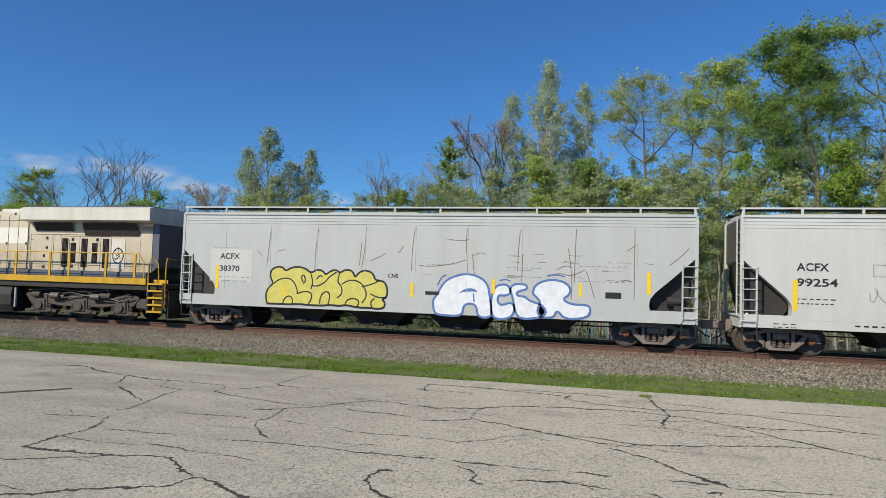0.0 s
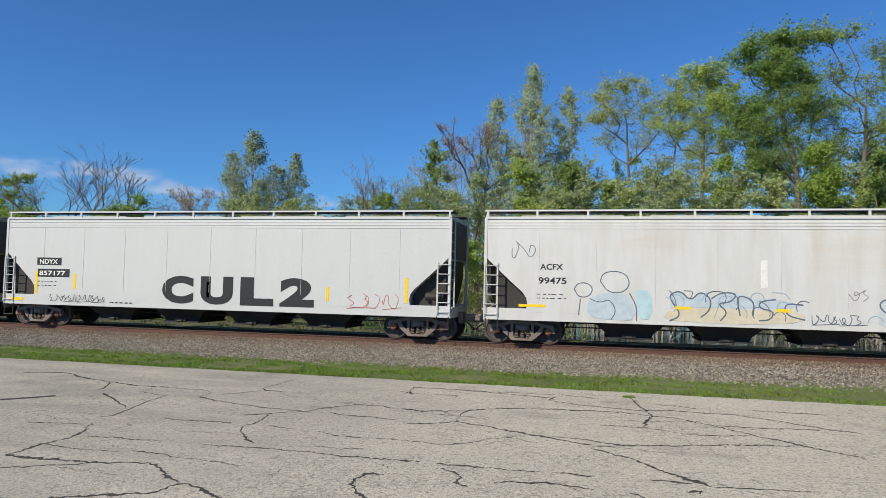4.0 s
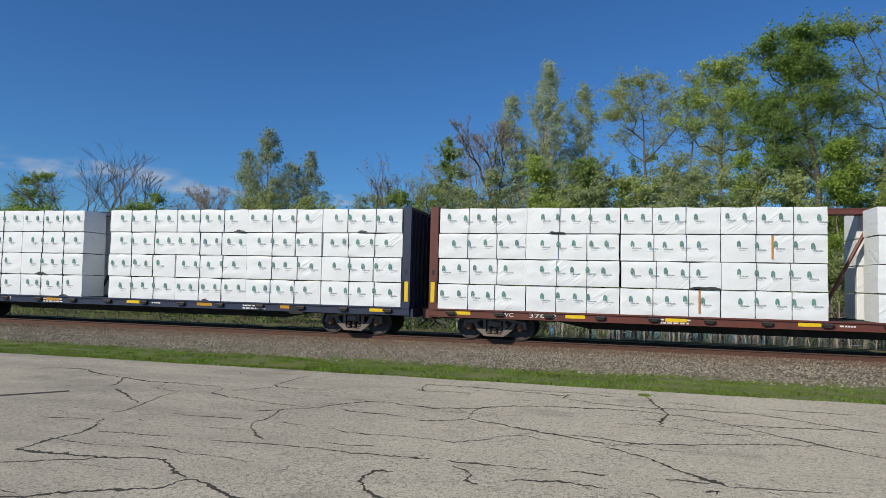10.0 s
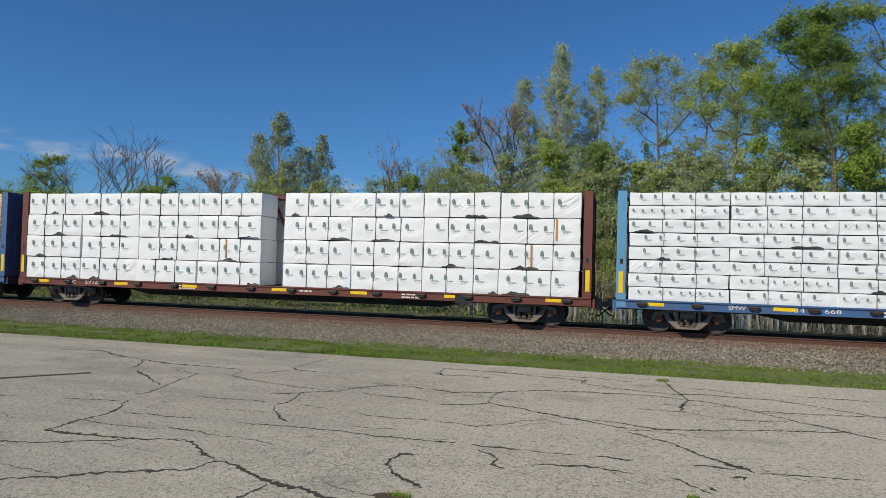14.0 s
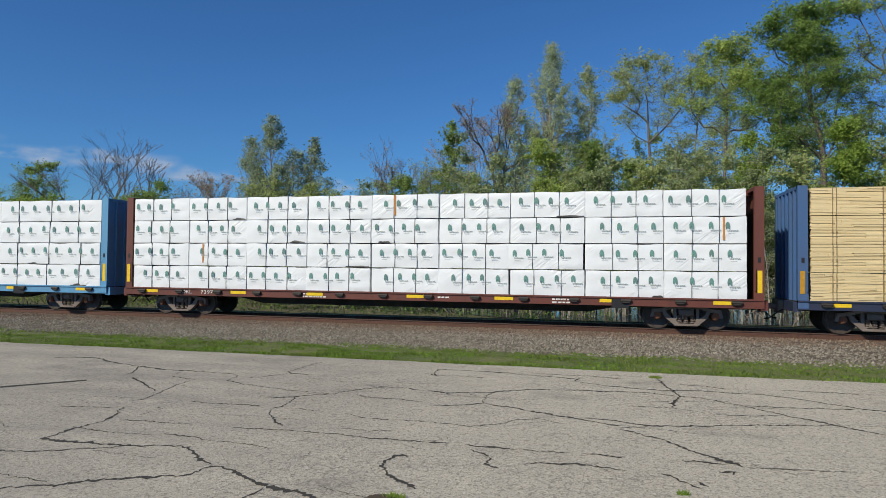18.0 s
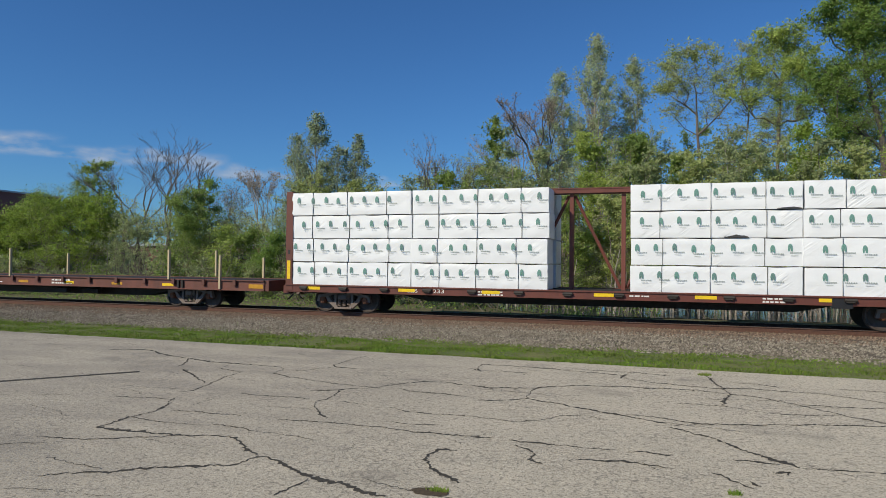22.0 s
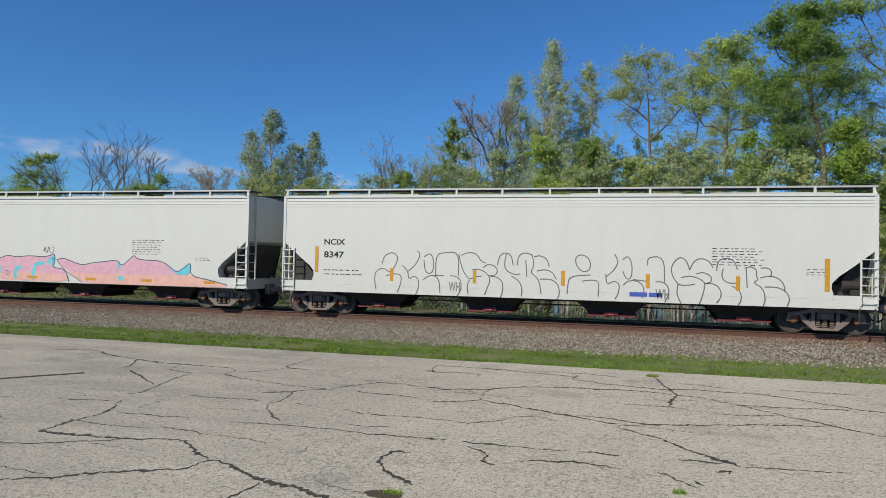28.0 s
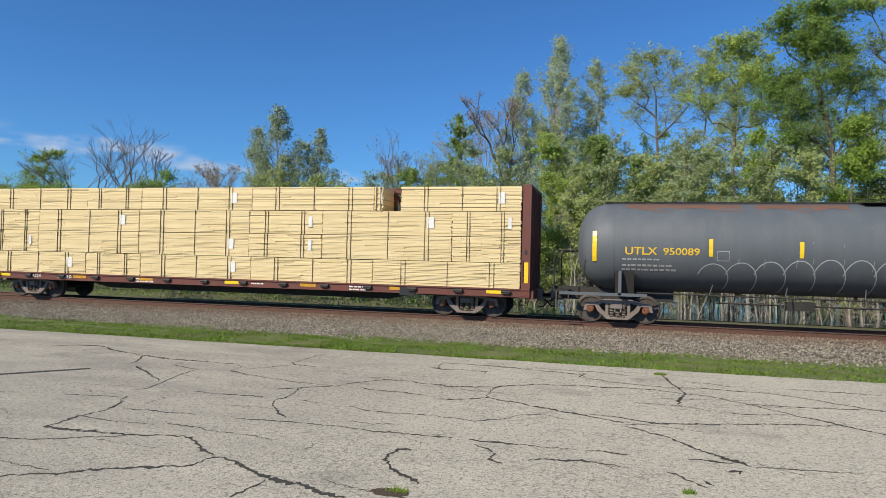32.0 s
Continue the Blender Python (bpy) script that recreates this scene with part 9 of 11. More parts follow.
spray_line(h17, DARK_LINE, 1, 0.032, (16.31, 2.02), (16.5, 2.04), (16.63, 1.94), (16.6, 1.76))
spray_line(h17, DARK_LINE, 1, 0.032, (14.23, 1.92), (14.36, 2.21), (14.56, 2.3), (14.81, 2.22), (14.93, 1.99))
spray_line(h17, DARK_LINE, 1, 0.032, (15.03, 1.9), (15.06, 2.22), (15.31, 2.33), (15.56, 2.23), (15.64, 1.95))
lettering(h17, [("WH", 6.35, 1.0, 0.36, 0.42), ("WH", 13.2, 0.95, 0.36, 0.45)], GREY_LINE, name="scrawl")
part("maker_mark", Shape().quad((12.4, SIDE, 1.02), (12.95, SIDE, 1.02), (12.95, SIDE, 1.16), (12.4, SIDE, 1.16)).quad((13.0, SIDE, 1.02), (13.4, SIDE, 1.02), (13.4, SIDE, 1.16), (13.0, SIDE, 1.16)), spray("maker_blue", (0.05, 0.1, 0.4)), h17)
h18 = hopper(-409.0, 19.65, FRESH_WHITE, "clean white covered hopper car with pink and turquoise graffiti", cut_top=2.65, cut_x=1.2, cut_low=1.25, bays=4, post_step=1.62, grey_cut=True)
lettering(h18, [("DOWX", 1.65, 2.55, 0.23, 1.05), ("69934", 1.65, 2.1, 0.24, 1.05), ("LD LMT", 1.65, 1.7, 0.085, 0.45), ("LT WT", 1.65, 1.55, 0.085, 0.4), ("C", 3.3, 2.2, 0.11, 0.09), ("PLATE", 3.25, 2.34, 0.05, 0.2)], INK, [(2.2, 1.7, 0.5, 1, 0.1, 0.08), (2.2, 1.55, 0.45, 1, 0.1, 0.08), (14.55, 2.6, 1.5, 7, 0.09, 0.05), (17.4, 1.95, 0.6, 2, 0.08, 0.04)])
stripes(h18, [(x, 0.98, 0.5, 0.1) for x in (1.2, 3.6, 6.6, 9.5, 12.4, 15.0, 17.8)], AMBER)
pink, aqua, peach = spray("pink", (0.62, 0.36, 0.44)), spray("aqua", (0.12, 0.52, 0.62)), spray("peach", (0.68, 0.4, 0.34))
ink_blue = spray("ink_blue", (0.05, 0.09, 0.15))
spray_fill(h18, pink, 2, (10.95, 1.77), (11.27, 1.86), (11.79, 1.69), (12.2, 1.57), (12.71, 1.69), (13.21, 1.73), (13.9, 1.82), (14.06, 1.57), (14.4, 1.8), (14.64, 2.05), (14.84, 1.83), (15.84, 1.84), (16.22, 1.65), (16.6, 1.36), (16.97, 1.61), (17.23, 1.8), (17.16, 1.28), (16.88, 1.27), (14.01, 1.24), (12.2, 1.26), (11.38, 1.32))
spray_fill(h18, peach, 2.5, (11.38, 1.32), (12.2, 1.26), (14.01, 1.24), (16.88, 1.27), (17.16, 1.28), (17.98, 1.14), (18.8, 0.96), (18.8, 0.86), (16.88, 0.85), (14.02, 0.84), (12.21, 0.87), (11.8, 1.12))
spray_fill(h18, aqua, 3, (16.18, 1.63), (16.6, 1.36), (16.97, 1.59), (17.23, 1.79), (17.16, 1.28), (16.58, 1.3))
spray_fill(h18, aqua, 3, (13.89, 1.18), (14.23, 1.17), (14.05, 0.92))
spray_fill(h18, aqua, 3, (13.91, 1.79), (14.05, 1.55), (14.01, 1.39), (13.85, 1.64))
spray_line(h18, ink_blue, 4, 0.035, (10.95, 1.77), (11.27, 1.86), (11.79, 1.69), (12.2, 1.57), (12.71, 1.69), (13.21, 1.73), (13.9, 1.82), (14.06, 1.57), (14.4, 1.8), (14.64, 2.05), (14.84, 1.83), (15.84, 1.84), (16.22, 1.65), (16.6, 1.36), (16.97, 1.61), (17.23, 1.8), (17.16, 1.28), (17.98, 1.14), (18.8, 0.96))
spray_line(h18, ink_blue, 4, 0.025, (10.95, 1.77), (11.38, 1.32), (11.8, 1.12), (12.21, 0.89))
spray_fill(h18, pink, 2, (6.74, 1.73), (6.83, 1.96), (7.05, 1.8), (7.52, 1.75), (8.13, 1.8), (8.51, 1.93), (8.89, 1.84), (9.63, 1.92), (10.22, 1.87), (10.66, 1.94), (10.83, 2.04), (10.89, 1.75), (10.73, 1.44), (11.38, 1.41), (11.59, 0.89), (10.23, 0.88), (8.3, 0.9), (7.07, 0.94), (6.36, 1.16), (6.83, 1.22))
spray_fill(h18, aqua, 2.5, (5.9, 1.13), (6.43, 1.53), (6.37, 1.21), (6.91, 1.16), (7.22, 0.94), (6.44, 0.92))
spray_fill(h18, peach, 2.4, (7.07, 0.94), (7.22, 1.23), (8.75, 1.21), (10.52, 1.23), (11.49, 1.14), (11.59, 0.89), (10.23, 0.88), (8.3, 0.9))
spray_line(h18, aqua, 3, 0.14, (7.69, 0.96), (7.77, 1.6), (8.08, 1.54), (8.05, 0.97))
spray_line(h18, aqua, 3, 0.14, (8.9, 0.96), (8.89, 1.39), (9.22, 1.44))
spray_line(h18, aqua, 3, 0.14, (9.79, 0.93), (9.84, 1.58), (10.37, 1.63))
spray_line(h18, aqua, 3, 0.14, (10.51, 1.63), (10.83, 1.95), (10.75, 1.48))
spray_line(h18, pink, 3.5, 0.1, (8.3, 0.98), (8.38, 1.58), (8.83, 1.43), (8.48, 0.95))
spray_line(h18, ink_blue, 4, 0.035, (5.9, 1.13), (6.43, 1.53), (6.37, 1.21), (6.83, 1.22), (6.74, 1.73), (6.83, 1.96), (7.05, 1.8), (7.52, 1.75), (8.13, 1.8), (8.51, 1.93), (8.89, 1.84), (9.63, 1.92), (10.22, 1.87), (10.66, 1.94), (10.83, 2.04), (10.89, 1.75), (10.73, 1.44), (11.38, 1.41), (11.59, 0.89))
spray_line(h18, ink_blue, 4, 0.03, (8.41, 1.26), (8.57, 1.27), (8.6, 1.11), (8.45, 1.09), (8.41, 1.26))
part("plate_frame", ribbon(Shape(), [(3.2, 2.14), (3.5, 2.14), (3.5, 2.43), (3.2, 2.43)], 0.014, SIDE - 0.002, True), INK, h18)
scribble(h18, 10.3, 2.05, 0.4, 0.25, 5, BLACK_SPRAY, g)


def tank_car(u):
    car = car_thing("tank_car", "weathered dark grey pressure tank car with chalky arcs", "tank car", u)
    L, R, zc = 19.3, 1.5, 2.58
    rings = []
    for x, r in ((0, 0.12), (0.05, 0.55), (0.16, 0.9), (0.34, 1.18), (0.6, 1.37), (0.9, 1.47), (1.2, R), (6, R), (13, R), (L - 1.2, R), (L - 0.9, 1.47), (L - 0.6, 1.37), (L - 0.34, 1.18), (L - 0.16, 0.9), (L - 0.05, 0.55), (L, 0.12)):
        rings.append([(x, r * math.cos(2 * math.pi * k / 40), zc + r * math.sin(2 * math.pi * k / 40)) for k in range(40)])
    tank = part("tank", Shape().loft(rings), TANK_GREY, car, smooth=True)
    bands = Shape()
    for x in (1.25, 4.1, 7.2, 10.3, 13.4, 16.4, 18.05):
        bands.loft([[(x + d, (R + 0.006) * math.cos(2 * math.pi * k / 40), zc + (R + 0.006) * math.sin(2 * math.pi * k / 40)) for k in range(40)] for d in (-0.012, 0.012)])
    part("weld_band", bands, TANK_GREY, tank)
    rustband = Shape()
    for x0, x1 in ((1.6, 5.2), (5.6, 8.3), (11.0, 15.5), (16.6, 18.2)):
        rustband.loft([[(x0 + (x1 - x0) * i / 6, -(R + 0.004) * math.cos(a), zc + (R + 0.004) * math.sin(a)) for a in (0.95 + 0.1 * math.sin(i * 1.7 + x0), 1.1, 1.25)] for i in range(7)], caps=False, closed=False)
    part("rust_stain", rustband, paint("rust_film", (0.19, 0.10, 0.06), (0.12, 0.09, 0.08), 0.7), tank)

    def on_tank(z):
        return -math.sqrt(max(0.01, R * R - (z - zc) ** 2)) - 0.006

    def decal(shape):
        """Bends flat lettering round the tank."""
        shape.v = [(x, on_tank(z) + (y - SIDE), z) for x, y, z in shape.v]
        return shape

    s = Shape()
    write(s, "UTLX", 1.6, 2.29, SIDE, 0.25, 1.0, 0.018)
    write(s, "950089", 2.78, 2.3, SIDE, 0.23, 1.1, 0.014)
    part("reporting_mark", decal(s), GOLD, tank)
    s = Shape()
    bars(s, 1.5, 2.12, SIDE, 1.2, 1, 0.1, 0.05, MARK_RNG)
    bars(s, 1.5, 1.92, SIDE, 1.9, 2, 0.14, 0.06, MARK_RNG)
    bars(s, 9.9, 3.1, SIDE, 0.4, 1, 0.1, 0.06, MARK_RNG)
    ribbon(s, [(4.4, 2.15), (4.75, 2.15), (4.75, 2.45), (4.4, 2.45)], 0.02, SIDE, True)
    part("lettering", decal(s), GALV, tank)
    s = Shape()
    ribbon(s, [(16.72, 2.02), (17.84, 2.02), (17.84, 2.5), (16.72, 2.5)], 0.02, SIDE, True)
    for r in range(7):
        ribbon(s, [(16.72, 2.08 + 0.06 * r), (17.84, 2.08 + 0.06 * r)], 0.006, SIDE)
    for q in (16.98, 17.4):
        ribbon(s, [(q, 2.02), (q, 2.5)], 0.012, SIDE)
    for x, w in ((16.76, 0.18), (17.03, 0.32), (17.45, 0.34)):
        bars(s, x, 2.44, SIDE, w, 7, 0.06, 0.032, MARK_RNG, 0.85)
    part("data_stencil", decal(s), GALV, tank)
    for x, h in ((0.55, 1.0), (4.15, 0.55), (6.75, 0.5), (9.4, 0.5), (12.2, 0.5), (15.0, 0.5), (18.35, 1.0)):
        z = 2.05 if h > 0.8 else 2.28
        yy = -(1.36 if h > 0.8 else R) - 0.01
        if h > 0.8:
            # bent over the swelling end of the tank
            from_end = min(x, L - x - 0.14)
            s = Shape()
            s.loft([[(x + dx, -math.sqrt((1.37 + 0.1 * min(1, max(0, from_end + (dx if x < 5 else 0.14 - dx) - 0.6) / 0.3)) ** 2 - (z + h * q / 6 - zc) ** 2) - 0.02, z + h * q / 6) for q in range(7)] for dx in (0, 0.14)], caps=False, closed=False)
            part("reflector_stripe", s, STRIPE, tank, "tall yellow reflective stripe")
        else:
            part("reflector_stripe", decal(Shape().add([(x + dx, SIDE, z + h * q / 8) for q in range(9) for dx in (0, 0.12)], [(2 * q, 2 * q + 1, 2 * q + 3, 2 * q + 2) for q in range(8)])), STRIPE, tank, "dull yellow reflective stripe")
    part("emergency_panel", decal(Shape().quad((13.35, SIDE, 1.68), (14.15, SIDE, 1.68), (14.15, SIDE, 1.95), (13.35, SIDE, 1.95))), STRIPE, tank, "yellow notice panel")
    s = Shape()
    bars(s, 13.42, 1.86, SIDE - 0.003, 0.66, 1, 0.1, 0.03, MARK_RNG)
    bars(s, 13.42, 1.73, SIDE - 0.003, 0.66, 1, 0.1, 0.07, MARK_RNG, 0.9)
    part("notice_print", decal(s), INK, tank)
    part("contents_panel", decal(Shape().add([(x, SIDE, 1.64 + 0.07 * q) for q in range(9) for x in (15.1, 16.25)], [(2 * q, 2 * q + 1, 2 * q + 3, 2 * q + 2) for q in range(8)])), INK, tank, "black painted panel")
    s = Shape()
    write(s, "NON-ODORIZED", 15.2, 2.08, SIDE - 0.003, 0.1, 0.95)
    write(s, "LIQUEFIED", 15.22, 1.95, SIDE - 0.003, 0.1, 0.7)
    write(s, "PETROLEUM", 15.22, 1.82, SIDE - 0.003, 0.1, 0.78)
    write(s, "GAS", 15.22, 1.69, SIDE - 0.003, 0.1, 0.28)
    part("contents_lettering", decal(s), GOLD, tank)
    s = Shape()
    for i in range(14):
        c0 = 4.3 + 0.83 * i
        k = 0.25 + 0.2 * min(1, i / 4)
        ribbon(s, [(c0 + 0.47 * math.cos(a), 1.55 + (k + 0.25) * math.sin(a)) for a in (math.pi * (-0.22 + 1.12 * q / 16) for q in range(17))], 0.03, SIDE - 0.002)
    part("chalk_arcs", decal(s), spray("chalk_white", (0.42, 0.43, 0.43)), tank, "row of pale overlapping arcs")
    s = Shape()
    for i in range(16):
        x = 5 + i * 0.75 + g.uniform(-0.2, 0.2)
        ribbon(s, [(x, 2.6 + g.uniform(0, 0.8)), (x + 0.02, 2.2), (x, 1.9 + g.uniform(-0.1, 0.2))], 0.015, SIDE - 0.001)
    pieces("water_streak", decal(s), spray("chalk_grey", (0.3, 0.31, 0.31)), tank)
    # frame, platform and fittings
    for x0, x1 in ((-0.75, 3.2), (L - 3.2, L + 0.75)):
        part("stub_sill", Shape().box(x0, x1, -0.3, 0.3, 0.72, 1.15), UNDER, car)
    for e, x in ((1, -0.7), (-1, L + 0.7)):
        part("end_platform", Shape().box(*sorted((x, x + e * 0.5)), -1.4, 1.4, 1.0, 1.06), UNDER, car)
        part("side_bolster", Shape().box(*sorted((x + e * 2.1, x + e * 2.2)), -1.42, -1.2, 0.95, 1.75).box(*sorted((x + e * 0.2, x + e * 3.0)), -1.42, -1.36, 0.92, 1.02), TANK_GREY, car)
        part("end_rail", Shape().tube([(x + e * 0.02, -1.4, 1.06), (x + e * 0.02, -1.4, 2.25), (x + e * 0.15, -1.4, 2.4), (x + e * 0.8, -1.4, 2.4)], 0.02, 6).tube([(x + e * 0.02, 1.4, 1.06), (x + e * 0.02, 1.4, 2.25), (x + e * 0.15, 1.4, 2.4), (x + e * 0.8, 1.4, 2.4)], 0.02, 6), UNDER, car)
        part("stirrup_step", Shape().tube([(x + e * 0.1, -1.4, 1.0), (x + e * 0.1, -1.4, 0.45), (x + e * 0.5, -1.4, 0.45), (x + e * 0.5, -1.4, 1.0)], 0.02, 6), TRUCK, car)
        part("saddle", Shape().prism_x([(-1.1, 1.0), (1.1, 1.0), (1.3, 1.75), (0.6, 1.25), (-0.6, 1.25), (-1.3, 1.75)], *sorted((x + e * 2.0, x + e * 2.6))), UNDER, car)
    part("brake_line", Shape().tube([(2.0, -1.3, 1.05), (L - 2.0, -1.3, 1.0)], 0.025, 6).tube([(4.5, -0.6, 0.78), (15.5, -0.6, 0.74)], 0.03, 6).box(6.6, 7.4, -0.7, -0.4, 0.62, 0.9), UNDER, car)
    for i in range(6):
        x = 4.2 + 2.2 * i
        part("pipe_hanger", Shape().tube([(x, -1.3, 1.05), (x + 0.15, -0.9, 1.35)], 0.015, 5), TANK_GREY, car)
    plat = part("top_platform", Shape().box(8.7, 11.6, -0.75, 0.75, 4.05, 4.075), UNDER, car)
    rail = Shape()
    for x in (8.8, 9.5, 11.0, 11.5):
        for y in (-0.72, 0.72):
            rail.tube([(x, y, 4.07), (x, y, 4.5)], 0.012, 6)
    for y in (-0.72, 0.72):
        for z in (4.3, 4.5):
            rail.tube([(8.8, y, z), (9.5, y, z)], 0.012, 6).tube([(11.0, y, z), (11.5, y, z)], 0.012, 6)
    part("guard_rail", rail, UNDER, plat)
    part("valve_housing", Shape().loft([[(10.2 + r * math.cos(2 * math.pi * k / 20), r * math.sin(2 * math.pi * k / 20), z) for k in range(20)] for z, r in ((4.05, 0.42), (4.45, 0.42), (4.46, 0.47), (4.55, 0.45), (4.62, 0.2))]), UNDER, plat, "round valve housing", True)
    part("walk_edge", Shape().tube([(0.9, -0.5, 4.08), (8.7, -0.5, 4.07)], 0.02, 6).tube([(11.6, -0.5, 4.07), (18.4, -0.5, 4.08)], 0.012, 6).box(0.9, 18.4, -0.3, 0.3, 4.055, 4.07), UNDER, car)
    pl = part("placard_holder", Shape().loft([[(17.55 + dx, -1.44, 1.35 + dz) for dx, dz in ((0, -0.2), (0.2, 0), (0, 0.2), (-0.2, 0))], [(17.55 + dx, -1.43, 1.35 + dz) for dx, dz in ((0, -0.2), (0.2, 0), (0, 0.2), (-0.2, 0))]]).box(17.53, 17.57, -1.42, -1.38, 0.95, 1.2), CHALK, car, "diamond placard")
    part("placard_face", Shape().quad((17.43, -1.446, 1.38), (17.55, -1.446, 1.5), (17.67, -1.446, 1.38), (17.55, -1.446, 1.30)), spray("placard_red", (0.5, 0.03, 0.03)), pl)
    for x in (1.4, L - 1.4):
        freight_truck(car, u, x)
    couplers(car, -0.7, L + 0.7)
    return car


tank_car(-429.72)

# ---- trees ----
BARK = plain("grey_brown_bark", (0.22, 0.19, 0.16), 0.9, 0, 0.5, 6)
GREY_BARK = plain("dark_grey_bark", (0.16, 0.135, 0.115), 0.9, 0, 0.5, 6)
PALE_BARK = plain("pale_grey_bark", (0.36, 0.33, 0.29), 0.9, 0, 0.5, 6)
LEAF_BRIGHT = leaf_material("bright_maple_leaf", (0.30, 0.43, 0.07), (0.44, 0.55, 0.12), (0.21, 0.32, 0.055), 0.48)
LEAF_YELLOW = leaf_material("yellow_green_leaf", (0.43, 0.55, 0.13), (0.55, 0.65, 0.20), (0.34, 0.43, 0.105), 0.5)
LEAF_GREEN = leaf_material("mid_green_leaf", (0.27, 0.39, 0.10), (0.41, 0.50, 0.15), (0.20, 0.29, 0.075), 0.48)
LEAF_DULL = leaf_material("dull_olive_leaf", (0.38, 0.46, 0.21), (0.51, 0.57, 0.30), (0.29, 0.35, 0.15), 0.5)
LEAF_STRAW = leaf_material("straw_green_leaf", (0.46, 0.54, 0.20), (0.59, 0.65, 0.29), (0.36, 0.43, 0.155), 0.5)
LEAF_GREY = leaf_material("grey_green_poplar_leaf", (0.36, 0.44, 0.26), (0.51, 0.58, 0.38), (0.25, 0.32, 0.18), 0.45)
LEAF_PALE = leaf_material("pale_poplar_leaf", (0.47, 0.56, 0.31), (0.60, 0.66, 0.43), (0.38, 0.46, 0.25), 0.48)
LEAF_BUD = leaf_material("reddish_bud", (0.42, 0.33, 0.25), (0.54, 0.44, 0.34), (0.34, 0.30, 0.22))
NEEDLE = leaf_material("dark_needles", (0.06, 0.105, 0.06), (0.11, 0.165, 0.09), (0.04, 0.075, 0.042), 0.1)
LEAF_DEEP = leaf_material("deep_green_leaf", (0.23, 0.37, 0.085), (0.36, 0.48, 0.125), (0.15, 0.255, 0.06), 0.5)


def twig(v, f, p, q, r0, r1, seg):
    """A bent, tapered bar between two points, added straight to the lists."""
    d = (q - p).normalized()
    up = Vector((0, 0, 1)) if abs(d.z) < 0.9 else Vector((1, 0, 0))
    a = d.cross(up).normalized()
    b = a.cross(d)
    n = len(v)
    for c, r in ((p, r0), (q, r1)):
        for k in range(seg):
            w = 2 * math.pi * k / seg
            v.append(tuple(c + a * (r * math.cos(w)) + b * (r * math.sin(w))))
    f.extend((n + k, n + (k + 1) % seg, n + seg + (k + 1) % seg, n + seg + k) for k in range(seg))


def leaf_cloud(name, centres, size, material, seed, lift=0.9, slim=0.6):
    """One mesh of three-cornered leaves; most of them turn their faces up and to the light."""
    rg = np.random.default_rng(seed)
    n = len(centres)
    sz = (size * rg.uniform(0.5, 1.4, n))[:, None]
    face = rg.normal(size=(n, 3)) + np.array([-0.25, -0.45, 0.8]) * lift
    face /= np.linalg.norm(face, axis=1)[:, None]
    u = rg.normal(size=(n, 3))
    u -= (u * face).sum(1)[:, None] * face
    u /= np.linalg.norm(u, axis=1)[:, None]
    w = np.cross(face, u)
    c = np.asarray(centres)
    tris = np.stack([c + u * sz * 1.1, c - u * sz * 0.6 + w * sz * slim, c - u * sz * 0.6 - w * sz * slim], 1).reshape(-1, 3)
    me = bpy.data.meshes.new(name)
    me.vertices.add(3 * n)
    me.vertices.foreach_set("co", tris.astype(np.float32).ravel())
    me.loops.add(3 * n)
    me.loops.foreach_set("vertex_index", np.arange(3 * n, dtype=np.int32))
    me.polygons.add(n)
    me.polygons.foreach_set("loop_start", np.arange(0, 3 * n, 3, dtype=np.int32))
    me.materials.append(material)
    me.update(calc_edges=True)
    return me


def girth(profile, k):
    """Half width of a crown at height k of it (0 foot, 1 top), 1 at its widest."""
    if profile == "spire":
        return 2.0 * min(1.0, 0.5 + 1.0 * k) * (1 - k) ** 0.72 + 0.05
    if profile == "round":
        return math.sin(math.pi * (0.1 + 0.88 * k ** 1.35)) ** 0.55
    return math.sin(math.pi * (0.12 + 0.86 * k ** 0.95)) ** 0.6


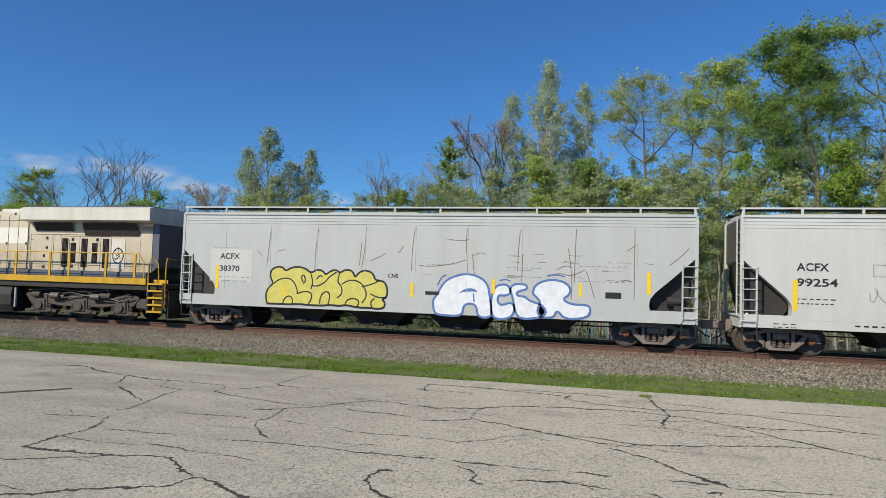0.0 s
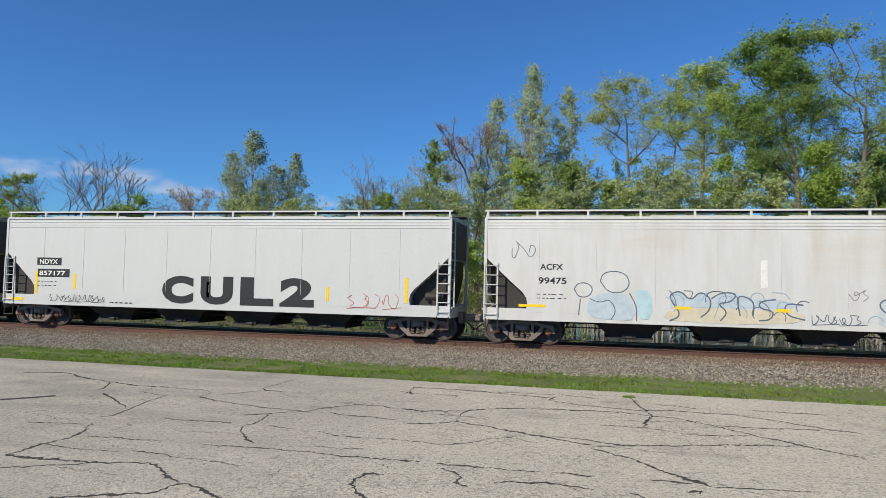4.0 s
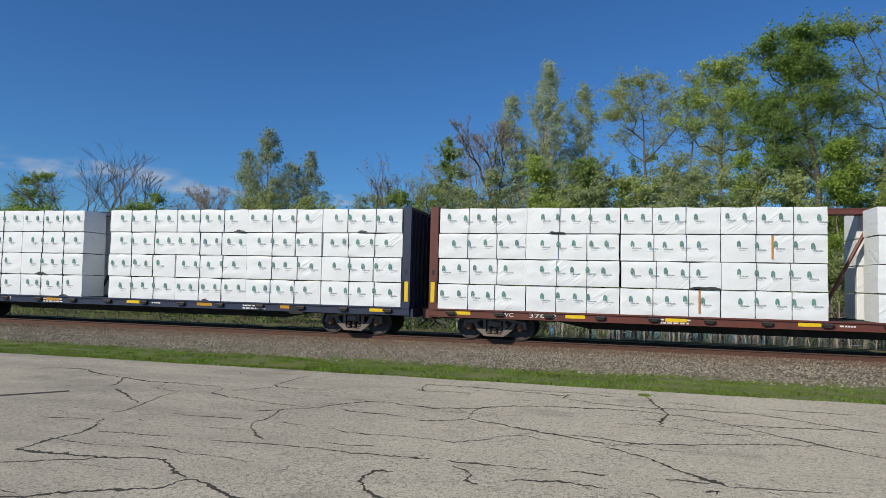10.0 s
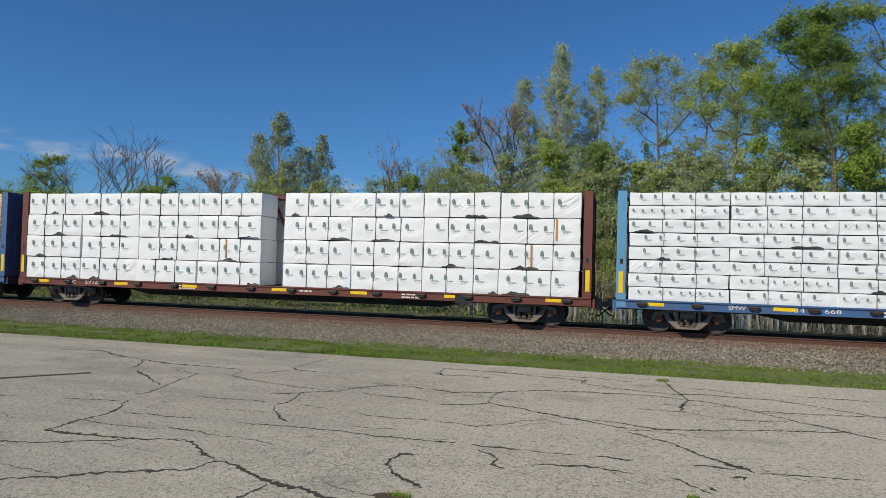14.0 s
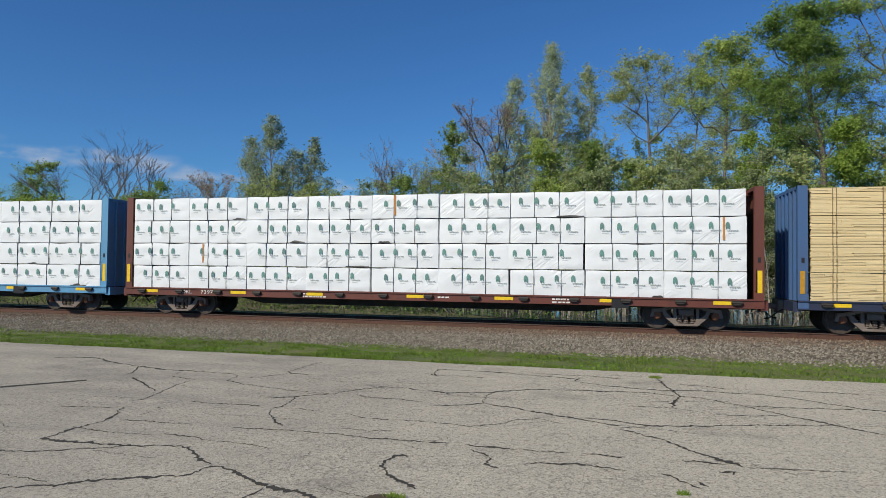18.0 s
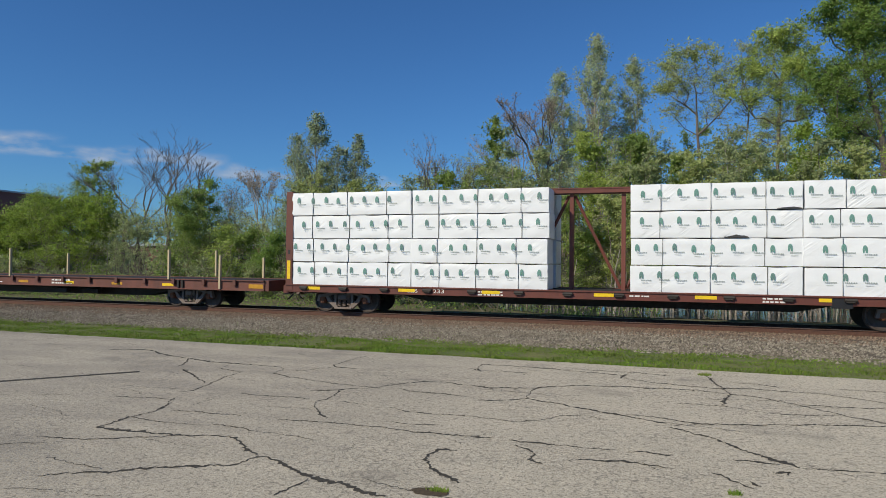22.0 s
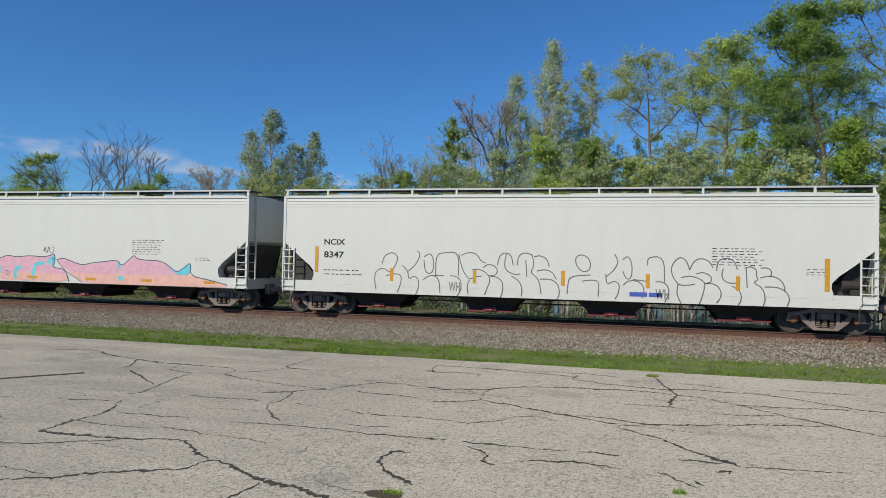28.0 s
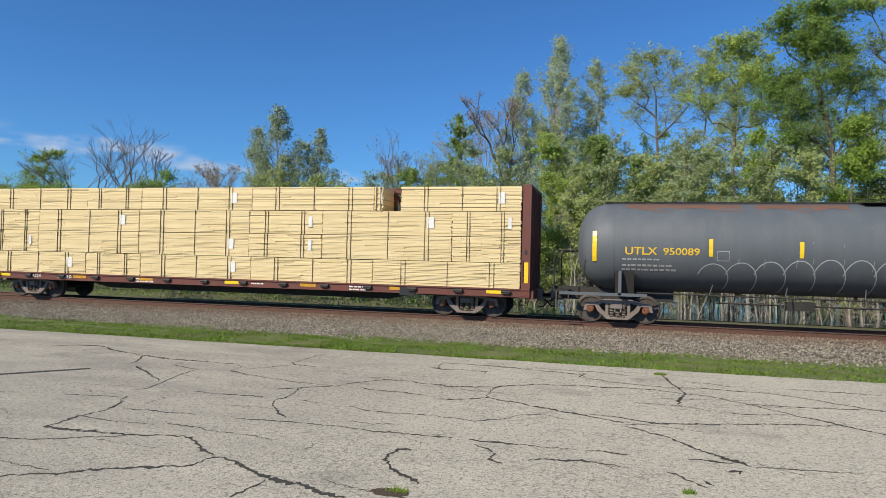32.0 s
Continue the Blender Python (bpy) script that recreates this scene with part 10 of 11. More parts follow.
def broadleaf(x, y, height, width, leaf, dense, profile, bole, stems, label, seed, bark=BARK, size=0.062, name="tree", category="tree", group="trees behind the track", bough=1.0):
    """A tree: tapered trunk, boughs reaching into the crown, and sprays of single leaves along their twigs."""
    rng = random.Random(seed)
    width *= 1.12 if dense < 1.2 else 1.02
    tree = thing(name, label, category, group, at=pose(x, y, -0.1))
    v, f, sprays, full = [], [], [], []
    axes = []
    for k in range(stems):
        foot = Vector((rng.uniform(-0.12, 0.12) * width * (stems > 1), rng.uniform(-0.12, 0.12) * width * (stems > 1), 0))
        tilt = 0.02 if stems == 1 else 0.3 * width / height
        slope = Vector((rng.uniform(-tilt, tilt), rng.uniform(-tilt, tilt), 1))
        h = height * (0.93 if k == 0 else rng.uniform(0.7, 0.92))
        r = max(0.03, h * 0.0115 * bough / math.sqrt(stems))
        pts = [foot + slope * (h * q / 8) + Vector((rng.uniform(-1, 1), rng.uniform(-1, 1), 0)) * (0.014 * h * (q > 0)) for q in range(9)]
        for i in range(8):
            twig(v, f, pts[i], pts[i + 1], r * (1 - 0.118 * i), r * (1 - 0.118 * (i + 1)), 7)
        axes.append((pts, h, r))
    clumps = max(12, int(width * height * (1.2 if profile != "spire" else 3.2) * (0.6 + 0.4 * min(dense, 1.5))))
    waves = [rng.uniform(0, 6.28) for _ in range(4)]
    for i in range(clumps):
        k = (i + rng.random()) / clumps
        a = rng.uniform(0, 6.28)
        # an uneven outline: lobes that stand out and bays between them
        lobe = 1 + (0.4 if profile == "spire" else 1.0) * (0.2 * math.sin(3 * a + 5 * k + waves[0]) + 0.18 * math.sin(11 * k + a + waves[1]) + 0.1 * math.sin(23 * k + 2 * a + waves[2]))
        reach = 0.5 * width * girth(profile, k) * lobe * (0.25 + 0.75 * rng.random() ** 0.5)
        z = height * (bole + (1 - bole) * k)
        goal = Vector((reach * math.cos(a), reach * math.sin(a), min(height * 0.985, z + rng.uniform(-0.03, 0.03) * height)))
        pts, h, r = axes[i % stems]
        rise = reach * rng.uniform(0.5, 1.3) * (2.2 if profile == "spire" else 1.0)
        q = max(0.04, min(0.97, (z - rise) / h))
        j = min(7, int(q * 8))
        root = pts[j].lerp(pts[j + 1], q * 8 - j)
        mid = root.lerp(goal, 0.5) + Vector((rng.uniform(-1, 1), rng.uniform(-1, 1), rng.uniform(-1.2, 0.2))) * reach * 0.13
        rb = max(0.014, r * (1 - 0.9 * q) * rng.uniform(0.28, 0.55))
        twig(v, f, root, mid, rb, rb * 0.7, 5)
        twig(v, f, mid, goal, rb * 0.7, 0.008, 4)
        slim = min(1.0, 0.3 + girth(profile, k))
        # some sprays are in fuller leaf than their neighbours
        lush = rng.gammavariate(5.0, 0.2) * (0.8 + 0.25 * math.sin(7 * k + 2 * a + waves[3])) * (0.10 + min(1.0, girth(profile, k) / (1.3 if profile == "spire" else 1.0)))
        arm = (0.5 + 0.05 * width) * rng.uniform(0.7, 1.35) * slim * (0.5 if profile == "spire" else 1)
        sprays.append((mid, goal))
        full.append(lush * 0.8)
        for n in range(5 if profile == "spire" else 7):
            base = mid.lerp(goal, rng.uniform(0.2, 1.0))
            lift = 0.95 if profile == "spire" else 0.3
            tip = base + Vector((rng.gauss(0, 1), rng.gauss(0, 1), rng.gauss(lift, 0.6))) * arm * 0.75
            tip.z = min(tip.z, height * (1 - 0.05 * rng.random() ** 2))
            twig(v, f, base, tip, 0.011, 0.005, 3)
            sprays.append((base, tip))
            full.append(lush * rng.uniform(0.6, 1.4))
    me = bpy.data.meshes.new("trunk")
    me.from_pydata(v, [], f)
    me.materials.append(bark)
    me.shade_smooth()
    part("trunk", me, None, tree)
    rg = np.random.default_rng(seed)
    leaves = int(dense * width * height * (1 - bole) * 195 * (0.1 / size) ** 2)
    ends = np.array([tuple(p) + tuple(q) for p, q in sprays])
    weight = np.array(full) + 0.03
    pick = rg.choice(len(ends), leaves, p=weight / weight.sum())
    at = rg.uniform(0.0, 1.15, leaves)[:, None]
    spread = 0.12 + (0.07 if dense > 1.2 else 0.0)
    c = ends[pick, :3] * (1 - at) + ends[pick, 3:] * at + rg.normal(scale=spread, size=(leaves, 3)) * np.array([1, 1, 0.8])
    part("crown", leaf_cloud("crown", c, size, leaf, seed), None, tree)
    return tree


def fork(v, f, ends, p, d, length, r, depth, rng, wide):
    """A bough that bends, bears side twigs and parts into thinner ones."""
    mid = p + d * length * 0.5 + Vector((rng.gauss(0, 1), rng.gauss(0, 1), 0)) * length * 0.06
    end = p + d * length
    seg = 6 if depth > 3 else 4
    twig(v, f, p, mid, r, r * 0.88, seg)
    twig(v, f, mid, end, r * 0.88, r * 0.74, seg)
    if depth < 3:
        ends.extend((mid, end))
    if depth == 0:
        return
    for k in range(2 if depth > 2 or rng.random() < 0.5 else 3):
        nd = (d + Vector((rng.gauss(0, 1), rng.gauss(0, 1), rng.uniform(-0.1, 0.35))) * wide).normalized()
        fork(v, f, ends, end, nd, length * rng.uniform(0.62, 0.86), r * rng.uniform(0.55, 0.76), depth - 1, rng, wide)
    if depth < 4:
        for k in range(2):
            nd = (d + Vector((rng.gauss(0, 1), rng.gauss(0, 1), 0.2)) * wide * 1.7).normalized()
            fork(v, f, ends, p.lerp(end, rng.uniform(0.2, 0.9)), nd, length * rng.uniform(0.4, 0.6), r * 0.35, max(0, depth - 2), rng, wide)


def bare_tree(x, y, height, stems, wide, lean, seed, label, bark, buds=0, leaf=None, bole=0.25, thick=1.0, depth=5, width=0.0, spread=0.11):
    """A tree without leaves, forking up into fine twigs; some carry buds."""
    rng = random.Random(seed)
    tree = thing("tree", label, "tree", "trees behind the track", at=pose(x, y, -0.1))
    v, f, ends = [], [], []
    for k in range(stems):
        d = Vector((lean + rng.uniform(-1, 1) * 0.2 * wide * (stems > 1), rng.uniform(-0.1, 0.1), 1)).normalized()
        r = height * 0.0125 * thick / math.sqrt(stems) * rng.uniform(0.85, 1.15)
        foot = Vector((rng.uniform(-0.5, 0.5) * (stems > 1), rng.uniform(-0.4, 0.4), 0))
        top = foot + d * height * bole * rng.uniform(0.9, 1.15)
        twig(v, f, foot, top, r * 1.15, r, 7)
        fork(v, f, ends, top, d, height * (1 - bole) * 0.34, r, depth, rng, wide)
    scale = height / max(p[2] for p in v)
    side = 1.0
    if width:
        out = sorted(math.hypot(p.x, p.y) for p in ends)
        side = width / 2 / out[int(len(out) * 0.93)]
    v = [(p[0] * side, p[1] * side, p[2] * scale) for p in v]
    me = bpy.data.meshes.new("trunk")
    me.from_pydata(v, [], f)
    me.materials.append(bark)
    me.shade_smooth()
    part("trunk", me, None, tree)
    if buds:
        rg = np.random.default_rng(seed)
        e = np.array([(p.x * side, p.y * side, p.z * scale) for p in ends])
        c = e[rg.integers(0, len(e), buds)] + np.clip(rg.normal(scale=1.0, size=(buds, 3)), -2, 2) * spread
        part("crown", leaf_cloud("crown", c, 0.06, leaf, seed), None, tree)
    return tree


def lobed_tree(x, y, lobes, leaf, label, seed, bark=BARK, thick=1.0, foot=0.0):
    """A spreading tree: a trunk that parts into limbs, which reach every spray of leaves of an uneven crown.
    lobes: offset, height, half width, half height and fullness of each mass of leaves."""
    rng = random.Random(seed)
    tree = thing("tree", label, "tree", "trees behind the track", at=pose(x, y, -0.1))
    goals = []
    for dx, z, rx, rz, full in lobes:
        for _ in range(max(5, int(5.2 * rx * rz * math.pi * (0.4 + 0.6 * full)))):
            d = Vector((rng.gauss(0, 1), rng.gauss(0, 1), rng.gauss(0, 1))).normalized() * rng.random() ** 0.42
            goals.append((Vector((dx + rx * d.x, 0.85 * rx * d.y + rng.uniform(-0.3, 0.3), z + rz * d.z)), full))
    top = max(q.z for q, _ in goals)
    lean = sum(q.x for q, _ in goals) / len(goals)
    at, up, load_ = [], [], []
    steps = 10
    for i in range(steps + 1):
        k = i / steps
        at.append(Vector((foot * (1 - k) + lean * k ** 1.6 + rng.uniform(-0.1, 0.1) * (i > 0), rng.uniform(-0.1, 0.1), 0.82 * top * k)))
        up.append(i - 1)
        load_.append(0)
    goals.sort(key=lambda q: (q[0] - at[min(steps, int(steps * q[0].z / top * 0.9))]).length)
    tips = []
    for goal, full in goals:
        best = min(range(len(at)), key=lambda j: (goal - at[j]).length + 1.6 * max(0.0, at[j].z - goal.z + 0.8 * math.hypot(goal.x - at[j].x, goal.y - at[j].y)))
        mid = at[best].lerp(goal, 0.55) + Vector((rng.gauss(0, 1), rng.gauss(0, 1), rng.gauss(-0.2, 0.8))) * (goal - at[best]).length * 0.08
        at.extend((mid, goal))
        up.extend((best, len(at) - 2))
        load_.extend((0, 1))
        tips.append((len(at) - 1, full))
    for i in range(len(at) - 1, 0, -1):
        load_[up[i]] += load_[i]
    v, f, sprays, want = [], [], [], []
    size_of = [max(0.008, 0.0105 * thick * max(1, n) ** 0.46) for n in load_]
    for i in range(1, len(at)):
        r1 = size_of[i]
        r0 = max(r1, min(size_of[up[i]], r1 * 1.5))
        twig(v, f, at[up[i]], at[i], r0, r1, 7 if r0 > 0.06 else 4)
    for i, full in tips:
        for _ in range(8):
            base = at[i].lerp(at[up[i]], rng.random() * 0.5)
            tip = base + Vector((rng.gauss(0, 1), rng.gauss(0, 1), rng.gauss(0.2, 0.6))) * 0.46
            twig(v, f, base, tip, 0.009, 0.004, 3)
            sprays.append((base, tip))
            want.append(full * rng.uniform(0.5, 1.5))
    me = bpy.data.meshes.new("trunk")
    me.from_pydata(v, [], f)
    me.materials.append(bark)
    me.shade_smooth()
    part("trunk", me, None, tree)
    rg = np.random.default_rng(seed)
    leaves = int(sum(want) * 24)
    ends = np.array([tuple(a) + tuple(b) for a, b in sprays])
    pick = rg.choice(len(ends), leaves, p=np.array(want) / sum(want))
    k = rg.uniform(0.0, 1.2, leaves)[:, None]
    c = ends[pick, :3] * (1 - k) + ends[pick, 3:] * k + rg.normal(scale=0.13, size=(leaves, 3))
    part("crown", leaf_cloud("crown", c, 0.064, leaf, seed), None, tree)
    return tree


def spruce(x, y, height, width, seed):
    """A spruce: tiers of drooping boughs, each a flat fan of needled twigs."""
    rng = random.Random(seed)
    tree = thing("spruce_tree", "dark green spruce with drooping branches", "tree", "trees behind the track", at=pose(x, y, -0.1))
    part("trunk", Shape().tube([(0, 0, 0), (0, 0, height)], height * 0.016, 8, 0.02), BARK, tree)
    v, f, c = [], [], []
    tiers = int(height * 4.2)
    for i in range(tiers):
        q = (i + 0.5) / tiers
        z = height * (0.03 + 0.96 * q)
        for k in range(9 if q < 0.8 else 6):
            a = rng.uniform(0, 6.28)
            r = 0.5 * width * (1 - q) ** 0.8 * rng.uniform(0.72, 1.12) + 0.08
            tip = Vector((r * math.cos(a), r * math.sin(a), z - 0.24 * r + rng.uniform(-0.08, 0.08)))
            twig(v, f, Vector((0, 0, z)), tip, 0.014, 0.005, 3)
            for n in range(int(26 + 46 * r)):
                t = rng.uniform(0.12, 1.0) ** 0.8
                off = rng.gauss(0, 0.16) * r * (1.15 - t) + rng.gauss(0, 0.05)
                c.append((r * t * math.cos(a) - off * math.sin(a), r * t * math.sin(a) + off * math.cos(a),
                          z - 0.24 * r * t * t - abs(off) * 0.35 - abs(rng.gauss(0, 0.05))))
    me = bpy.data.meshes.new("bough")
    me.from_pydata(v, [], f)
    me.materials.append(BARK)
    part("bough", me, None, tree)
    part("crown", leaf_cloud("crown", c, 0.075, NEEDLE, seed, 0.8, 0.3), None, tree)


# TREES
# x, y, height, width, leaf, density, crown, bole, stems, label, seed
broadleaf(-46.6, 37, 6.0, 4.6, LEAF_YELLOW, 0.9, "oval", 0.03, 3, "yellow-green leafy tree low to the ground", 500)
broadleaf(-45.1, 44, 10.7, 3.4, LEAF_GREEN, 0.85, "round", 0.35, 1, "airy green tree behind the others", 503)
broadleaf(-46.3, 43.5, 9.1, 2.2, LEAF_GREEN, 0.8, "oval", 0.3, 1, "small airy green tree behind the maples", 533)
broadleaf(-34.6, 37, 5.6, 4.4, LEAF_DULL, 0.55, "oval", 0.1, 5, "thin olive sapling thicket by the track", 504)
broadleaf(-30.7, 38, 7.1, 4.4, LEAF_GREEN, 1.7, "oval", 0.04, 2, "green leafy tree with full crown", 505)
broadleaf(-31.3, 41, 8.4, 3.4, LEAF_DEEP, 0.9, "oval", 0.2, 1, "airy dark green tree behind a fuller one", 534)
broadleaf(-26.6, 36.5, 4.6, 2.8, LEAF_YELLOW, 1.5, "oval", 0.04, 2, "low yellow-green tree in full leaf", 506)
broadleaf(-24.9, 36.5, 4.4, 2.6, LEAF_GREEN, 1.4, "oval", 0.04, 2, "low green tree in full leaf", 535)
broadleaf(-22.9, 36, 4.1, 1.7, LEAF_DEEP, 1.7, "oval", 0.03, 1, "small dark green bush beside the track", 507)
broadleaf(-24.2, 41, 11.3, 1.8, LEAF_GREY, 0.85, "spire", 0.5, 1, "side stem of a grey-green poplar", 536)
broadleaf(-22.2, 40, 12.4, 2.8, LEAF_GREY, 1.0, "spire", 0.35, 1, "grey-green poplar rising over its neighbours", 508)
broadleaf(-20.7, 40.5, 10.3, 2.6, LEAF_GREY, 0.85, "spire", 0.35, 1, "grey-green poplar in a close group", 537)
broadleaf(-19.5, 41, 11.1, 1.8, LEAF_GREY, 0.85, "spire", 0.4, 1, "slim grey-green poplar in the group", 509)
broadleaf(-21.6, 38.5, 8.0, 4.4, LEAF_STRAW, 0.75, "oval", 0.06, 4, "straw-coloured budding tree with thin stems", 510)
broadleaf(-18.4, 38.5, 7.6, 2.8, LEAF_STRAW, 0.95, "oval", 0.05, 3, "straw-green budding tree with thin stems", 538)
broadleaf(-16.9, 38, 7.4, 1.7, LEAF_STRAW, 1.0, "oval", 0.08, 1, "narrow straw-green birch with pale stem", 511, bark=PALE_BARK)
broadleaf(-12.5, 39, 8.3, 3.0, LEAF_GREEN, 0.95, "oval", 0.1, 2, "green tree with open crown", 512)
broadleaf(-10.4, 43, 12.1, 1.9, LEAF_GREEN, 1.1, "oval", 0.3, 1, "narrow green tree among grey ones", 513)
broadleaf(-8.6, 40, 8.6, 2.4, LEAF_STRAW, 0.6, "oval", 0.12, 3, "half-leaved straw-coloured tree at the wood's edge", 514)
broadleaf(-6.5, 44, 15.3, 2.7, LEAF_PALE, 0.8, "spire", 0.12, 1, "slender pale poplar with airy crown", 515, bark=PALE_BARK, size=0.055)
broadleaf(-4.1, 44, 17.5, 3.5, LEAF_PALE, 0.85, "spire", 0.1, 1, "tall slim pale-leaved poplar", 516, bark=PALE_BARK, size=0.055)
broadleaf(-1.9, 45, 16.0, 2.7, LEAF_PALE, 0.75, "spire", 0.12, 1, "slender pale poplar beside a taller one", 517, bark=PALE_BARK, size=0.055)
broadleaf(-4.0, 38.5, 9.9, 3.0, LEAF_YELLOW, 1.05, "oval", 0.05, 2, "yellow-green understorey tree below poplars", 518, bark=PALE_BARK)
broadleaf(-4.1, 36, 4.0, 2.6, LEAF_YELLOW, 1.1, "oval", 0.05, 3, "low yellow-green tree under the poplars", 539)
broadleaf(-1.1, 39, 10.0, 1.6, LEAF_DEEP, 1.15, "spire", 0.3, 1, "narrow dark green tree among taller ones", 519)
broadleaf(0.7, 37, 8.3, 1.3, LEAF_GREEN, 1.3, "oval", 0.2, 1, "narrow bright green tree", 521)
broadleaf(1.7, 38, 8.6, 3.6, LEAF_STRAW, 0.7, "oval", 0.05, 3, "straw-coloured understorey tree with grey stems", 522)
broadleaf(6.7, 38, 9.6, 2.1, LEAF_BRIGHT, 1.7, "oval", 0.04, 1, "bright narrow tree in full leaf", 525)
broadleaf(4.3, 38, 9.0, 3.0, LEAF_STRAW, 0.8, "oval", 0.05, 3, "straw-green tree at the wood's edge", 526)
broadleaf(10.8, 36, 9.8, 2.1, LEAF_BRIGHT, 1.9, "oval", 0.04, 1, "bright green tree below the large ones", 540)
broadleaf(13.5, 36, 9.4, 2.0, LEAF_GREEN, 1.1, "oval", 0.04, 2, "green tree at the edge of the lot's woods", 541)
broadleaf(17.6, 40, 16.1, 6.0, LEAF_BRIGHT, 1.4, "round", 0.1, 1, "large bright green tree in full leaf", 529, bough=1.25)
broadleaf(21.6, 41, 15.4, 5.3, LEAF_GREEN, 1.2, "round", 0.1, 1, "large green tree at the edge of the wood", 530, bough=1.25)
broadleaf(-58.5, 41, 5.0, 9.0, LEAF_GREEN, 1.5, "oval", 0.05, 1, "green leafy tree before the brick building", 531)
broadleaf(-70.0, 43, 5.5, 10.0, LEAF_BRIGHT, 1.5, "oval", 0.05, 1, "wide bright green tree in leaf", 532)
lobed_tree(-42.1, 38, ((-0.29, 5.94, 3.3, 1.51, 1), (-3.24, 4.58, 2.77, 1.96, 1), (2.05, 4.79, 2.9, 2.06, 1), (-0.31, 2.89, 4.74, 2.17, 1), (3.96, 5.47, 1.23, 1.55, 0.7), (-4.79, 3.21, 1.93, 1.72, 0.8)),
           LEAF_BRIGHT, "dense bright green leafy maple", 501)
lobed_tree(2.2, 43, ((-0.09, 15.21, 1.64, 0.65, 0.55), (-1.3, 14.39, 1.25, 0.8, 0.7), (1.01, 14.09, 1.08, 0.94, 0.5), (-2.09, 13.25, 0.84, 0.66, 0.7), (-0.42, 13.05, 1.57, 0.87, 0.55), (1.56, 12.85, 0.74, 0.86, 0.6),
                     (-1.1, 11.77, 1.31, 0.65, 0.6), (0.62, 11.48, 1.29, 0.79, 0.5)), LEAF_STRAW, "airy straw-green tree with visible limbs", 520, GREY_BARK)
lobed_tree(4.8, 43, ((-0.14, 15.18, 0.8, 0.65, 0.5), (-0.31, 14.04, 0.67, 0.72, 0.45), (0.23, 13.03, 0.66, 0.78, 0.45), (-0.13, 11.79, 0.8, 0.92, 0.4)), LEAF_PALE, "tall thin pale tree in spring leaf", 523)
lobed_tree(6.2, 42, ((0.37, 15.49, 0.96, 0.69, 1), (-0.66, 14.77, 0.97, 0.84, 0.7), (1.17, 14.21, 0.95, 1.17, 1), (-1.14, 13.4, 1.16, 0.84, 0.8), (0.47, 12.9, 1.58, 1.03, 1), (-1.47, 12.09, 1.36, 0.62, 0.8),
                     (0.85, 11.28, 1.64, 0.89, 0.9), (-0.33, 10.34, 1.28, 1.03, 0.6)), LEAF_YELLOW, "tall yellow-green tree with dense top", 524, GREY_BARK)
lobed_tree(11.5, 40, ((-3.34, 15.93, 0.9, 0.59, 1), (-1.27, 16.38, 1.39, 0.85, 1.1), (-2.24, 15.22, 1.47, 0.78, 1), (-2.99, 12.98, 1.3, 0.97, 0.8), (-0.98, 14.36, 1.67, 1.29, 1.15), (-3.23, 11.79, 1.36, 0.97, 1.1),
                      (0.07, 12.55, 1.42, 1.28, 1.0), (-1.67, 11.17, 1.79, 1.09, 1.1), (0.48, 10.01, 1.41, 0.95, 1.1), (-2.2, 9.6, 1.7, 1.2, 1.2), (-1.2, 12.6, 1.7, 1.3, 0.8)), LEAF_DEEP, "large deep green spreading tree with dark limbs", 527, GREY_BARK, 1.25)
lobed_tree(13.8, 40.5, ((-1.63, 16.78, 0.68, 0.64, 1), (0.02, 16.93, 1.17, 0.51, 0.35), (1.39, 15.65, 0.82, 0.69, 0.6), (-0.57, 14.93, 1.29, 1.08, 0.3), (1.09, 13.69, 1.15, 0.88, 0.6), (-0.18, 12.26, 1.66, 1.07, 0.5),
                        (1.47, 11.19, 1.25, 1.24, 0.7), (-1.31, 10.94, 1.18, 0.95, 0.7), (2.87, 14.08, 1.07, 1.55, 0.5), (2.57, 11.93, 1.34, 1.24, 0.6)), LEAF_GREEN, "large green tree with a thin bare top", 528, GREY_BARK, 1.25)
broadleaf(8.5, 36.5, 8.6, 3.2, LEAF_STRAW, 1.0, "oval", 0.04, 3, "straw-green undergrowth tree below a large one", 542)
broadleaf(12.6, 37.5, 9.0, 3.2, LEAF_STRAW, 0.9, "oval", 0.04, 3, "straw-green undergrowth tree by the large trees", 543)
broadleaf(15.6, 37, 9.4, 3.6, LEAF_GREEN, 1.1, "oval", 0.04, 2, "green undergrowth tree by the large trees", 544)
broadleaf(3.0, 35.5, 7.4, 2.8, LEAF_STRAW, 0.9, "oval", 0.05, 3, "straw-coloured tree at the front of the wood", 545)
broadleaf(0.4, 35.0, 6.6, 2.6, LEAF_YELLOW, 0.8, "oval", 0.05, 3, "yellow-green tree at the front of the wood", 546)
broadleaf(-2.2, 35.5, 7.6, 2.4, LEAF_STRAW, 0.8, "oval", 0.05, 3, "straw-green tree at the front of the wood", 547)
broadleaf(-6.4, 37.0, 8.8, 2.8, LEAF_DULL, 0.8, "oval", 0.06, 3, "olive tree with thin stems at the wood's edge", 548)
bare_tree(-41.3, 43, 10.2, 1, 0.38, 0.0, 611, "bare dark tree with forked limbs", GREY_BARK, depth=6, bole=0.4)
bare_tree(-39.6, 43, 11.9, 2, 0.32, -0.03, 612, "tall bare tree with fine twigs", GREY_BARK, depth=6)
bare_tree(-36.6, 42, 12.1, 2, 0.30, 0.02, 631, "tall bare pale tree with upright twigs", BARK, depth=6)
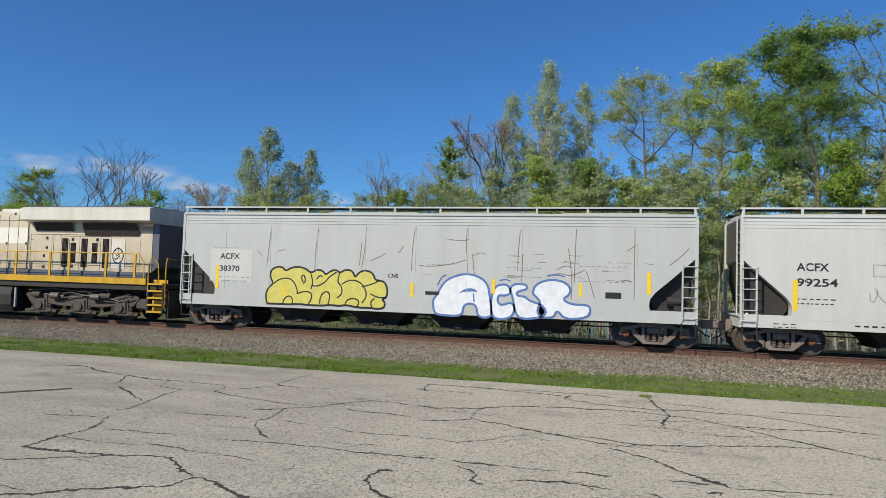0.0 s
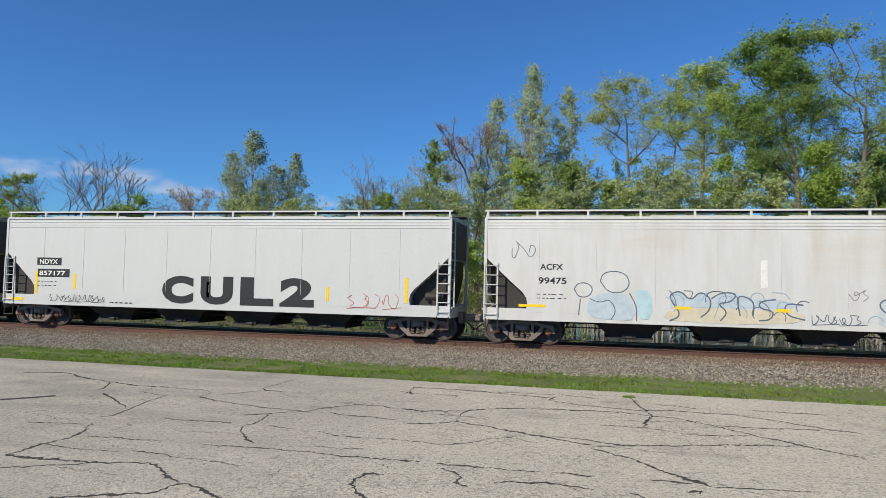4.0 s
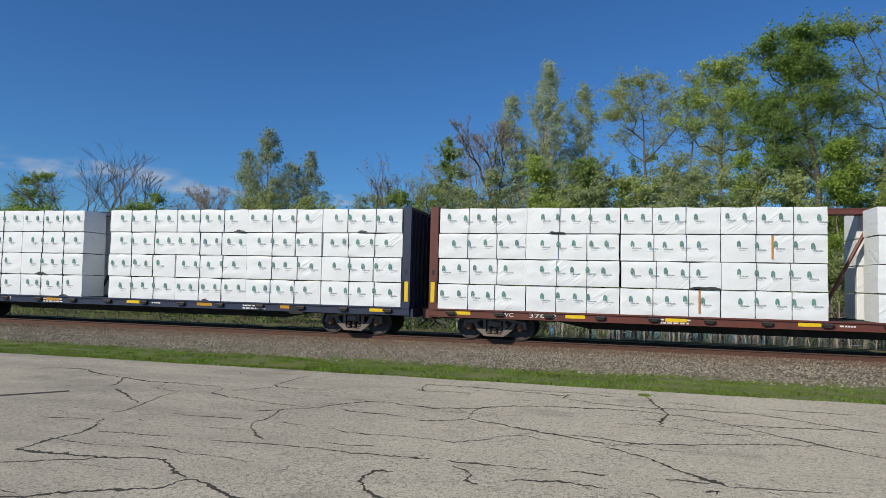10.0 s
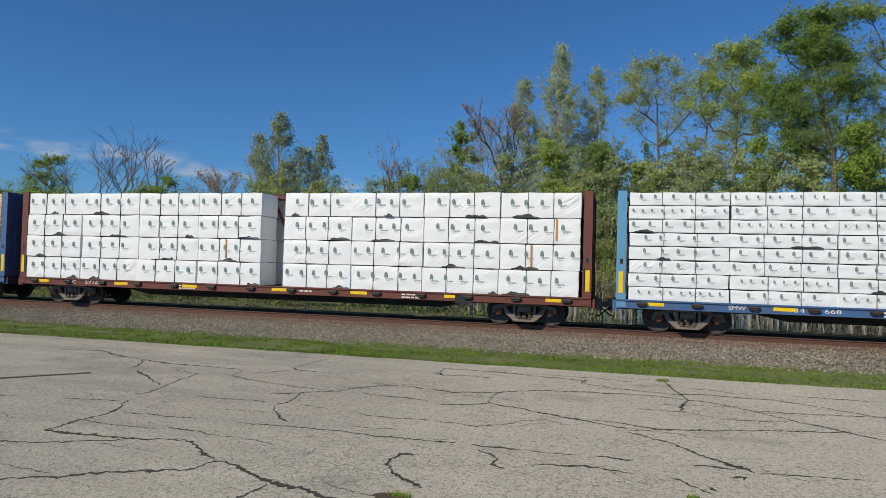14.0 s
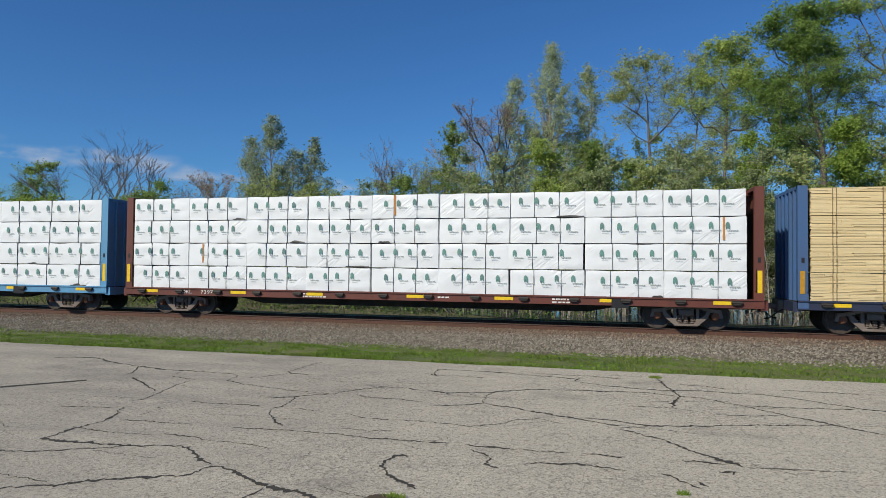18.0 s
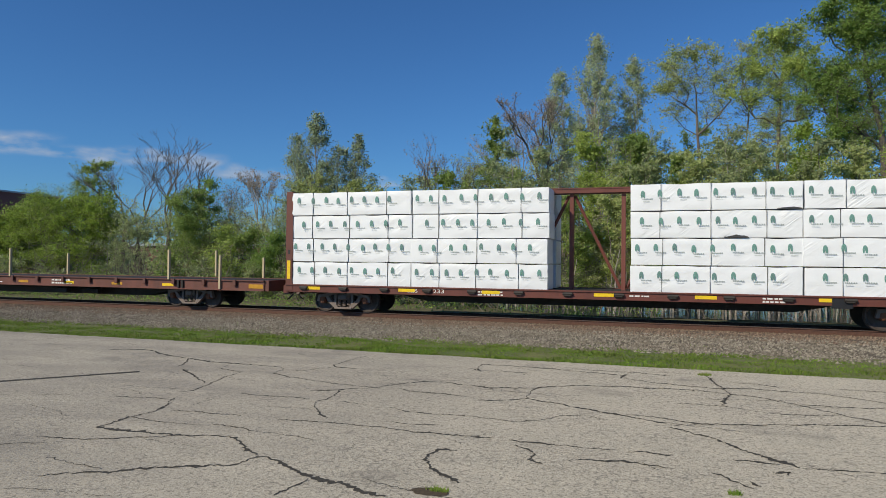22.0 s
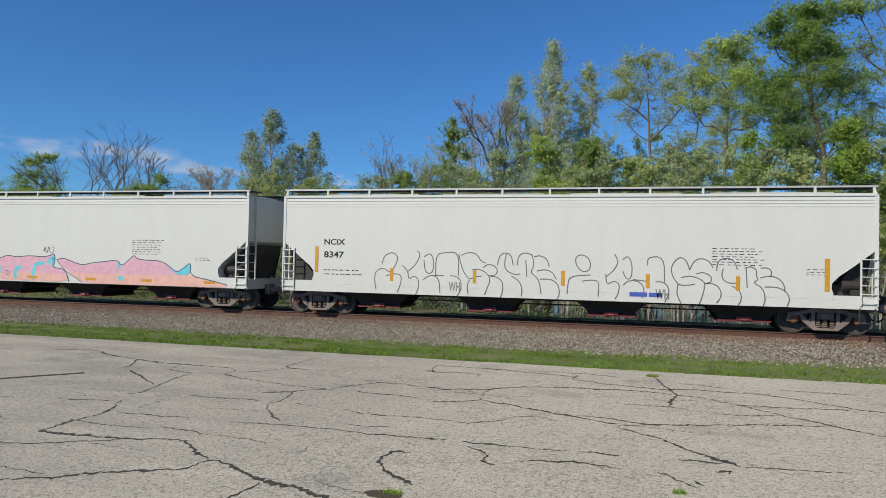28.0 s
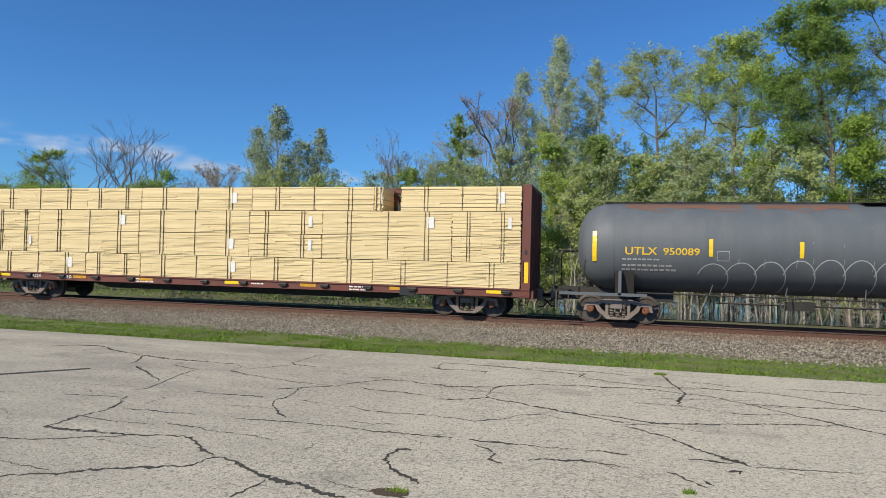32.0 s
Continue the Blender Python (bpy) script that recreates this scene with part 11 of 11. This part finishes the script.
bare_tree(-36.2, 43, 11.0, 1, 0.2, 0.24, 613, "bare leaning tree with crooked limbs", BARK, depth=6, bole=0.35, thick=0.8)
bare_tree(-33.2, 45, 8.6, 2, 0.3, 0.05, 621, "small bare tree with grey twigs", GREY_BARK, thick=0.7)
bare_tree(-30.6, 43, 8.7, 3, 0.26, 0.0, 614, "pale budding tree with upright twigs", PALE_BARK, 900, LEAF_BUD, thick=0.7)
bare_tree(-27.8, 43, 9.4, 2, 0.2, 0.0, 615, "reddish budding tree with thin twigs", PALE_BARK, 2200, LEAF_BUD, thick=0.7, depth=6)
bare_tree(-25.2, 41, 7.6, 3, 0.4, 0.08, 616, "sparse grey tree with low crooked limbs", GREY_BARK, 500, LEAF_BUD, 0.12, depth=6)
bare_tree(-15.4, 42, 11.0, 2, 0.22, 0.1, 617, "bare forked tree standing in a gap", GREY_BARK, 500, LEAF_BUD, bole=0.35, depth=6, thick=0.8)
bare_tree(-13.6, 44, 10.0, 2, 0.28, 0.0, 618, "half-bare grey tree with fine twigs", GREY_BARK, 1600, LEAF_STRAW, depth=6, thick=0.7)
bare_tree(-11.8, 44, 10.9, 2, 0.28, 0.0, 622, "half-bare grey tree with branching twigs", GREY_BARK, 1800, LEAF_STRAW, depth=6, thick=0.7)
bare_tree(-9.2, 43.5, 12.4, 3, 0.26, 0.03, 619, "grey branching tree with sparse buds", PALE_BARK, 1600, LEAF_BUD, depth=6, thick=0.7)
bare_tree(-7.6, 43.5, 13.2, 1, 0.3, 0.0, 620, "tall grey tree with rusty buds", GREY_BARK, 2400, LEAF_BUD, depth=7, thick=1.1)
for row_i, (x, y, h) in enumerate(((-39.0, 40.5, 7.0), (-37.4, 39.5, 6.8), (-35.7, 39, 7.0), (-33.6, 39.5, 6.4), (-28.6, 41, 7.0), (-26.4, 40, 6.6), (-24.0, 39, 6.2), (-17.9, 40, 7.0))):
    bare_tree(x, y, h, 4, 0.34, 0.0, 640 + row_i, "thicket of grey-brown twigs with few leaves", PALE_BARK if row_i % 2 else BARK, 1500, LEAF_STRAW, 0.1, 0.7)
# taller growth further back, which closes the wood
back_rng = random.Random(71)
for i in range(18):
    x = -17 + 2.45 * i + back_rng.uniform(-0.8, 0.8)
    h = (9.0 + 0.2 * (x + 17)) * back_rng.uniform(0.86, 1.06)
    broadleaf(x, back_rng.uniform(46, 51), min(h, 12.5), back_rng.uniform(4.0, 5.5), (LEAF_DULL, LEAF_PALE, LEAF_GREEN)[i % 3], back_rng.uniform(0.3, 0.55), "oval", 0.12, 2,
              "thinly leaved tree deeper in the wood", 700 + i, PALE_BARK if i % 2 else BARK)
spruce(-13.8, 35, 4.7, 2.9, 120)
spruce(-10.2, 34.5, 5.4, 5.8, 121)

# undergrowth: saplings and shrubs along the edge of the wood
shrub_rng = random.Random(88)
kinds = (LEAF_STRAW, LEAF_GREEN, LEAF_DULL, LEAF_YELLOW, LEAF_STRAW)
for i in range(46):
    x = -9.0 + i * 0.72 + shrub_rng.uniform(-0.4, 0.4)
    h = shrub_rng.uniform(4.2, 9.6)
    if -13.6 < x < -8.2:
        continue
    broadleaf(x, shrub_rng.uniform(33.5, 40), h, shrub_rng.uniform(1.6, 3.0), kinds[i % 5], shrub_rng.uniform(0.5, 1.0), "oval", 0.1, shrub_rng.choice((1, 2, 3)),
              "leafy sapling in the undergrowth", 300 + i, shrub_rng.choice((BARK, PALE_BARK)), 0.062, "sapling", "sapling", "saplings along the wood's edge")
for i in range(20):
    x = -50.0 + i * 1.75 + shrub_rng.uniform(-0.5, 0.5)
    h = shrub_rng.uniform(1.2, 2.8)
    broadleaf(x, shrub_rng.uniform(32.5, 36), h, h * 1.2, (LEAF_GREEN, LEAF_DULL)[i % 2], shrub_rng.uniform(0.6, 1.0), "oval", 0.05, 4,
              "low shrub in young leaf", 400 + i, BARK, 0.062, "shrub", "shrub", "shrubs along the wood's edge")


def far_woods():
    """Distant trees that close the gaps, too far to tell apart."""
    rg = np.random.default_rng(5)
    n = 52000
    x = rg.uniform(-150, 75, n)
    y = rg.uniform(62, 85, n)
    top = 4.5 + 2.0 * np.sin(x * 0.21) + 1.2 * np.sin(x * 0.53 + 1) + np.where(x > -5, 2.0, 0.0)
    z = top * rg.random(n) ** 0.8
    return leaf_cloud("far_woods", np.stack([x, y, z], 1), 0.32, LEAF_DULL, 6)


tagged(part("far_woods", far_woods(), None), "hazy band of distant budding trees", "woods", kind="stuff")


def brush(seed, count, thick, bark, x0=-55, x1=24, crook=1.0):
    """Thin crooked stems and dead twigs under the trees."""
    rng = random.Random(seed)
    v, f = [], []
    for _ in range(count):
        x, y = rng.uniform(x0, x1), rng.uniform(31.0, 42)
        h = rng.uniform(0.8, 3.6) if crook > 0.5 else rng.uniform(1.6, 3.6)
        p = Vector((x, y, -0.1))
        r = rng.uniform(0.3, 1.0) * thick
        for k in range(3):
            q = p + Vector((rng.gauss(0, 0.16) * h, rng.gauss(0, 0.14) * h, 0)) * crook + Vector((0, 0, h / 3))
            twig(v, f, p, q, r, r * 0.7, 5)
            for _ in range(3):
                b0 = p.lerp(q, rng.random())
                twig(v, f, b0, b0 + Vector((rng.gauss(0, 0.3) * h, rng.gauss(0, 0.3) * h, rng.uniform(0.0, 0.3) * h)), r * 0.4, 0.004, 3)
            p, r = q, r * 0.7
    me = bpy.data.meshes.new("brush_stems")
    me.from_pydata(v, [], f)
    me.materials.append(bark)
    return me


tagged(part("brush_stems", brush(61, 520, 0.03, BARK), None), "thin crooked grey twigs of brush under the trees", "brush", kind="stuff")
tagged(part("sapling_stems", brush(62, 170, 0.06, PALE_BARK, -8, 24, 0.25), None), "pale grey upright stems of young trees at the wood's edge", "brush", kind="stuff")


def weeds():
    rg = np.random.default_rng(15)
    n = 9000
    x = -60 + 60 * rg.random(n) ** 1.4
    y = 28.3 + rg.gamma(2.0, 2.2, n)
    z = rg.random(n) ** 1.4 * (0.25 + 0.055 * (y - 28)) * (0.7 + 0.5 * np.sin(x * 0.9) ** 2)
    return leaf_cloud("weeds", np.stack([x, y, z], 1), 0.06, LEAF_DEEP, 16)


tagged(part("weeds", weeds(), None), "ragged weeds and dead leaves beyond the track", "weeds", kind="stuff")

# pond that shows between the trunks
m, nt, b = shader("pond_water")
b.inputs["Base Color"].default_value = (0.015, 0.03, 0.05, 1)
b.inputs["Roughness"].default_value = 0.08
bumped(nt, b, grain(nt, coords(nt), 3.0, 3), 0.12, 0.02)
pond_s = Shape()
edge = [(8 + 24 * math.cos(a) * (1 + 0.12 * math.sin(3 * a)), 41.5 + 11.5 * math.sin(a) * (1 + 0.1 * math.sin(5 * a)), -0.03) for a in (2 * math.pi * i / 40 for i in range(40))]
pond_s.add(edge, [tuple(range(40))])
tagged(part("water", pond_s, m), "still pond water reflecting the blue sky", "water", kind="structure")

# ---- building behind the trees ----
BRICK = plain("dark_red_brick_wall", (0.20, 0.085, 0.08), 0.85, 0, 0.3, 3)
ROOF = plain("pale_metal_fascia", (0.38, 0.44, 0.5), 0.5, 0.2, 0.2)
bld = thing("industrial_building", "large dark red brick building with flat roof", "building", at=pose(-126.4, 66, -0.06))
part("wall", Shape().box(0, 30, 0, 21, 0, 12.5), BRICK, bld, "plain dark red brick wall")
part("roof", Shape().box(-0.2, 30.2, -0.2, 21.2, 12.5, 12.75), ROOF, bld, "flat roof with pale edge")
wing = thing("low_building", "low brown building wing with pale fascia", "building", at=pose(-86.5, 77, -0.06))
part("wall", Shape().box(0, 36, 0, 20, 0, 4.2), BRICK, wing)
part("roof", Shape().box(-0.1, 36.2, -0.3, 20, 4.2, 4.6), ROOF, wing, "pale fascia band")
for i in range(6):
    w = part("window", Shape().box(3 + 5.4 * i, 6 + 5.4 * i, -0.05, 0.02, 1.4, 3.2), DARK_GLASS, wing)
    part("window_sill", Shape().box(2.9 + 5.4 * i, 6.1 + 5.4 * i, -0.12, 0.0, 1.3, 1.4), ROOF, w)


# ---- low clouds far away ----
m = bpy.data.materials.new("cloud")
m.use_nodes = True
nt = m.node_tree
nt.nodes.clear()
c_out = nt.nodes.new("ShaderNodeOutputMaterial")
c_mix = nt.nodes.new("ShaderNodeMixShader")
c_clear = nt.nodes.new("ShaderNodeBsdfTransparent")
c_glow = node(nt, "ShaderNodeEmission", Color=(0.78, 0.86, 1.0, 1), Strength=0.68)
sep = nt.nodes.new("ShaderNodeSeparateXYZ")
uvw = nt.nodes.new("ShaderNodeTexCoord")
nt.links.new(uvw.outputs["UV"], sep.inputs[0])
fall = nt.nodes.new("ShaderNodeMapRange")
fall.interpolation_type = "SMOOTHSTEP"
fall.inputs["From Min"].default_value, fall.inputs["From Max"].default_value = 0.0, 0.6
nt.links.new(sep.outputs["X"], fall.inputs["Value"])
dense = times(nt, times(nt, grain(nt, coords(nt, (1, 1, 2.6)), 0.009, 8, 0.36, 0.68), fall.outputs[0]), 0.8)
nt.links.new(dense, c_mix.inputs[0])
nt.links.new(c_clear.outputs[0], c_mix.inputs[1])
nt.links.new(c_glow.outputs[0], c_mix.inputs[2])
nt.links.new(c_mix.outputs[0], c_out.inputs["Surface"])


def cloud(azimuth, elevation, wide, high):
    """A thin bank of cloud at two kilometres; it fades out towards its rim."""
    R = 2000
    rings, n = 5, 28
    bm = bmesh.new()
    uv = bm.loops.layers.uv.new("rim")
    rows = []
    for i in range(rings + 1):
        k = i / rings
        row = []
        for j in range(n):
            a = 2 * math.pi * j / n
            wob = 1 + 0.15 * math.sin(3 * a + azimuth) + 0.1 * math.sin(5 * a + 2 * azimuth)
            az = radians(azimuth + wide / 2 * k * wob * math.cos(a))
            el = radians(elevation + high / 2 * k * wob * math.sin(a) * (1.0 if math.sin(a) > 0 else 0.6))
            row.append((bm.verts.new((-R * math.sin(az), R * math.cos(az), 2.3 + R * math.tan(el))), 1 - k))
        rows.append(row)
    for i in range(rings):
        for j in range(n):
            q = [rows[i][j], rows[i][(j + 1) % n], rows[i + 1][(j + 1) % n], rows[i + 1][j]]
            try:
                fc = bm.faces.new([x[0] for x in q])
            except ValueError:
                continue
            for lp, x in zip(fc.loops, q):
                lp[uv].uv = (x[1], 0.5)
    me = bpy.data.meshes.new("cloud")
    bm.to_mesh(me)
    bm.free()
    me.materials.append(m)
    tagged(new("cloud", me), "thin white cloud low over the horizon", "cloud", "low clouds", "structure")


for az, el, wd, hg in ((51.5, 8.1, 9.0, 2.6), (45.5, 7.7, 9.0, 2.2), (41.5, 7.9, 4.0, 1.6), (38.2, 7.6, 5.0, 2.6), (35.0, 7.0, 6.0, 1.8), (31.2, 7.1, 4.0, 1.6), (23.0, 6.6, 3.0, 1.4)):
    cloud(az, el, wd, hg)


def along(t):
    """How far the train has run at t seconds."""
    return 13.75 * t - 0.0115 * t * t


def motions():
    beats = [0, 3.2, 6.4, 9.6, 12.8, 16, 19.2, 22.4, 25.6, 28.8, 32]
    for ob, u, y, z in CARS:
        walk(ob, [(t, pose(u + along(t), TRACK_Y + y, RAIL_Z + z)) for t in beats])
    for ob, u, rest, r in WHEELS:
        t0 = max(0.0, min(31.9, (-u - 34) / 13.5))
        t1 = max(0.1, min(32.0, (-u + 14) / 13.3))
        steps = [0.0] if t0 > 0 else []
        n = max(2, math.ceil((t1 - t0) / 0.0334))
        steps += [t0 + (t1 - t0) * i / n for i in range(n + 1)]
        if t1 < 32:
            steps.append(32.0)
        rows, last = [], None
        for t in steps:
            k = frame(t)
            if k == last:
                continue
            last = k
            tt = (k - 1) / FPS
            turn = math.degrees((along(min(max(tt, t0), t1)) - along(t0)) / r)
            rows.append((tt, Matrix.Translation(rest) @ Matrix.Rotation(radians(turn), 4, "Y")))
        walk(ob, rows)


motions()
